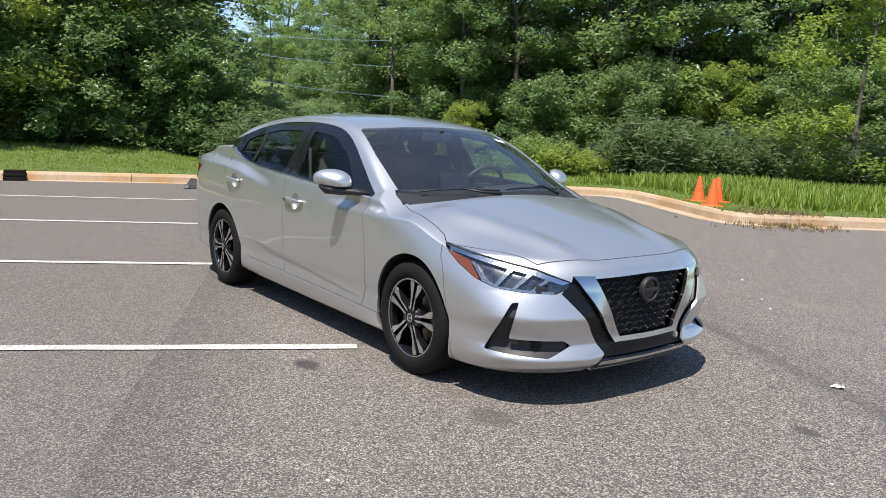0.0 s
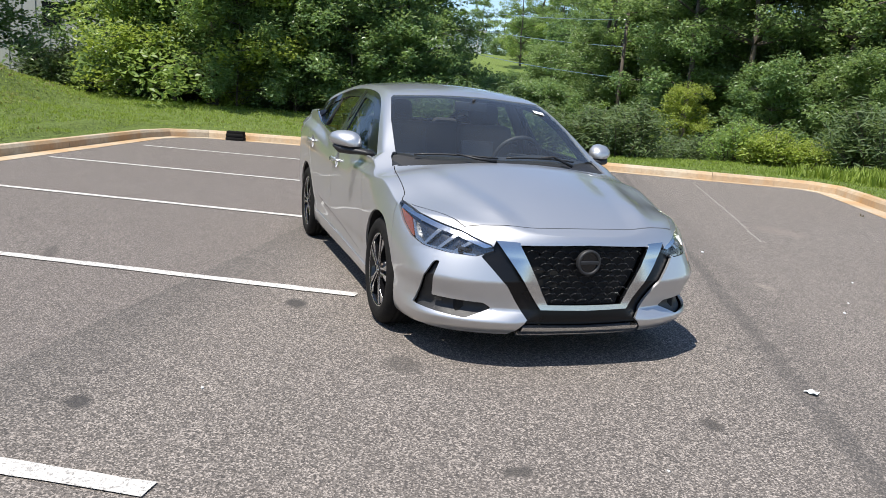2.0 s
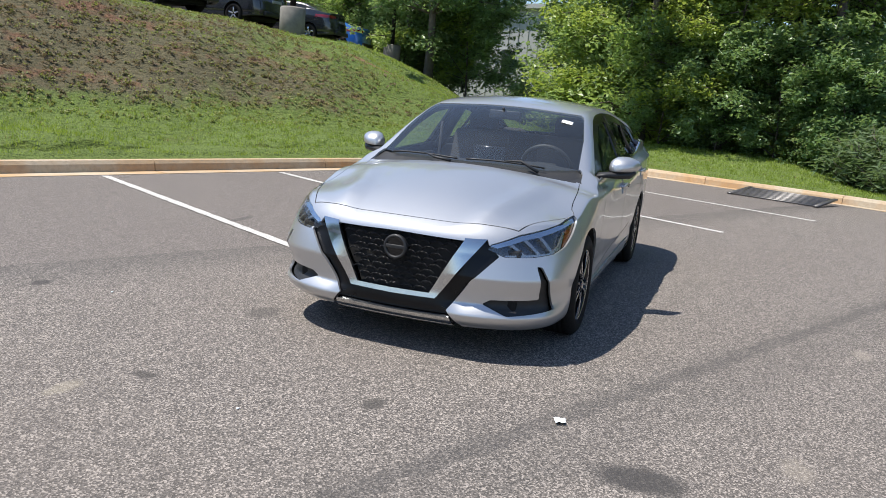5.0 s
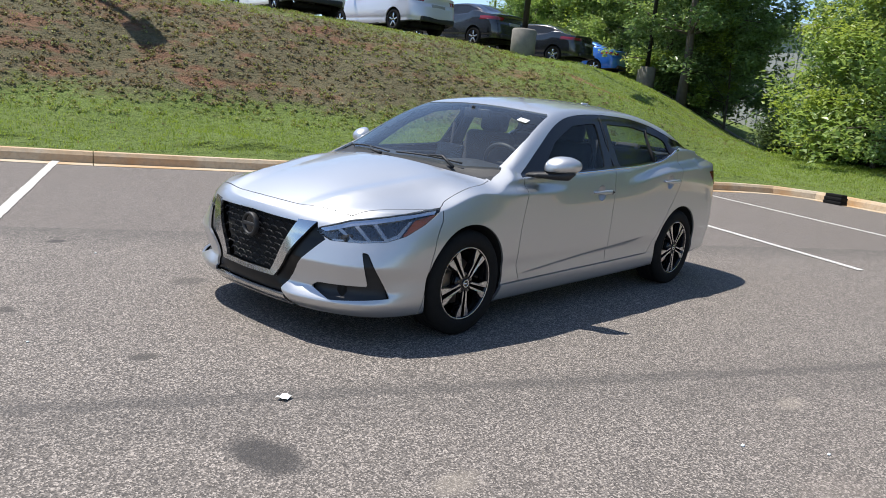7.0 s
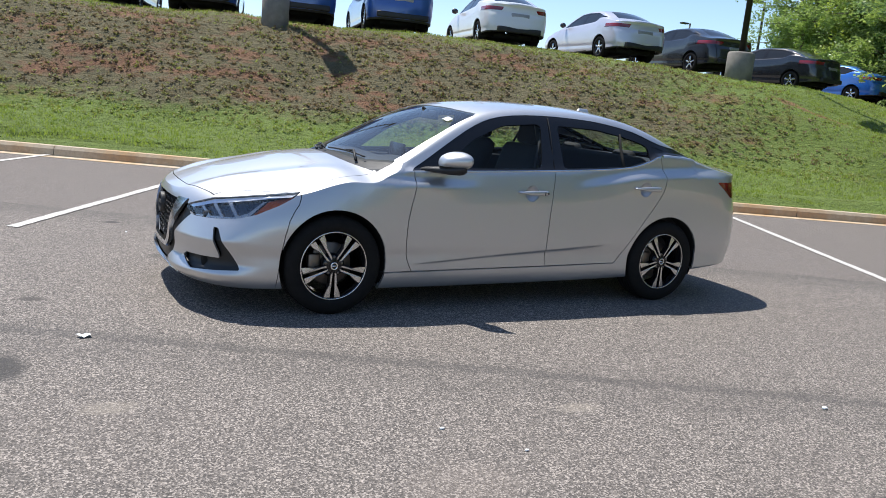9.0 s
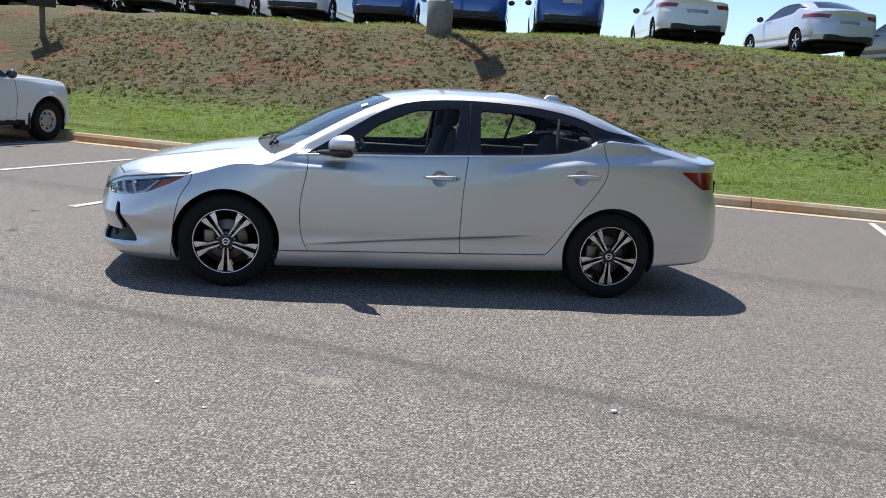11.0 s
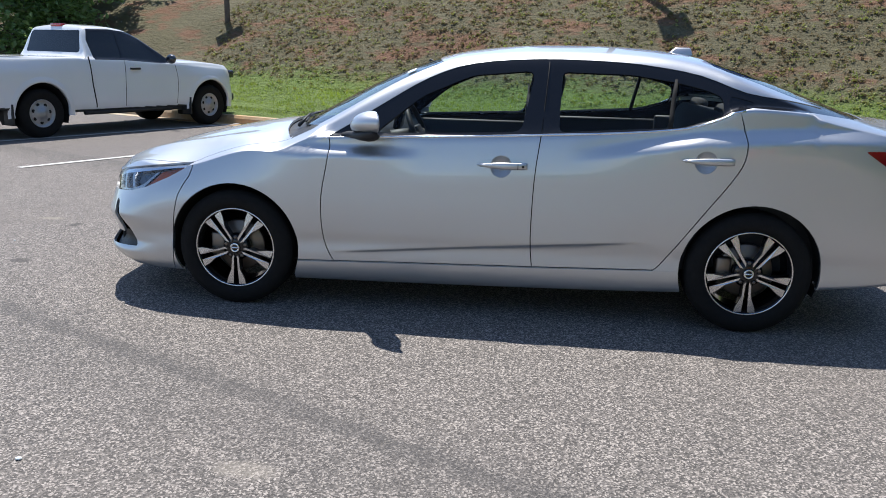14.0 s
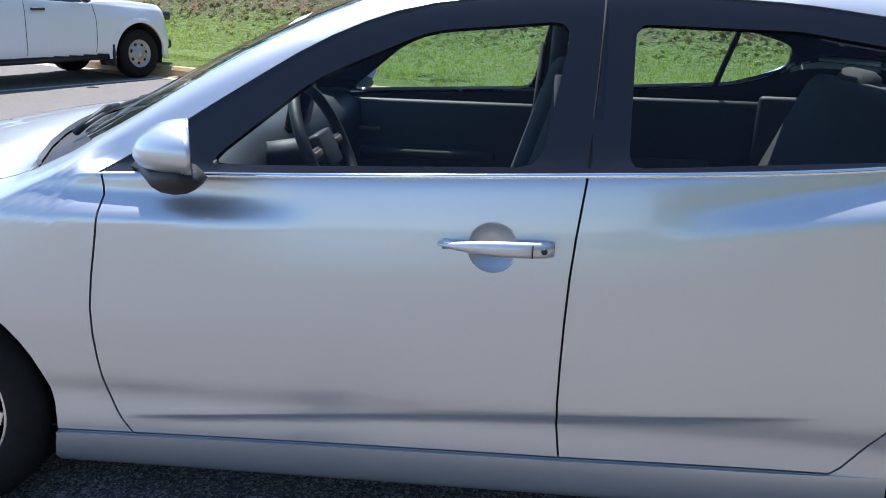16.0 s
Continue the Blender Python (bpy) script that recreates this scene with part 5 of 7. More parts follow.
for sgn in (1, -1):
    P("fender", "fender", silver, sedan, mirror=sgn)
    P("quarter_panel", "quarter", silver, sedan, mirror=sgn)
    sill = P("sill", "sill", silver, sedan, "silver sill below the doors", mirror=sgn, sink=-0.010, flange=0.018)
    for v in sill.data.vertices:
        v.co.y -= sgn * 0.010 * min(1.0, max(0.0, (-0.72 - v.co.x) / 0.3))
    d1 = P("front_door", "door1", silver, sedan, mirror=sgn)
    d2 = P("rear_door", "door2", silver, sedan, mirror=sgn)
    P("window_frame", "dlo", gloss_black, sedan, "gloss black window frame and pillars", mirror=sgn, sink=0.003)
    P("quarter_filler", "pane_q", gloss_black, d2, "gloss black filler behind the rear window", mirror=sgn, sink=0.006)
    for tag, own in (("pane_f", d1), ("pane_r", d2)):
        pane = P("window_pane", tag, glass, own, "side window glass", mirror=sgn, sink=0.010, flange=0.004)
        pane.visible_shadow = False
    P("fog_recess", "fog", plastic, bumper, "black plastic bumper vent", mirror=sgn, sink=0.03, flange=0.0)
    P("tail_lamp", "tail", tail_red, sedan, "dark red tail lamp", mirror=sgn, sink=-0.004)
    real_tags = skin.tag
    skin.tag = ["lens" if t.startswith("lamp") else t for t in real_tags]
    lamp = P("head_lamp", "lens", lens, sedan, "clear head lamp with amber corner", mirror=sgn, sink=0.0, flange=0.0)
    lamp.visible_shadow = False
    P("lamp_bowl", "lens", liner, lamp, "black lamp housing", mirror=sgn, sink=0.06, flange=0.0)
    skin.tag = real_tags
    P("reflector", "lamp", lamp_dark, lamp, "grey metallic reflector", mirror=sgn, sink=0.034, flange=0.02)
    P("lamp_brow", "lamp_brow", lamp_silver, lamp, "bright silver lamp brow", mirror=sgn, sink=0.012, flange=0.02)
    P("light_guide", "lamp_hook", lamp_grey, lamp, "bright hooked light guide", mirror=sgn, sink=0.014, flange=0.02)
    P("turn_signal", "lamp_amber", amber, lamp, "dark amber corner reflector", mirror=sgn, sink=0.016, flange=0.02)

# dark inner shell that shows through the shut lines
inner = [t in ("gap", "hood", "fender", "quarter", "door1", "door2", "bumper", "bumper_r", "sill", "boot", "lip") and c.z < 1.1 for t, (_, c) in zip(skin.tag, skin.faces)]
keep_tags = skin.tag
skin.tag = ["inner" if i else t for i, t in zip(inner, keep_tags)]
P("inner_shell", "inner", liner, sedan, both=True, sink=0.016, flange=0.0)
skin.tag = keep_tags


def along(pts, view_y):
    """Places on the flank of the sedan above points drawn from the side."""
    return [Vector((x, view_y(x, z), z)) for x, z in pts]


def skin_y(x, z):
    """Half width of the sedan's skin at a place on the flank."""
    best, y = 9.0, 0.8
    for (_, c) in skin.faces:
        if c.y > 0.5:
            d = (c.x - x) ** 2 + (c.z - z) ** 2
            if d < best:
                best, y = d, c.y
    return y


def skin_x(y, z):
    """How far forward the sedan's nose reaches at (y, z)."""
    best, x = 9.0, 2.2
    for (_, c) in skin.faces:
        if c.x > 1.55 and c.z < 0.78:
            d = (c.y - abs(y)) ** 2 + (c.z - z) ** 2
            if d < best:
                best, x = d, c.x
    return x


# bright strip under the side windows
for sgn in (1, -1):
    bm = bmesh.new()
    pts = [Vector((x, sgn * (skin_y(x, z - 0.012) - 0.004), z - 0.002)) for x, z in BELT_PTS[2:]]
    tube(bm, pts, 0.0075, 6)
    part("belt_moulding", bm, chrome, sedan, "thin chrome strip below the windows")

# seam between the two door frames on the black pillar
for sgn in (1, -1):
    bm = bmesh.new()
    pts = [(x, skin_y(x, z), z) for x, z in ((-0.270, 1.0), (-0.276, 1.08), (-0.283, 1.17), (-0.290, 1.26), (-0.295, 1.345))]
    tube(bm, [(x, sgn * (y - 0.001), z) for x, y, z in pts], 0.0025, 6)
    part("pillar_seam", bm, liner, sedan)

# upright bar in each rear window
for sgn in (1, -1):
    bm = bmesh.new()
    pts = [(x, skin_y(x, z) - 0.012, z) for x, z in ((-0.908, 1.02), (-0.918, 1.10), (-0.931, 1.19), (-0.942, 1.270))]
    tube(bm, [(x, sgn * y, z) for x, y, z in pts], 0.012, 6)
    part("window_divider", bm, liner, sedan, "black upright bar in the rear window")

# honeycomb of the grille: wide cells, each drawn by its upper edges
bm = bmesh.new()
CELL_W, CELL_H = 0.074, 0.036
for i in range(10):
    z = 0.352 + i * CELL_H * 0.88
    half = np.interp(z, [0.352, 0.66], [0.215, 0.360])
    for j in range(-6, 7):
        y = (j + (0.5 if i % 2 else 0.0)) * CELL_W
        if abs(y) > half - 0.012:
            continue
        x = skin_x(y, z) - 0.022
        for y0, z0, y1, z1 in ((-0.25, 0.5, 0.25, 0.5), (0.25, 0.5, 0.5, 0.06), (-0.25, 0.5, -0.5, 0.06)):
            tube(bm, [(x - 0.004 + 0.010 * z0, y + y0 * CELL_W, z + z0 * CELL_H), (x - 0.004 + 0.010 * z1, y + y1 * CELL_W, z + z1 * CELL_H)], 0.0042, 5)
part("honeycomb", bm, grille_black, grille, "gloss black honeycomb mesh")
bm = bmesh.new()
ex = skin_x(0, 0.57) + 0.004
m = Matrix.Translation((ex, 0, 0.572)) @ Matrix.Rotation(radians(90), 4, "Y")
lathe(bm, [(0.050, -0.004), (0.053, 0.008), (0.062, 0.010), (0.068, 0.002), (0.066, -0.02)], steps=36, m=m)
bmesh.ops.recalc_face_normals(bm, faces=bm.faces[:])
emblem = part("badge", bm, plastic, sedan, "round dark badge ring on the grille")
bm = bmesh.new()
box(bm, ex - 0.01, -0.058, 0.562, ex + 0.008, 0.058, 0.583)
part("badge_bar", bm, plastic, emblem, bevel=0.003)
bm = bmesh.new()
lathe(bm, [(0.0005, 0.0), (0.05, -0.002)], steps=28, m=m)
part("badge_disc", bm, gloss_black, emblem)


# ---------------------------------------------------------------- wheels
def wheel(at, spin=0.0, name="wheel"):
    """An alloy wheel that faces +y, about its hub."""
    ob = new(name)
    ob.parent = sedan
    ob.matrix_basis = at
    bm = bmesh.new()
    prof = [(0.218, 0.0), (0.226, 0.014), (0.25, 0.022), (0.285, 0.018), (0.305, 0.004), (0.3165, -0.012), (0.318, -0.03)]
    for i in range(4):
        yy = -0.045 - i * 0.032
        prof += [(0.318, yy), (0.312, yy - 0.002), (0.312, yy - 0.007), (0.318, yy - 0.009)]
    prof += [(0.316, -0.178), (0.30, -0.196), (0.25, -0.205), (0.218, -0.19)]
    lathe(bm, prof, "y", 64)
    bmesh.ops.recalc_face_normals(bm, faces=bm.faces[:])
    part("tyre", bm, rubber, ob, "black road tyre")
    bm = bmesh.new()
    lathe(bm, [(0.219, -0.19), (0.216, -0.03), (0.221, -0.004), (0.2215, 0.004), (0.213, 0.006), (0.206, -0.006), (0.198, -0.05), (0.196, -0.18)], "y", 56)
    bmesh.ops.recalc_face_normals(bm, faces=bm.faces[:])
    rim = part("rim", bm, gloss_black, ob, "black alloy rim")
    bm = bmesh.new()
    lathe(bm, [(0.2125, 0.0055), (0.2165, 0.0085), (0.2205, 0.0055)], "y", 56)
    part("rim_edge", bm, alloy, rim, "machined rim edge")
    bm = bmesh.new()
    lathe(bm, [(0.02, -0.075), (0.135, -0.075), (0.14, -0.08), (0.14, -0.095), (0.02, -0.1)], "y", 40)
    bmesh.ops.recalc_face_normals(bm, faces=bm.faces[:])
    part("brake_disc", bm, steel, ob, "steel brake disc")
    bm = bmesh.new()
    box(bm, 0.075, -0.105, -0.06, 0.155, -0.045, 0.07)
    part("brake_caliper", bm, steel, ob, bevel=0.012)
    for i in range(5):
        a = radians(90 + 72 * i + spin)
        rot = Matrix.Rotation(-a, 4, "Y")
        for s in (1, -1):
            # each spoke: a dark body with a machined face
            bm = bmesh.new()
            out = [(0.030, 0.006), (0.205, 0.014), (0.207, 0.058), (0.175, 0.050), (0.12, 0.026), (0.045, 0.022)]
            dep = [0.004, 0.002, 0.000, 0.002, 0.006, 0.004]
            top = [bm.verts.new(rot @ Vector((r, d, s * w))) for (r, w), d in zip(out, dep)]
            low = [bm.verts.new(rot @ Vector((r, d - 0.045, s * (w * 1.06 - 0.002)))) for (r, w), d in zip(out, dep)]
            bm.faces.new(low[::-1])
            for q in range(len(out)):
                bm.faces.new((top[q], low[q], low[(q + 1) % len(out)], top[(q + 1) % len(out)]))
            bm.faces.new(top)
            bmesh.ops.recalc_face_normals(bm, faces=bm.faces[:])
            spoke = part("spoke", bm, gloss_black, rim, smooth=False)
            bm = bmesh.new()
            face = [(0.042, 0.0075), (0.203, 0.0155), (0.205, 0.054), (0.176, 0.047), (0.122, 0.0235), (0.055, 0.019)]
            fd = [0.0065, 0.005, 0.003, 0.0045, 0.0085, 0.0068]
            top = [bm.verts.new(rot @ Vector((r, d, s * w))) for (r, w), d in zip(face, fd)]
            low = [bm.verts.new(rot @ Vector((r, d - 0.006, s * w))) for (r, w), d in zip(face, fd)]
            bm.faces.new(top), bm.faces.new(low[::-1])
            for q in range(len(face)):
                bm.faces.new((top[q], low[q], low[(q + 1) % len(face)], top[(q + 1) % len(face)]))
            bmesh.ops.recalc_face_normals(bm, faces=bm.faces[:])
            part("spoke_face", bm, alloy, rim, "machined bright spoke face", smooth=False)
        bm = bmesh.new()
        b = a + radians(36)
        lathe(bm, [(0.001, 0.001), (0.008, 0.001), (0.0095, -0.004), (0.0095, -0.03)], "y", 10, Matrix.Translation((0.056 * math.cos(b), 0, 0.056 * math.sin(b))))
        bmesh.ops.recalc_face_normals(bm, faces=bm.faces[:])
        part("wheel_nut", bm, steel, rim)
    bm = bmesh.new()
    lathe(bm, [(0.001, -0.06), (0.075, -0.06), (0.075, -0.02), (0.06, -0.004), (0.036, 0.002), (0.001, 0.002)], "y", 32)
    bmesh.ops.recalc_face_normals(bm, faces=bm.faces[:])
    part("hub", bm, gloss_black, rim)
    bm = bmesh.new()
    lathe(bm, [(0.017, 0.010), (0.021, 0.0125), (0.025, 0.0105)], "y", 28)
    box(bm, -0.024, 0.008, -0.004, 0.024, 0.0115, 0.004)
    part("hub_ring", bm, chrome, rim, "bright ring on the wheel centre")
    bm = bmesh.new()
    lathe(bm, [(0.001, 0.009), (0.027, 0.0085), (0.030, 0.005), (0.030, -0.01)], "y", 28)
    bmesh.ops.recalc_face_normals(bm, faces=bm.faces[:])
    part("hub_cap", bm, gloss_black, rim)
    return ob


FACE_Y = 0.872
wheel(pose(W_AXLE, FACE_Y, HUB_Z), 36)
wheel(pose(-W_AXLE, FACE_Y, HUB_Z), 36)
wheel(pose(W_AXLE, -FACE_Y, HUB_Z, 0, 0, 180), 12)
wheel(pose(-W_AXLE, -FACE_Y, HUB_Z, 0, 0, 180), 50)

# wheel wells and the floor
for cx in (W_AXLE, -W_AXLE):
    for sgn in (1, -1):
        bm = bmesh.new()
        rows = []
        for a in np.linspace(-0.35, math.pi + 0.35, 22):
            rows.append([bm.verts.new((cx + r * math.cos(a), sgn * y, HUB_Z + 0.006 + r * math.sin(a))) for r, y in ((0.353, skin_y(cx + 0.36 * math.cos(a), max(0.2, HUB_Z + 0.37 * math.sin(a))) - 0.012), (0.362, 0.80), (0.362, 0.55), (0.10, 0.54))])
        for p, q in zip(rows, rows[1:]):
            for j in range(3):
                bm.faces.new((p[j], p[j + 1], q[j + 1], q[j]))
        part("wheel_well", bm, liner, sedan, "black wheel arch liner")
bm = bmesh.new()
box(bm, -2.15, -0.54, 0.20, 2.0, 0.54, 0.27)
box(bm, -1.0, -0.80, 0.19, 1.0, 0.80, 0.26)
box(bm, 1.72, -0.66, 0.20, 2.12, 0.66, 0.62)
box(bm, 1.2, -0.52, 0.3, 1.72, 0.52, 0.72)
box(bm, -2.22, -0.68, 0.30, -1.74, 0.68, 0.90)
box(bm, -1.74, -0.52, 0.3, -1.2, 0.52, 0.95)
part("underbody", bm, liner, sedan, "black underbody", bevel=0.02)
for cx in (W_AXLE, -W_AXLE):
    bm = bmesh.new()
    tube(bm, [(cx, -0.78, HUB_Z), (cx, 0.78, HUB_Z)], 0.035, 8)
    part("axle", bm, liner, sedan)


# ---------------------------------------------------------------- handles, mirrors, wipers
def handle(x0, x1, z, sgn):
    xm = (x0 + x1) / 2
    door = [o for o in sedan.children if o.name.startswith("front_door" if x0 > -0.5 else "rear_door")][0 if sgn > 0 else 1]
    y = skin_y(xm, z)
    bm = bmesh.new()
    n = 14
    rings = []
    for i in range(n + 1):
        t = i / n
        x = x0 + (x1 - x0) * t
        hh = 0.0185 * math.sin(math.pi * min(1.0, 0.12 + t * 1.4) / 2) * (1.0 if t < 0.97 else 0.85)
        out = 0.030 - 0.016 * (2 * abs(t - 0.5)) ** 3
        yy = skin_y(x, z) + out
        rings.append([bm.verts.new((x, sgn * (yy + 0.010 * math.cos(a)), z + hh * math.sin(a))) for a in np.linspace(0, math.tau, 11)[:-1]])
    for p, q in zip(rings, rings[1:]):
        for j in range(10):
            bm.faces.new((p[j], p[(j + 1) % 10], q[(j + 1) % 10], q[j]))
    bm.faces.new(rings[0][::-1]), bm.faces.new(rings[-1])
    for t in (0.10, 0.90):
        x = x0 + (x1 - x0) * t
        box(bm, x - 0.014, sgn * (y + 0.008) - 0.020, z - 0.008, x + 0.014, sgn * (y + 0.008) + 0.016, z + 0.008)
    bmesh.ops.recalc_face_normals(bm, faces=bm.faces[:])
    bar = part("door_handle", bm, silver, door, "silver pull handle")
    bm = bmesh.new()
    px = xm + 0.006
    mm = Matrix.Translation((px, sgn * skin_y(px + 0.08, z), z - 0.008)) @ Matrix.Diagonal((1.0, sgn, 1.0, 1))
    lathe(bm, [(0.0585, -0.002), (0.055, -0.003), (0.049, -0.012), (0.036, -0.024), (0.02, -0.031), (0.0005, -0.033)], "y", 28, mm)
    bmesh.ops.recalc_face_normals(bm, faces=bm.faces[:])
    part("handle_bowl", bm, silver, door, "dished hollow behind the handle")
    if x0 > -0.5:
        bm = bmesh.new()
        box(bm, x1 + 0.046, sgn * (y + 0.034), z - 0.0145, x1 + 0.049, sgn * (y + 0.0405), z + 0.0145)
        lathe(bm, [(0.0005, 0.0), (0.006, 0.0), (0.007, -0.004)], "y", 14, Matrix.Translation((x1 + 0.022, sgn * (y + 0.037), z)) @ Matrix.Diagonal((1, sgn, 1, 1)))
        part("lock_cylinder", bm, plastic, door)
    return bar


for sgn in (1, -1):
    handle(0.05, -0.205, 0.826, sgn)
    handle(-0.965, -1.215, 0.889, sgn)
    # mirror: a rounded shell on a black foot
    mirror = new("wing_mirror")
    mirror.parent = sedan
    bm = bmesh.new()
    rings = []
    # rings from the rounded front to the open back
    for t in np.linspace(0, 1, 14):
        r = math.sin(t * math.pi / 2) ** 0.75
        x = 0.700 - 0.130 * (1 - math.cos(t * math.pi / 2)) ** 0.8
        ring = []
        for a in np.linspace(0, math.tau, 29)[:-1]:
            cy, cz = math.cos(a), math.sin(a)
            yy = 0.955 + 0.102 * r * math.copysign(abs(cy) ** 0.85, cy) - 0.03 * (1 - r)
            zz = 1.016 - 0.016 * (1 - r) + 0.012 * cy * r + (0.068 if cz > 0 else 0.058) * r * math.copysign(abs(cz) ** 0.9, cz) * (1 - 0.20 * cy)
            ring.append(bm.verts.new((x - 0.42 * (yy - 0.955) * r, sgn * yy, zz)))
        rings.append(ring)
    for p, q in zip(rings, rings[1:]):
        for j in range(28):
            bm.faces.new((p[j], p[(j + 1) % 28], q[(j + 1) % 28], q[j]))
    back = bmesh.ops.extrude_edge_only(bm, edges=[e for e in bm.edges if e.is_boundary and all(v in rings[-1] for v in e.verts)])
    for v in back["geom"]:
        if isinstance(v, bmesh.types.BMVert):
            v.co += Vector((0.010 - 0.05 * (abs(v.co.y) - 0.955), (sgn * 0.955 - v.co.y) * 0.12, (1.016 - v.co.z) * 0.12))
    bmesh.ops.remove_doubles(bm, verts=bm.verts[:], dist=1e-4)
    bmesh.ops.recalc_face_normals(bm, faces=bm.faces[:])
    low = bm.copy()
    bmesh.ops.bisect_plane(bm, geom=bm.verts[:] + bm.edges[:] + bm.faces[:], plane_co=(0, 0, 0.984), plane_no=(0, 0, 1), clear_inner=True)
    bmesh.ops.bisect_plane(low, geom=low.verts[:] + low.edges[:] + low.faces[:], plane_co=(0, 0, 0.982), plane_no=(0, 0, 1), clear_outer=True)
    for v in low.verts:
        v.co.z = 0.982 + (v.co.z - 0.982) * 1.35
    part("mirror_shell", bm, silver, mirror, "silver mirror housing")
    part("mirror_underside", low, plastic, mirror, "black underside of the mirror")
    bm = bmesh.new()
    rings = []
    for t, (x, y, z, rx, rz) in enumerate(((0.70, 0.80, 0.945, 0.085, 0.022), (0.66, 0.86, 0.953, 0.075, 0.022), (0.625, 0.92, 0.956, 0.075, 0.028), (0.592, 1.0, 0.962, 0.055, 0.028), (0.57, 1.035, 0.978, 0.01, 0.008))):
        rings.append([bm.verts.new((x + rx * math.cos(a), sgn * y, z + rz * math.sin(a))) for a in np.linspace(0, math.tau, 13)[:-1]])
    for p, q in zip(rings, rings[1:]):
        for j in range(12):
            bm.faces.new((p[j], p[(j + 1) % 12], q[(j + 1) % 12], q[j]))
    bm.faces.new(rings[0]), bm.faces.new(rings[-1])
    bmesh.ops.recalc_face_normals(bm, faces=bm.faces[:])
    part("mirror_foot", bm, plastic, mirror, "black mirror foot")
    bm = bmesh.new()
    lathe(bm, [(0.0005, 0.0), (0.084, 0.0), (0.088, -0.006)], "z", 28, Matrix.Translation((0.583, sgn * 0.955, 1.018)) @ Matrix.Rotation(sgn * radians(22.8), 4, "Z") @ Matrix.Rotation(radians(-90), 4, "Y") @ Matrix.Diagonal((0.66, 1.08, 1, 1)))
    part("mirror_glass", bm, chrome, mirror, "mirror glass")


def screen_z(x, y):
    return SEDAN["top"](x) - SEDAN["crown"](x) * (abs(y) / 0.75) ** 2


def wiper(y0, y1, xa, xb):
    bm = bmesh.new()
    pts = []
    for t in np.linspace(0, 1, 9):
        y = y0 + (y1 - y0) * t
        x = xa + (xb - xa) * t
        pts.append((x, y, screen_z(x, y) + 0.010))
    tube(bm, pts, 0.006, 6)
    tube(bm, [(xa + 0.05, y0 - 0.03, screen_z(xa + 0.05, y0) + 0.006), (xa + 0.02, y0 + (y1 - y0) * 0.3, screen_z(xa, y0 + (y1 - y0) * 0.3) + 0.014), ((xa + xb) / 2, (y0 + y1) / 2, screen_z((xa + xb) / 2, (y0 + y1) / 2) + 0.016)], [0.011, 0.008, 0.005], 6)
    part("wiper", bm, plastic, sedan, "black windscreen wiper")


wiper(0.50, -0.02, 1.055, 1.13)
wiper(-0.08, -0.60, 1.14, 1.015)
bm = bmesh.new()
vs = bmesh.ops.create_cube(bm, size=1.0)["verts"]
for v in vs:
    v.co = Vector((-1.06 + v.co.x * 0.16 * (0.55 if v.co.z > 0 else 1.0) - (0.02 if v.co.z > 0 else 0), v.co.y * 0.055 * (0.3 if v.co.z > 0 else 1), 1.418 + v.co.z * 0.05))
part("antenna_fin", bm, silver, sedan, "small silver roof antenna fin", bevel=0.008)
bm = bmesh.new()
q = [(0.475, 0.455), (0.475, 0.535), (0.430, 0.535), (0.430, 0.455)]
bm.faces.new([bm.verts.new((x, y, screen_z(x, y) - 0.001 + 0.004)) for x, y in q])
bmesh.ops.recalc_face_normals(bm, faces=bm.faces[:])
k = Mat("paper_white", (0.72, 0.76, 0.76), 0.6)
k.color(k.mix(k.noise(60, 2), (0.66, 0.71, 0.71), (0.78, 0.8, 0.8)))
paper = k.m
part("windscreen_sticker", bm, paper, sedan, "small pale windscreen sticker", smooth=False)


# ---------------------------------------------------------------- cabin
def pad(name, bm, size, at, material, parent, label="", round_=0.05):
    vs = bmesh.ops.create_cube(bm, size=1.0)["verts"]
    bmesh.ops.transform(bm, matrix=at @ Matrix.Diagonal((*size, 1)), verts=vs)
    return part(name, bm, material, parent, label, bevel=round_)


def seat(x, y):
    ob = new("car_seat")
    ob.parent = sedan
    pad("seat_cushion", bmesh.new(), (0.52, 0.50, 0.16), pose(x + 0.10, y, 0.56, 0, -8, 0), cloth, ob, round_=0.06)
    pad("seat_back", bmesh.new(), (0.14, 0.48, 0.58), pose(x - 0.22, y, 0.86, 0, -18, 0), cloth, ob, round_=0.06)
    pad("head_rest", bmesh.new(), (0.10, 0.26, 0.17), pose(x - 0.335, y, 1.215, 0, -10, 0), cloth, ob, "dark head rest", round_=0.045)
    bm = bmesh.new()
    for s in (0.05, -0.05):
        tube(bm, [(x - 0.30, y + s, 1.08), (x - 0.325, y + s, 1.16)], 0.007, 6)
    part("head_rest_post", bm, steel, ob)
    return ob


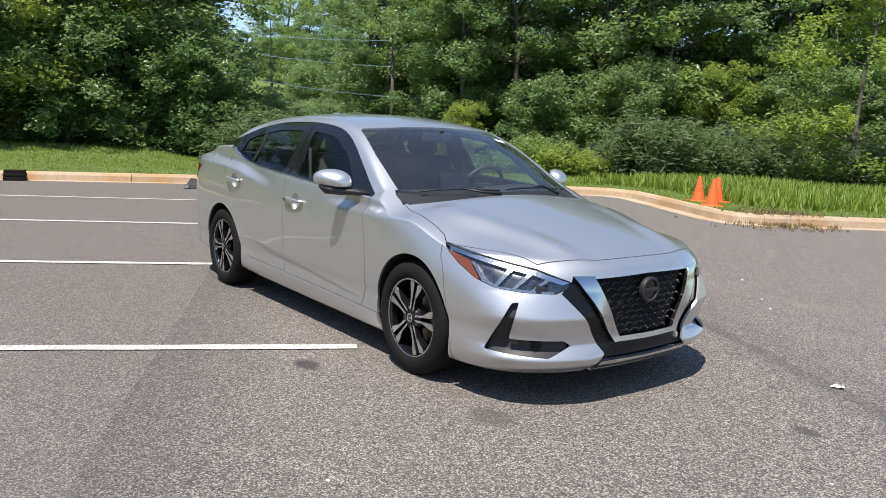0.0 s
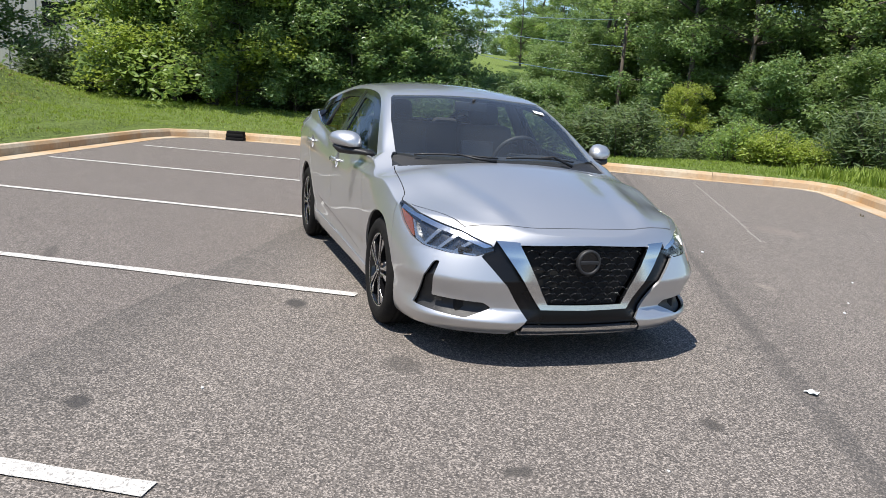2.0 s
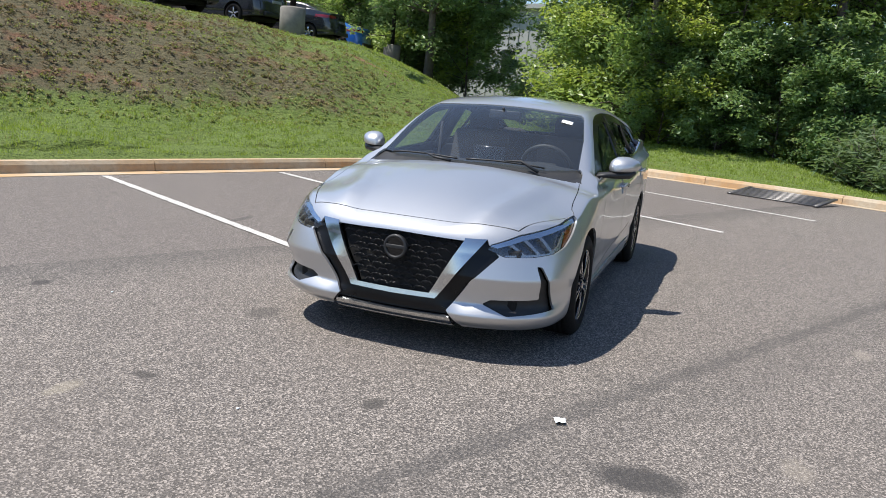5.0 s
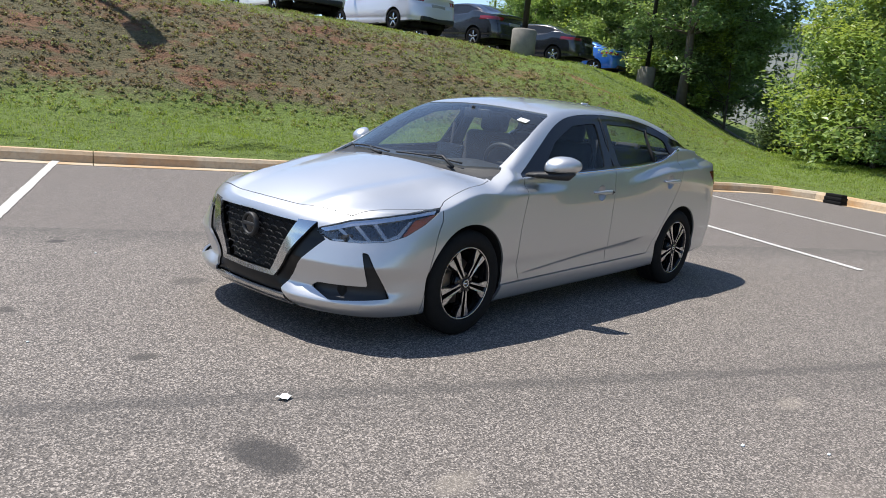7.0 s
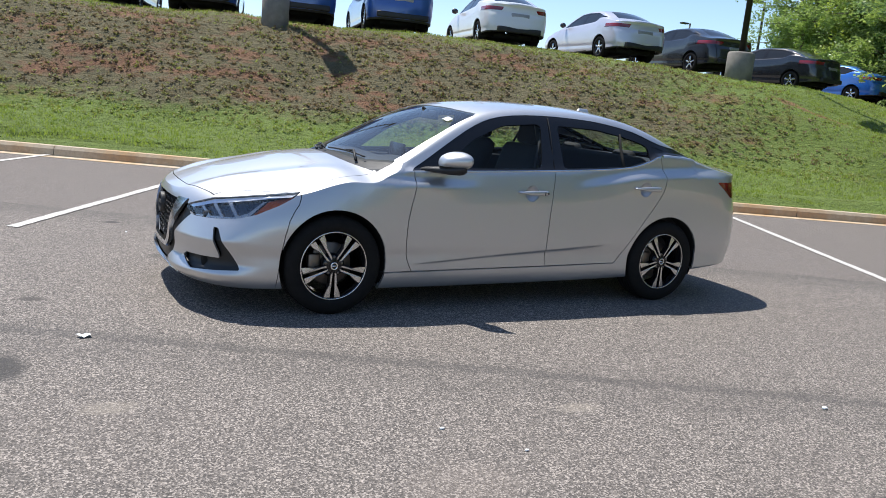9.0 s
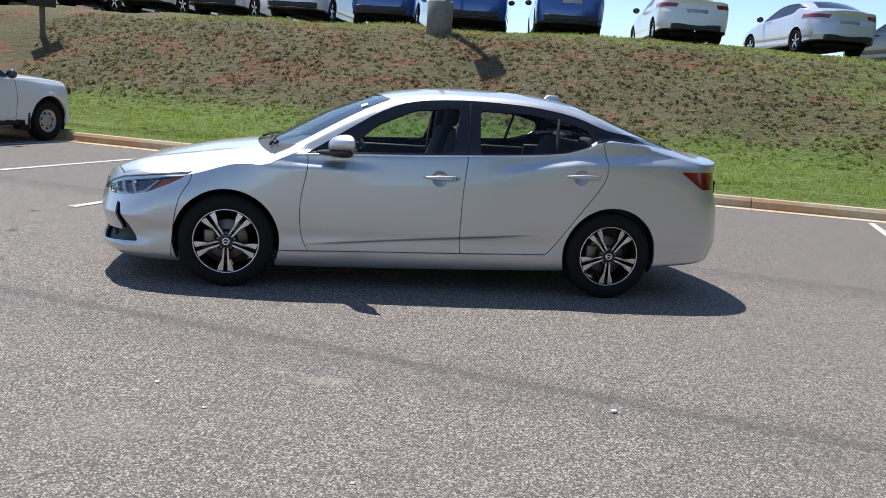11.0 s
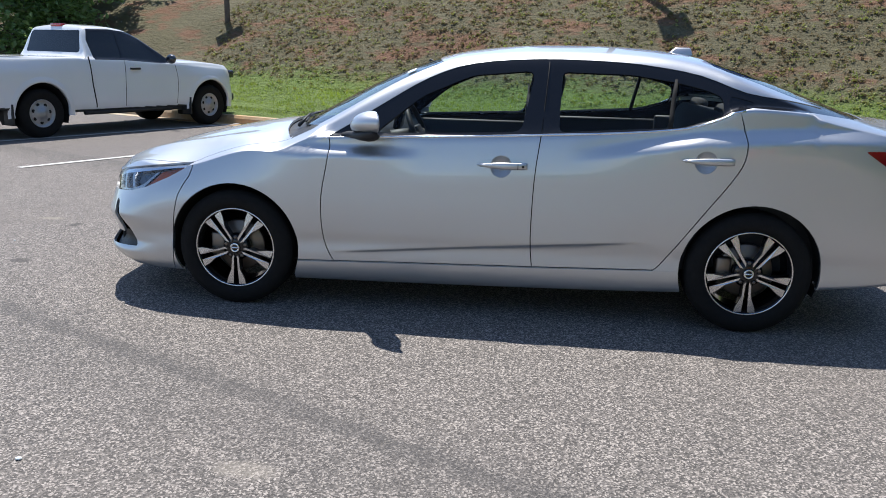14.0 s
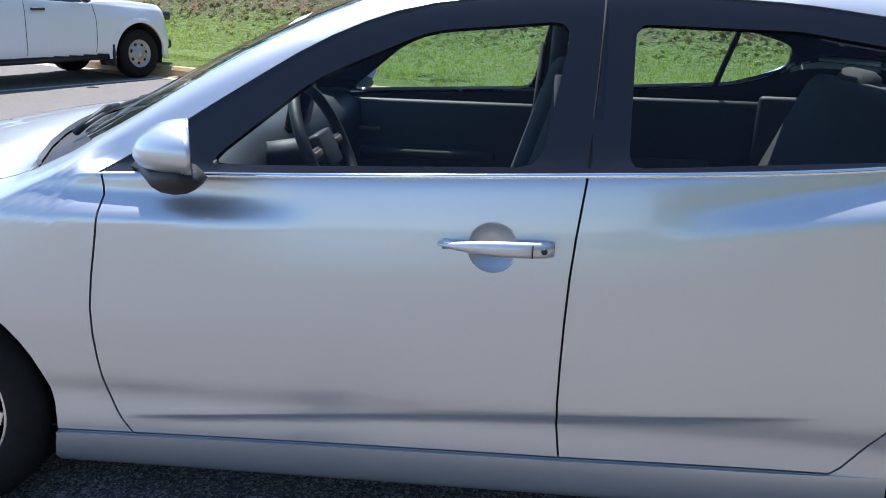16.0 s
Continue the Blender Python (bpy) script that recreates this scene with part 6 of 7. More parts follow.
for y in (0.37, -0.37):
    seat(0.0, y)
bench = new("rear_bench")
bench.parent = sedan
pad("seat_cushion", bmesh.new(), (0.52, 1.30, 0.18), pose(-0.80, 0, 0.55, 0, -6, 0), cloth, bench, round_=0.06)
pad("seat_back", bmesh.new(), (0.14, 1.30, 0.56), pose(-1.17, 0, 0.84, 0, -22, 0), cloth, bench, round_=0.06)
for y in (0.36, -0.36):
    pad("head_rest", bmesh.new(), (0.09, 0.24, 0.14), pose(-1.27, y, 1.075, 0, -14, 0), cloth, bench, round_=0.04)
pad("parcel_shelf", bmesh.new(), (0.55, 1.20, 0.03), pose(-1.52, 0, 1.06, 0, 0, 0), trim, sedan, "dark parcel shelf", 0.01)
bm = bmesh.new()
rows = []
for x, z in ((1.13, 0.90), (0.95, 0.955), (0.78, 0.965), (0.66, 0.945), (0.60, 0.90), (0.60, 0.78), (0.68, 0.70), (0.72, 0.45)):
    rows.append([bm.verts.new((x - 0.05 * (y / 0.74) ** 2, y, z + 0.03 * math.exp(-((y - 0.37) / 0.2) ** 2) * (z > 0.85))) for y in np.linspace(-0.76, 0.76, 25)])
for p, q in zip(rows, rows[1:]):
    for j in range(24):
        bm.faces.new((p[j], p[j + 1], q[j + 1], q[j]))
bmesh.ops.recalc_face_normals(bm, faces=bm.faces[:])
dash = part("dashboard", bm, trim, sedan, "dark grey dashboard")
pad("screen_panel", bmesh.new(), (0.03, 0.24, 0.15), pose(0.60, -0.02, 0.985, 0, -12, 0), gloss_black, dash, "black centre screen", 0.01)
pad("centre_console", bmesh.new(), (0.9, 0.2, 0.3), pose(0.2, 0, 0.47), trim, sedan, "dark centre console", 0.04)
bm = bmesh.new()
mm = pose(0.42, 0.37, 0.925, 0, -66, 0)
ring = [mm @ Vector((0.185 * math.cos(a), 0.185 * math.sin(a), 0)) for a in np.linspace(0, math.tau, 41)]
tube(bm, ring, 0.016, 8, cap=False)
steer = part("steering_wheel", bm, trim, sedan, "dark steering wheel")
bm = bmesh.new()
box(bm, -0.055, -0.075, -0.03, 0.05, 0.075, 0.012, mm)
box(bm, -0.018, -0.17, -0.012, 0.02, 0.17, 0.006, mm)
box(bm, -0.17, -0.025, -0.012, -0.04, 0.025, 0.006, mm)
part("steering_hub", bm, trim, steer, bevel=0.012)
bm = bmesh.new()
box(bm, -0.006, -0.15, 0.005, 0.012, -0.085, 0.012, mm)
box(bm, -0.006, 0.085, 0.005, 0.012, 0.15, 0.012, mm)
part("steering_switches", bm, steel, steer, bevel=0.004)
bm = bmesh.new()
tube(bm, [mm @ Vector((0, 0, -0.02)), mm @ Vector((0.06, 0, -0.25))], 0.045, 10)
part("steering_column", bm, trim, steer)
for sgn in (1, -1):
    for x0, x1, top0, top1 in ((0.80, -0.23, 0.925, 0.965), (-0.27, -1.10, 0.97, 1.03)):
        bm = bmesh.new()
        box(bm, x1, sgn * 0.775 - 0.02, 0.30, x0, sgn * 0.775 + 0.02, min(top0, top1))
        card = part("door_card", bm, trim, sedan, "dark inner door panel", bevel=0.015)
        bm = bmesh.new()
        box(bm, x1 + 0.2, sgn * 0.73 - 0.03, 0.68, x0 - 0.25, sgn * 0.73 + 0.03, 0.73)
        part("arm_rest", bm, trim, card, bevel=0.02)
        bm = bmesh.new()
        xc = x0 - 0.28 * (x0 - x1)
        tube(bm, [(xc + 0.05, sgn * 0.745, 0.80), (xc - 0.05, sgn * 0.745, 0.80)], 0.009, 6)
        part("inner_handle", bm, steel, card, "bright inner door handle")
    bm = bmesh.new()
    box(bm, -1.80, sgn * 0.715 - 0.02, 0.30, -1.06, sgn * 0.715 + 0.02, 1.0)
    part("quarter_trim", bm, trim, sedan, "dark trim beside the rear bench", bevel=0.015)
# headliner, inner pillars and the mirror on the windscreen
bm = bmesh.new()
rows = []
for x in np.linspace(0.26, -1.2, 12):
    rows.append([bm.verts.new((x, y, screen_z(x, y) - 0.035)) for y in np.linspace(-0.60, 0.60, 13)])
for p, q in zip(rows, rows[1:]):
    for j in range(12):
        bm.faces.new((p[j], p[j + 1], q[j + 1], q[j]))
k = Mat("headliner", (0.30, 0.30, 0.29), 0.95)
k.color(k.mix(k.noise(50, 3), (0.27, 0.27, 0.26), (0.33, 0.33, 0.32)))
part("headliner", bm, k.m, sedan, "grey cloth headliner")
for sgn in (1, -1):
    bm = bmesh.new()
    tube(bm, [(-0.27, sgn * 0.745, 0.95), (-0.27, sgn * 0.655, 1.15), (-0.27, sgn * 0.545, 1.34)], [0.05, 0.045, 0.04], 8)
    part("pillar_trim", bm, trim, sedan)
    bm = bmesh.new()
    tube(bm, [(-0.20, sgn * 0.70, 1.18), (-0.18, sgn * 0.70, 0.90), (-0.15, sgn * 0.68, 0.55)], 0.012, 5)
    part("seat_belt", bm, cloth, sedan, "black seat belt")
bm = bmesh.new()
box(bm, 0.335, -0.12, 1.255, 0.365, 0.12, 1.32)
tube(bm, [(0.35, 0, 1.31), (0.42, 0, 1.335)], 0.012, 6)
part("inner_mirror", bm, plastic, sedan, "black rear view mirror", bevel=0.01)

# ---------------------------------------------------------------- other vehicles
k = Mat("white_paint", (0.72, 0.73, 0.74), 0.3, Coat_Weight=1.0, Coat_Roughness=0.05)
k.color(k.mix(k.noise(2, 4), (0.70, 0.71, 0.72), (0.76, 0.77, 0.775)))
white_paint = k.m
k = Mat("pearl_paint", (0.6, 0.6, 0.66), 0.3, 0.3, Coat_Weight=1.0, Coat_Roughness=0.05)
k.color(k.mix(k.noise(2, 4), (0.58, 0.58, 0.65), (0.64, 0.64, 0.7)))
pearl_paint = k.m
k = Mat("black_paint", (0.012, 0.014, 0.018), 0.25, Coat_Weight=1.0, Coat_Roughness=0.04)
k.color(k.mix(k.noise(2, 4), (0.010, 0.012, 0.016), (0.02, 0.022, 0.026)))
black_paint = k.m
k = Mat("blue_paint", (0.015, 0.05, 0.19), 0.28, 0.3, Coat_Weight=1.0, Coat_Roughness=0.04)
k.color(k.mix(k.noise(2, 4), (0.02, 0.075, 0.29), (0.03, 0.10, 0.36)))
blue_paint = k.m
k = Mat("sky_blue_paint", (0.02, 0.14, 0.55), 0.28, 0.2, Coat_Weight=1.0, Coat_Roughness=0.04)
k.color(k.mix(k.noise(2, 4), (0.018, 0.13, 0.5), (0.03, 0.17, 0.6)))
sky_blue = k.m
k = Mat("tinted_glass", (0.012, 0.014, 0.016), 0.05)
k.rough(k.ramp(k.noise(3, 3), (0.3, 0.04), (0.7, 0.09)))
tinted = k.m
REAR_V = (Vector((0, 1, 0)), Vector((0, 0, 1)), Vector((1, 0, 0)))

SALOON = dict(SEDAN, ridge=0.0, crease=0.0)
SUV = dict(
    SALOON,
    top=eased(curve((2.32, 0.86), (2.2, 0.93), (1.9, 1.0), (1.3, 1.07), (1.1, 1.10), (0.9, 1.22), (0.4, 1.50), (0.1, 1.60), (-0.4, 1.66), (-1.2, 1.66), (-1.9, 1.60), (-2.2, 1.53), (-2.6, 1.40)), 0.08),
    belt=eased(curve((2.35, 0.80), (1.9, 0.92), (1.2, 1.03), (0.5, 1.05), (-1.0, 1.09), (-1.7, 1.13), (-2.4, 1.12)), 0.1),
    glass=eased(curve((1.2, 0.80), (0.0, 0.84), (-1.0, 0.84), (-2.4, 0.76)), 0.2),
    lean=0.42,
    nose=eased(curve((0.1, 2.2), (0.3, 2.3), (0.7, 2.31), (0.85, 2.28), (0.95, 2.2), (1.5, 1.9)), 0.03),
    tail=eased(curve((0.2, -2.2), (0.35, -2.34), (0.6, -2.35), (0.85, -2.33), (1.0, -2.31), (1.15, -2.25), (1.45, -2.06), (1.62, -1.92)), 0.03),
    foot=eased(curve((2.35, 0.26), (0.9, 0.24), (-1.0, 0.25), (-2.4, 0.33)), 0.1),
)
TRUCK = dict(
    SALOON,
    top=eased(curve((2.50, 0.96), (2.38, 1.05), (2.1, 1.115), (1.5, 1.18), (0.98, 1.215), (0.86, 1.245), (0.60, 1.40), (0.17, 1.625), (0.0, 1.67), (-0.3, 1.70), (-0.60, 1.695), (-0.72, 1.66), (-0.83, 1.27), (-0.87, 1.205), (-2.8, 1.215)), 0.025),
    crown=eased(curve((2.6, 0.03), (1.5, 0.045), (0.7, 0.08), (0.0, 0.06), (-0.7, 0.055), (-1.0, 0.01), (-2.8, 0.01)), 0.05),
    belt=eased(curve((2.65, 0.90), (2.2, 1.01), (1.5, 1.075), (0.9, 1.105), (0.6, 1.11), (-0.15, 1.155), (-0.7, 1.165), (-0.95, 1.175), (-2.8, 1.18)), 0.08),
    low=eased(curve((0.3, 0.80), (0.4, 0.87), (0.5, 0.895), (0.62, 0.90), (0.9, 0.905), (1.4, 0.905)), 0.03),
    glass=eased(curve((1.3, 0.80), (0.5, 0.82), (-0.9, 0.82), (-2.4, 0.86)), 0.1),
    lean=0.34,
    plan=curve((2.6, 1.0), (2.1, 1.01), (1.66, 1.03), (1.2, 1.005), (0.9, 0.985), (-0.8, 0.985), (-1.1, 1.0), (-1.66, 1.03), (-2.2, 1.01), (-2.6, 1.0)),
    nose=eased(curve((0.3, 2.30), (0.42, 2.44), (0.6, 2.46), (0.85, 2.45), (1.0, 2.41), (1.08, 2.32), (1.6, 2.1)), 0.03),
    tail=eased(curve((0.3, -2.66), (0.5, -2.72), (1.2, -2.72), (1.5, -2.72)), 0.03),
    foot=eased(curve((2.65, 0.44), (1.2, 0.36), (-0.9, 0.36), (-2.75, 0.48)), 0.1),
    ends=(1.95, -2.3), ridge=0.0, crease=0.0,
)


k = Mat("wheel_grey", (0.38, 0.38, 0.39), 0.42, 0.5)
k.color(k.mix(k.noise(20, 4), (0.3, 0.29, 0.28), (0.42, 0.42, 0.43)))
wheel_grey = k.m


def road_wheel(parent, at, radius, steel_rim=False):
    """A plain wheel that faces +y."""
    ob = new("wheel")
    ob.parent, ob.matrix_basis = parent, at
    k = radius / 0.32
    bm = bmesh.new()
    lathe(bm, [((0.176 if steel_rim else 0.205) * k, 0.0), (0.22 * k, 0.015), (0.27 * k, 0.022), (0.305 * k, 0.006), (0.32 * k, -0.03), (0.32 * k, -0.17), (0.30 * k, -0.20), (0.2 * k, -0.2)], "y", 40)
    bmesh.ops.recalc_face_normals(bm, faces=bm.faces[:])
    part("tyre", bm, rubber, ob)
    bm = bmesh.new()
    if steel_rim:
        lathe(bm, [(0.18 * k, -0.02), (0.182 * k, 0.004), (0.172 * k, 0.006), (0.162 * k, -0.03), (0.14 * k, -0.032), (0.10 * k, -0.012), (0.06 * k, -0.006), (0.05 * k, 0.012), (0.001, 0.014)], "y", 40)
    else:
        lathe(bm, [(0.206 * k, -0.02), (0.21 * k, 0.004), (0.2 * k, 0.006), (0.19 * k, -0.04), (0.06 * k, -0.05), (0.001, -0.05)], "y", 40)
    bmesh.ops.recalc_face_normals(bm, faces=bm.faces[:])
    rim = part("rim", bm, wheel_grey if steel_rim else gloss_black, ob, "bright steel rim" if steel_rim else "dark alloy rim")
    for i in range(7 if steel_rim else 5):
        a = math.tau * i / (7 if steel_rim else 5) + 0.3
        rot = Matrix.Rotation(-a, 4, "Y")
        bm = bmesh.new()
        if steel_rim:
            lathe(bm, [(0.001, 0.001), (0.021 * k, 0.0), (0.024 * k, -0.004)], "y", 10, rot @ Matrix.Translation((0.118 * k, -0.016, 0)))
            part("rim_hole", bm, liner, rim)
        else:
            box(bm, 0.03 * k, -0.04, -0.026 * k, 0.2 * k, 0.003, 0.026 * k, rot)
            part("spoke", bm, lamp_silver, rim, bevel=0.006)
    return ob


def vehicle(name, S, label, axles, radius, dlo, panes, screen, rear, lamps, paint_job, steel_rim=False, gap=0.045):
    """A parked vehicle with its windows, lamps and wheels."""
    ob = thing(name, label, "car")
    bm = body_shell(S)
    rise = radius + 0.01
    for cx in axles:
        score(bm, SIDE_V, [(cx + (radius + gap) * math.cos(a), rise + (radius + gap) * math.sin(a)) for a in np.linspace(-0.7, math.pi + 0.7, 24)], lambda c: c.y > 0.5 and c.z < 1.1)
    for poly in [dlo] + panes:
        score(bm, SIDE_V, poly, lambda c: c.y > 0.4 and c.z > 0.9, True)
    score(bm, PLAN_V, screen, lambda c: c.z > 0.95)
    score(bm, REAR_V, rear, lambda c: c.x < (0.2 if S is TRUCK else -0.9) and c.z > 0.85, True)
    score(bm, REAR_V, lamps, lambda c: c.x < (-2.45 if S is TRUCK else -1.6), True)
    sk = Skin(bm)
    bm.free()
    shut = [(screen[0][0], -0.01)] + screen[1:-1] + [(screen[-1][0], -0.01)]
    rear_c = [(a - (0.01 if a < 1e-6 else 0), b) for a, b in rear]

    def sort(c):
        x, y, z = c
        if y > 0.5 and z < 1.1 and any(math.hypot(x - cx, z - rise) < radius + gap or (abs(x - cx) < radius * 0.9 and z < rise - 0.1) for cx in axles):
            return ""
        if y > 0.4 and z > 0.9:
            for i, p in enumerate(panes):
                if within(p, x, z):
                    return "pane%d" % i
            if within(dlo, x, z):
                return "frame"
        if z > 0.95 and within(shut, x, y):
            return "screen"
        if x < (-2.5 if S is TRUCK else -1.6) and within(lamps, y, z):
            return "lamp"
        if x < (0.2 if S is TRUCK else -0.9) and z > 0.85 and within(rear_c, y, z) and (S is not TRUCK or -0.95 < x < -0.6):
            return "rear"
        if z < S["foot"](x) + (0.03):
            return "skirt"
        return "body"

    sk.tag = [sort(c) for _, c in sk.faces]
    sk.panel("body", "body", paint_job, ob, both=True)
    sk.panel("lower_trim", "skirt", plastic, ob, "black lower bumper trim", both=True)
    sk.panel("windscreen", "screen", tinted, ob, both=True, sink=0.004)
    sk.panel("rear_window", "rear", tinted, ob, "dark rear window", both=True, sink=0.004)
    for sgn in (1, -1):
        sk.panel("window_frame", "frame", gloss_black, ob, mirror=sgn, sink=0.003)
        for i in range(len(panes)):
            sk.panel("side_window", "pane%d" % i, tinted, ob, "dark side window", mirror=sgn, sink=0.008)
        sk.panel("tail_lamp", "lamp", tail_red, ob, "red tail lamp", mirror=sgn, sink=-0.004)
        for cx in axles:
            road_wheel(ob, pose(cx, sgn * 0.865, radius, 0, 0, 0 if sgn > 0 else 180), radius, steel_rim)
            bm = bmesh.new()
            rows = []
            for a in np.linspace(-0.4, math.pi + 0.4, 14):
                rows.append([bm.verts.new((cx + r * math.cos(a), sgn * y, rise + r * math.sin(a))) for r, y in ((radius + gap + 0.001, 0.86), (radius + gap + 0.005, 0.5), (0.1, 0.49))])
            for p, q in zip(rows, rows[1:]):
                for j in range(2):
                    bm.faces.new((p[j], p[j + 1], q[j + 1], q[j]))
            part("wheel_well", bm, liner, ob)
        bm = bmesh.new()
        vs = bmesh.ops.create_uvsphere(bm, u_segments=14, v_segments=9, radius=1.0)["verts"]
        for v in vs:
            v.co = Vector((dlo[0][0] - 0.2 + v.co.x * 0.07, sgn * (0.98 + v.co.y * 0.10), S["belt"](dlo[0][0] - 0.2) + 0.07 + v.co.z * 0.08))
        part("wing_mirror", bm, black_paint, ob, "black wing mirror")
    if S is not TRUCK:
        wide, low_z = (0.62, 0.30) if S is SALOON else (0.70, 0.36)
        bm = bmesh.new()
        box(bm, S["tail"](low_z + 0.07) - 0.012, -wide, low_z, S["tail"](low_z + 0.07) + 0.10, wide, low_z + 0.15)
        part("rear_valance", bm, plastic, ob, "black lower rear bumper", bevel=0.03)
        zp = 0.74 if S is SALOON else 0.86
        bm = bmesh.new()
        box(bm, S["tail"](zp) - 0.004, -0.26, zp - 0.07, S["tail"](zp) + 0.08, 0.26, zp + 0.07)
        part("plate_hollow", bm, wheel_grey, ob, "grey hollow for the plate", bevel=0.02)
    bm = bmesh.new()
    box(bm, axles[1] - 0.6, -0.5, S["foot"](0) + 0.02, axles[0] + 0.5, 0.5, S["foot"](0) + 0.12)
    part("underbody", bm, liner, ob)
    return ob


saloon = vehicle(
    "saloon_car", SALOON, "white saloon car parked at the top of the bank", (1.356, -1.356), 0.31,
    [(0.85, 0.94), (0.56, 1.115), (0.10, 1.327), (-0.24, 1.358), (-0.82, 1.338), (-1.28, 1.21), (-1.5, 1.16), (-1.25, 1.145), (-0.96, 1.042), (-0.27, 0.992)],
    [[(0.62, 0.965), (0.36, 1.16), (0.08, 1.29), (-0.2, 1.325), (-0.2, 0.995)], [(-0.30, 1.0), (-0.30, 1.325), (-0.8, 1.305), (-1.15, 1.21), (-1.0, 1.06)]],
    [(1.12, 0.0), (1.06, 0.5), (0.93, 0.70), (0.30, 0.585), (0.325, 0.0)],
    [(0.0, 1.385), (0.45, 1.36), (0.58, 1.13), (0.0, 1.14)],
    [(0.46, 0.945), (0.95, 0.965), (0.95, 0.86), (0.52, 0.85)], white_paint)
suv = vehicle(
    "suv", SUV, "white sport utility car parked at the top of the bank", (1.36, -1.34), 0.355,
    [(1.0, 1.075), (0.62, 1.30), (0.2, 1.50), (-0.4, 1.56), (-1.3, 1.55), (-1.95, 1.44), (-1.75, 1.16), (-1.0, 1.11), (0.4, 1.07)],
    [[(0.75, 1.11), (0.3, 1.40), (-0.2, 1.51), (-0.25, 1.10)], [(-0.33, 1.11), (-0.33, 1.52), (-1.15, 1.51), (-1.2, 1.13)], [(-1.3, 1.15), (-1.3, 1.49), (-1.75, 1.40), (-1.6, 1.18)]],
    [(1.1, 0.0), (1.0, 0.5), (0.88, 0.70), (0.32, 0.62), (0.36, 0.0)],
    [(0.0, 1.52), (0.52, 1.49), (0.62, 1.17), (0.0, 1.15)],
    [(0.48, 1.10), (0.95, 1.13), (0.95, 0.98), (0.52, 0.99)], white_paint)
truck = vehicle(
    "pickup_truck", TRUCK, "white extended-cab pickup truck parked at the kerb", (1.66, -1.66), 0.365,
    [(0.92, 1.115), (0.70, 1.29), (0.30, 1.54), (0.12, 1.60), (-0.25, 1.63), (-0.66, 1.62), (-0.72, 1.45), (-0.68, 1.155), (-0.15, 1.15), (0.6, 1.105)],
    [rounded([(0.72, 1.125), (0.28, 1.49), (0.10, 1.565), (-0.10, 1.58), (-0.11, 1.165)], 0.03), rounded([(-0.15, 1.17), (-0.15, 1.59), (-0.62, 1.585), (-0.68, 1.42), (-0.62, 1.175)], 0.05)],
    [(1.0, 0.0), (0.95, 0.5), (0.84, 0.70), (0.24, 0.62), (0.28, 0.0)],
    rounded([(-0.3, 1.60), (0.60, 1.60), (0.68, 1.26), (-0.3, 1.26)], 0.05),
    [(0.76, 1.12), (0.95, 1.12), (0.95, 0.80), (0.76, 0.80)], white_paint, True, 0.085)
truck["category"] = "truck"


def repaint(ob, old, fresh):
    """Gives the copy its own paint, without touching the mesh it shares."""
    for o in ob.children_recursive:
        if o.type == "MESH" and o.data.materials[0] == old:
            o.material_slots[0].link = "OBJECT"
            o.material_slots[0].material = fresh


HEADING = math.degrees(math.atan2(-0.98, -0.2))
ROW = "cars parked along the top of the bank"
COLOURS = {"white": white_paint, "pearl": pearl_paint, "black": black_paint, "blue": blue_paint, "bright blue": sky_blue}
first = {saloon: True, suv: True}
for x, y, master, colour, turn in ((-8.5, -13.05, saloon, "white", 0), (8.3, -19.9, suv, "white", -8), (13.2, -21.8, saloon, "black", -10), (10.6, -20.75, saloon, "white", -10), (6.1, -18.95, suv, "white", -8), (3.9, -18.05, suv, "white", -8), (1.6, -17.1, suv, "white", -6), (-0.8, -16.15, suv, "blue", -4), (-3.2, -15.2, suv, "blue", -2), (-5.6, -14.2, suv, "blue", 0), (-12.3, -12.45, saloon, "pearl", 6), (-15.7, -12.25, saloon, "black", 8), (-20.5, -12.5, saloon, "black", 20), (-25.8, -14.0, saloon, "bright blue", 20), (-28.8, -15.6, saloon, "bright blue", 20)):
    a = radians(HEADING + turn)
    cx, cy = x + 2.25 * math.cos(a), y + 2.25 * math.sin(a)
    z = float(max(bank(np.float64(cx), np.float64(cy)), bank(np.float64(x), np.float64(y)))) - 0.01
    m = pose(cx, cy, z, 0, 0, math.degrees(a))
    if first.pop(master, False):
        ob = master
        ob.matrix_basis = m
    else:
        ob = copy_thing(master, m)
        ob["label"] = f"{colour} {'saloon car' if master is saloon else 'sport utility car'} parked at the top of the bank"
        if colour != "white":
            repaint(ob, white_paint, COLOURS[colour])
    ob["group"] = ROW
# pads of asphalt under the row of cars
bm = bmesh.new()
line = [Vector((22.0, -26.0)), Vector((-34.0, -3.36))]
rows = []
for i in range(59):
    p = line[0].lerp(line[1], i / 58)
    ring = []
    for d in (0.0, 0.6, 2.2, 4.2, 6.4) if p.x > -14 else (3.4, 4.0, 5.2, 6.6, 8.4):
        q = p + Vector((-0.375, -0.927)) * d
        ring.append(bm.verts.new((q.x, q.y, float(bank(np.float64(q.x), np.float64(q.y))) + (-0.06 if d in (0.0, 3.4) else 0.012))))
    rows.append(ring)
for p, q in zip(rows, rows[1:]):
    for j in range(4):
        bm.faces.new((p[j], q[j], q[j + 1], p[j + 1]))
bmesh.ops.recalc_face_normals(bm, faces=bm.faces[:])
tagged(part("upper_lot", bm, asphalt_fine), "asphalt of the upper car park", "asphalt", kind="structure")

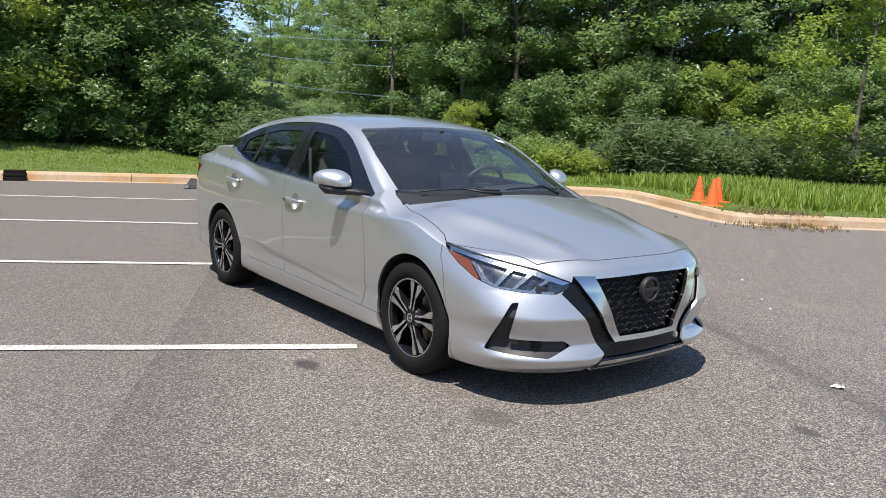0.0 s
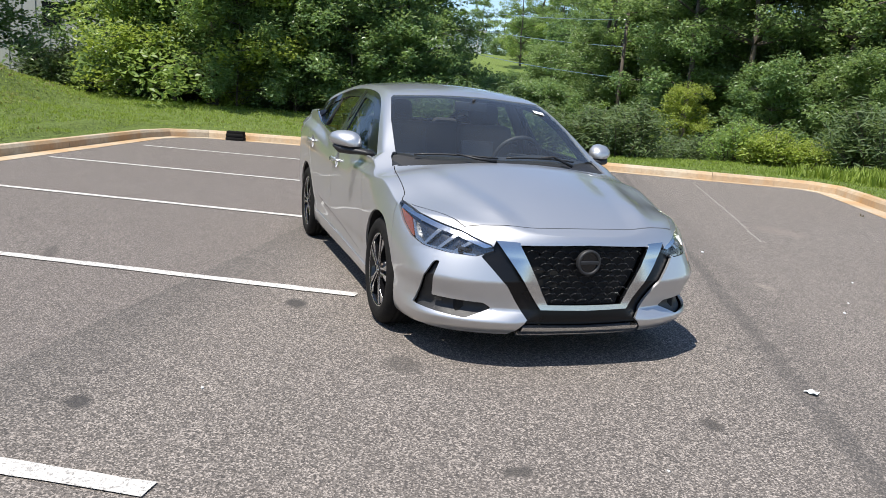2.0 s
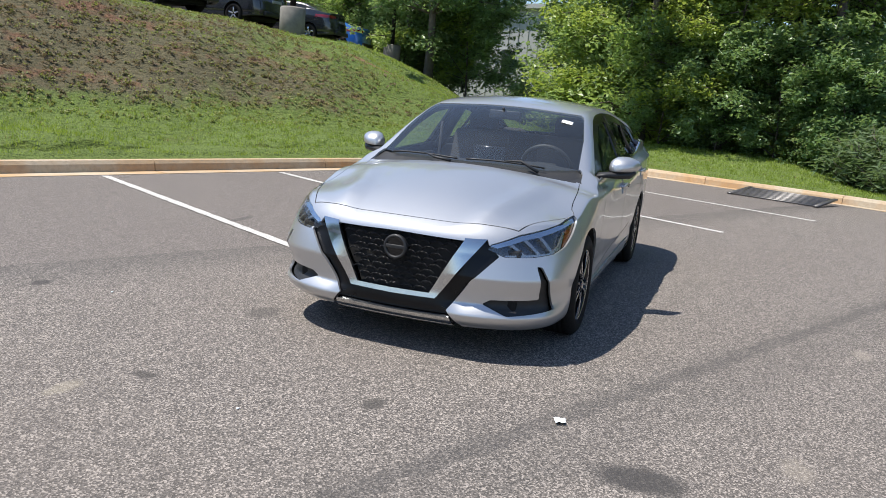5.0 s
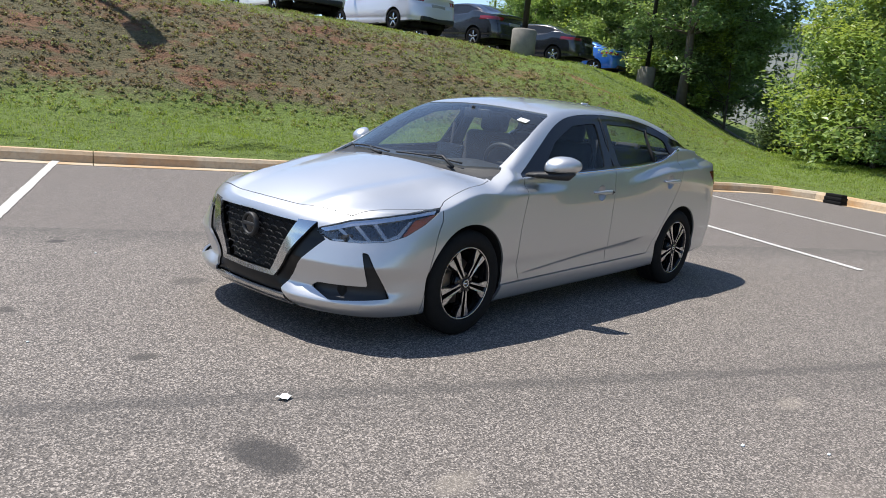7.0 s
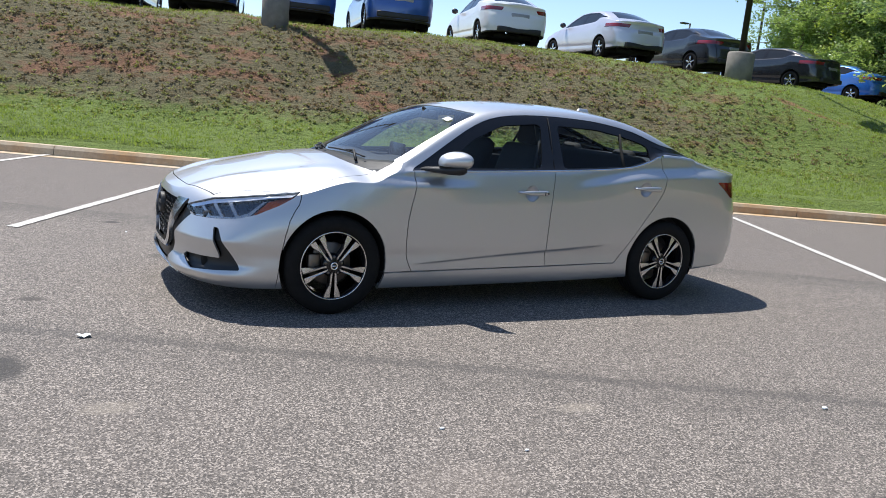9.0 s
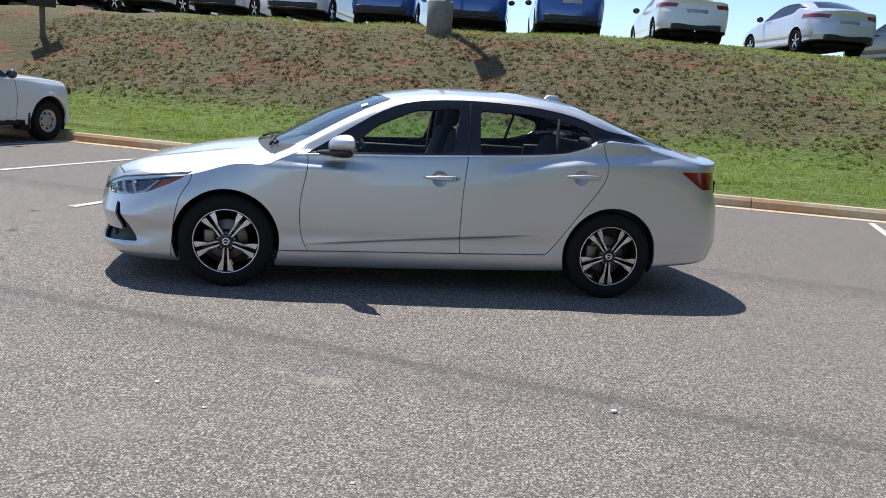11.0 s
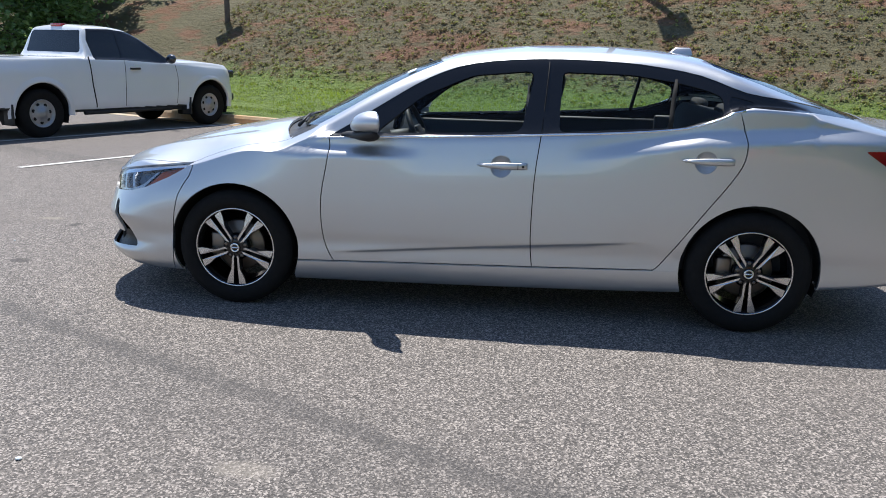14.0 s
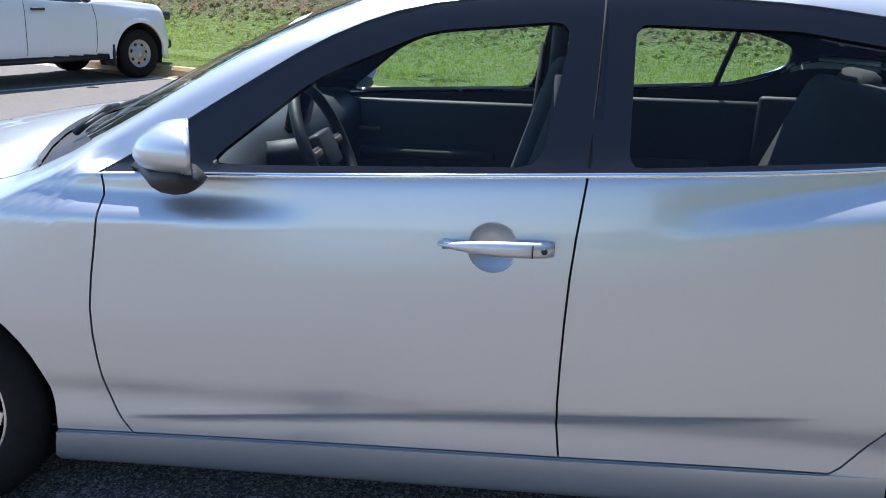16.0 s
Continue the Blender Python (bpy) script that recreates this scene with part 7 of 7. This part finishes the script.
TR_A = -113.7
left = Vector((-math.sin(radians(TR_A)), math.cos(radians(TR_A)), 0))
mid = Vector((6.32, -7.74, 0)) + left * 0.885
truck.matrix_basis = pose(mid.x, mid.y, 0, 0, 0, TR_A)


def truck_y(x, z):
    """Half width of the truck's flank."""
    return (TRUCK["low"](z) - TRUCK["drop"](max(0.0, TRUCK["belt"](x) - z)) * TRUCK["dropf"](x)) * TRUCK["plan"](x)


# truck details: seams, handles, arch flares, lamps, bumper, steps
for sgn in (1, -1):
    for pts in ([(0.90, 1.08), (0.93, 0.80), (0.90, 0.42)], [(-0.14, 1.15), (-0.16, 0.8), (-0.17, 0.42)], [(-0.80, 1.20), (-0.78, 0.8), (-0.72, 0.42)]):
        bm = bmesh.new()
        tube(bm, [(x, sgn * (truck_y(x, z) - 0.002), z) for x, z in refine(pts, 4)], 0.006 if pts[0][0] > -0.5 else 0.012, 5)
        part("door_seam", bm, liner, truck)
    bm = bmesh.new()
    box(bm, -0.06, sgn * 0.90 - 0.025, 1.0, 0.13, sgn * 0.90 + 0.025, 1.035)
    part("door_handle", bm, plastic, truck, "black door handle", bevel=0.01)
    for cx in (1.66, -1.66):
        bm = bmesh.new()
        box(bm, cx - 0.50, sgn * 0.80 - 0.12, 0.22, cx - 0.47, sgn * 0.80 + 0.10, 0.52)
        part("mud_flap", bm, plastic, truck, "black mud flap", bevel=0.008)
        bm = bmesh.new()
        rows = []
        for a in np.linspace(-0.12, math.pi + 0.12, 26):
            rows.append([bm.verts.new((cx + r * math.cos(a), sgn * (truck_y(cx + r * math.cos(a), max(0.4, 0.375 + r * math.sin(a))) + o), 0.375 + r * math.sin(a))) for r, o in ((0.446, -0.03), (0.446, 0.014), (0.462, 0.020), (0.50, 0.008), (0.545, -0.004))])
        for p, q in zip(rows, rows[1:]):
            for j in range(4):
                bm.faces.new((p[j], p[j + 1], q[j + 1], q[j]))
        bmesh.ops.recalc_face_normals(bm, faces=bm.faces[:])
        part("arch_flare", bm, white_paint, truck)
    bm = bmesh.new()
    box(bm, 2.26, sgn * 0.64 - 0.10, 0.84, 2.44, sgn * 0.64 + 0.08, 0.98)
    part("head_lamp", bm, lamp_dark, truck, bevel=0.03)
    bm = bmesh.new()
    tube(bm, [(1.02, sgn * 0.80, 0.34), (-0.9, sgn * 0.80, 0.34)], 0.04, 8)
    part("side_step", bm, plastic, truck, "black side step")
bm = bmesh.new()
box(bm, -0.72, -0.14, 1.655, -0.62, 0.14, 1.70)
part("brake_light", bm, tail_red, truck, "red high brake light", bevel=0.008)
bm = bmesh.new()
box(bm, 2.14, -0.70, 0.40, 2.475, 0.70, 0.56)
part("front_bumper", bm, plastic, truck, "black front bumper", bevel=0.05)

# ---------------------------------------------------------------- poles, sign, cones and small things
k = Mat("bronze_pole", (0.022, 0.02, 0.018), 0.5, 0.4)
k.color(k.mix(k.noise(9, 4), (0.017, 0.016, 0.014), (0.035, 0.031, 0.027)))
bronze = k.m
k = Mat("grey_concrete", (0.22, 0.21, 0.19), 0.9)
k.color(k.mix(k.noise(6, 5), (0.13, 0.12, 0.105), (0.30, 0.28, 0.25))).bump(k.noise(60, 4), 0.006)
grey_concrete = k.m


def light_pole(x, y, high, label, plinth=True, head=1, base_r=0.37):
    z = float(bank(np.float64(x), np.float64(y)))
    ob = thing("lamp_post", label, "lamp post", pose(x, y, z), group="car park lamp posts")
    top = 0.0
    if plinth:
        bm = bmesh.new()
        lathe(bm, [(0.001, -0.4), (base_r, -0.4), (base_r, 0.72), (base_r - 0.03, 0.76), (0.001, 0.76)], steps=28)
        bmesh.ops.recalc_face_normals(bm, faces=bm.faces[:])
        part("plinth", bm, grey_concrete, ob, "round concrete plinth")
        top = 0.75
    bm = bmesh.new()
    box(bm, -0.18, -0.18, top, 0.18, 0.18, top + 0.03)
    part("base_plate", bm, bronze, ob)
    bm = bmesh.new()
    tube(bm, [(0, 0, top), (0, 0, high)], [0.09, 0.07], 10)
    part("pole", bm, bronze, ob, "dark bronze pole")
    if head == 0:
        bm = bmesh.new()
        box(bm, -0.12, -0.30, high - 0.16, 0.46, 0.30, high)
        part("lamp_head", bm, bronze, ob, "square dark flood head", bevel=0.03)
    for s in ((1, -1) if head == 2 else (1,) if head else ()):
        bm = bmesh.new()
        box(bm, s * 0.05, -0.04, high - 0.08, s * 0.35, 0.04, high - 0.02)
        part("arm", bm, bronze, ob)
        bm = bmesh.new()
        box(bm, min(s * 0.3, s * 0.95), -0.2, high - 0.12, max(s * 0.3, s * 0.95), 0.2, high)
        part("lamp_head", bm, bronze, ob, "flat dark lamp head", bevel=0.03)
    return ob


light_pole(-14.62, -10.95, 8.2, "dark lamp post on a round concrete plinth", head=2)
light_pole(-2.1, -13.75, 4.9, "dark lamp post with a square flood head on a plinth", head=0, base_r=0.32)
light_pole(-25.4, -12.55, 9.5, "tall dark lamp post among trees")
light_pole(-37.0, -30.5, 6.2, "far dark lamp post beyond the cars", plinth=False)
light_pole(-44.0, -44.0, 6.4, "far dark lamp post beyond the cars", plinth=False)
light_pole(-19.0, -34.0, 7.5, "far dark lamp post beyond the cars", plinth=False)
light_pole(-37.4, -21.6, 11.0, "tall dark lamp post among trees", plinth=False)

z = float(bank(np.float64(7.9), np.float64(-16.1)))
sign = thing("sign_post", "dark square sign on a wooden post in the bank", "sign", pose(7.9, -16.1, z, 0, 0, 8))
bm = bmesh.new()
box(bm, -0.06, -0.06, -0.3, 0.06, 0.06, 1.75)
part("post", bm, bark, sign, bevel=0.01)
bm = bmesh.new()
box(bm, -0.34, 0.06, 0.72, 0.34, 0.10, 1.75)
part("sign_board", bm, bronze, sign, "blank dark back of a sign board", bevel=0.01)

k = Mat("cone_orange", (0.75, 0.11, 0.02), 0.6)
k.color(k.mix(k.ramp(k.noise(9, 4), (0.4, 0.0), (0.8, 0.4)), (0.80, 0.125, 0.02), (0.5, 0.09, 0.03)))
orange = k.m


def traffic_cone(x, y, turn, tilt, size=1.0):
    ob = thing("traffic_cone", "faded orange traffic cone on the grass by the kerb", "traffic cone", pose(x, y, float(bank(np.float64(x), np.float64(y))) - 0.005, tilt, 0, turn), group="traffic cones")
    bm = bmesh.new()
    lathe(bm, [(0.001, 0.0), (0.145 * size, 0.0), (0.15 * size, 0.03), (0.115 * size, 0.032), (0.11 * size, 0.05), (0.03 * size, 0.45 * size), (0.026 * size, 0.46 * size), (0.018 * size, 0.46 * size), (0.001, 0.40 * size)], steps=24)
    bmesh.ops.recalc_face_normals(bm, faces=bm.faces[:])
    part("cone", bm, orange, ob)
    bm = bmesh.new()
    box(bm, -0.18 * size, -0.18 * size, 0.0, 0.18 * size, 0.18 * size, 0.03)
    part("foot", bm, orange, ob, bevel=0.012)
    return ob


traffic_cone(-4.14, 9.60, 10, 0, 1.05)
traffic_cone(-3.44, 9.02, 34, 0, 1.08)
traffic_cone(-3.95, 9.92, 60, 0, 1.05)

stop = thing("wheel_stop", "weathered black rubber block lying in the gutter", "wheel stop", pose(-12.02, -0.80, 0.0, 0, 0, 70) @ Matrix.Diagonal((0.72, 0.9, 0.92, 1)))
bm = bmesh.new()
for z0, z1, d in ((0.0, 0.07, 0.0), (0.07, 0.085, 0.012), (0.085, 0.15, 0.004), (0.15, 0.162, 0.018), (0.162, 0.22, 0.02)):
    box(bm, -0.27 + d, -0.12 + d, z0, 0.27 - d, 0.12 - d, z1)
part("rubber_block", bm, rubber, stop, bevel=0.02)

k = Mat("cast_iron", (0.10, 0.10, 0.105), 0.45, 0.6)
k.color(k.mix(k.noise(12, 4), (0.07, 0.07, 0.075), (0.19, 0.18, 0.175)))
iron = k.m
grate = thing("storm_drain", "grey barred iron drain grate lying by the kerb", "drain", pose(-9.78, 2.62, 0.05, 0, 0, 64) @ pose(0, 0, 0, 6, 0, 0) @ Matrix.Diagonal((1.3, 1.35, 1.0, 1.0)))
for i in range(8):
    bm = bmesh.new()
    box(bm, -0.60, -0.30 + i * 0.085, 0.0, 0.60, -0.274 + i * 0.085, 0.03)
    part("bar", bm, iron, grate)
for s in (-1, 1):
    bm = bmesh.new()
    box(bm, s * 0.62 - 0.03, -0.32, 0.0, s * 0.62 + 0.03, 0.36, 0.032)
    part("frame", bm, iron, grate)

scrap = thing("paper_scrap", "crumpled white scrap of paper on the asphalt", "litter", pose(2.79, 1.08, 0.004, 0, 0, 20))
bm = bmesh.new()
rng = random.Random(3)
cells = [[bm.verts.new((0.075 * (i / 4 - 0.5) * (1 - 0.3 * (j / 3)), 0.05 * (j / 3 - 0.5), rng.uniform(0, 0.016))) for j in range(4)] for i in range(5)]
for a, b in zip(cells, cells[1:]):
    for j in range(3):
        bm.faces.new((a[j], b[j], b[j + 1], a[j + 1]))
part("sheet", bm, paper, scrap, smooth=False)
for i, (x, y, r) in enumerate(((1.46, 2.64, 0.014), (1.21, 2.93, 0.012), (-0.64, 2.95, 0.02), (3.4, -0.2, 0.01), (0.6, 3.6, 0.012), (2.3, -1.9, 0.011))):
    bm = bmesh.new()
    bmesh.ops.create_icosphere(bm, subdivisions=1, radius=r * 0.75, matrix=Matrix.Translation((x, y, r * 0.36)) @ Matrix.Diagonal((1.3, 0.9, 0.6, 1)))
    tagged(part("pebble", bm, paper, smooth=False), "small pale pebble lying on the asphalt", "pebble", group="pebbles")

# ---------------------------------------------------------------- buildings and wires far behind
k = Mat("white_siding", (0.6, 0.62, 0.64), 0.7)
k.color(k.mix(k.noise(0.7, 4), (0.55, 0.58, 0.61), (0.66, 0.68, 0.70)))
siding = k.m
k = Mat("grey_siding", (0.36, 0.36, 0.36), 0.7)
k.color(k.mix(k.noise(0.7, 4), (0.33, 0.335, 0.34), (0.40, 0.40, 0.39)))
siding_grey = k.m


def shed(x, y, turn, long, deep, high, wall_mat, label, doors):
    """A plain commercial building: wall sheets, roof, trim and openings."""
    ob = thing("commercial_building", label, "building", pose(x, y, 0.1, 0, 0, turn))
    bm = bmesh.new()
    box(bm, -long / 2, 0, -0.5, long / 2, deep, high)
    part("wall", bm, wall_mat, ob, smooth=False)
    n = int(long / 0.9)
    bm = bmesh.new()
    for i in range(n):
        xx = -long / 2 + (i + 0.5) * long / n
        box(bm, xx - 0.05, -0.06, 0, xx + 0.05, 0.0, high - 0.4)
    part("wall_ribs", bm, wall_mat, ob, smooth=False)
    bm = bmesh.new()
    box(bm, -long / 2 - 0.5, -0.5, high, long / 2 + 0.5, deep + 0.5, high + 0.35)
    part("roof", bm, siding_grey, ob, "flat roof edge", smooth=False)
    for s in (-1, 1):
        bm = bmesh.new()
        tube(bm, [(s * (long / 2 - 0.6), -0.12, 0.2), (s * (long / 2 - 0.6), -0.12, high)], 0.09, 8)
        part("downpipe", bm, siding_grey, ob)
    for dx, w, h0, h1 in doors:
        bm = bmesh.new()
        box(bm, dx - w / 2, -0.09, h0, dx + w / 2, -0.02, h1)
        win = part("window", bm, tinted, ob, "dark window opening", smooth=False)
        bm = bmesh.new()
        box(bm, dx - w / 2 - 0.12, -0.12, h1, dx + w / 2 + 0.12, -0.02, h1 + 0.12)
        part("lintel", bm, siding_grey, win, smooth=False)
    return ob


shed(-99.1, 23.0, 70, 28, 18, 9.25, siding, "white metal-sided commercial building far beyond the trees", ((-9, 1.4, 5.8, 7.6), (2, 1.2, 6.0, 7.4), (9, 2.4, 5.0, 7.0)))
shed(-55.0, -13.2, 72, 22, 12, 8.4, siding_grey, "grey metal-sided building behind the trees", ((-3, 1.2, 3.6, 5.2), (3.4, 1.2, 3.6, 5.2)))

for a, b in (((-50.0, 19.5, 7.3), (-26.8, 17.4, 5.2)), ((-50.0, 19.8, 6.0), (-26.8, 17.4, 4.0)), ((-46.0, 17.6, 4.05), (-26.8, 17.45, 2.6)), ((-25.9, 10.9, 1.75), (-24.7, 13.9, 1.3))):
    bm = bmesh.new()
    pts = []
    for t in np.linspace(0, 1, 12):
        p = Vector(a).lerp(Vector(b), t)
        p.z -= 0.5 * t * (1 - t)
        pts.append(p)
    tube(bm, pts, 0.022, 5)
    tagged(part("power_line", bm, lamp_silver), "thin overhead power line in front of trees", "power line", group="power lines")
upole = thing("utility_pole", "dark wooden utility pole among the trees", "utility pole", pose(-26.8, 17.4, 0.0))
bm = bmesh.new()
tube(bm, [(0, 0, -0.4), (0, 0, 5.6)], [0.10, 0.075], 10)
part("pole", bm, bark, upole)
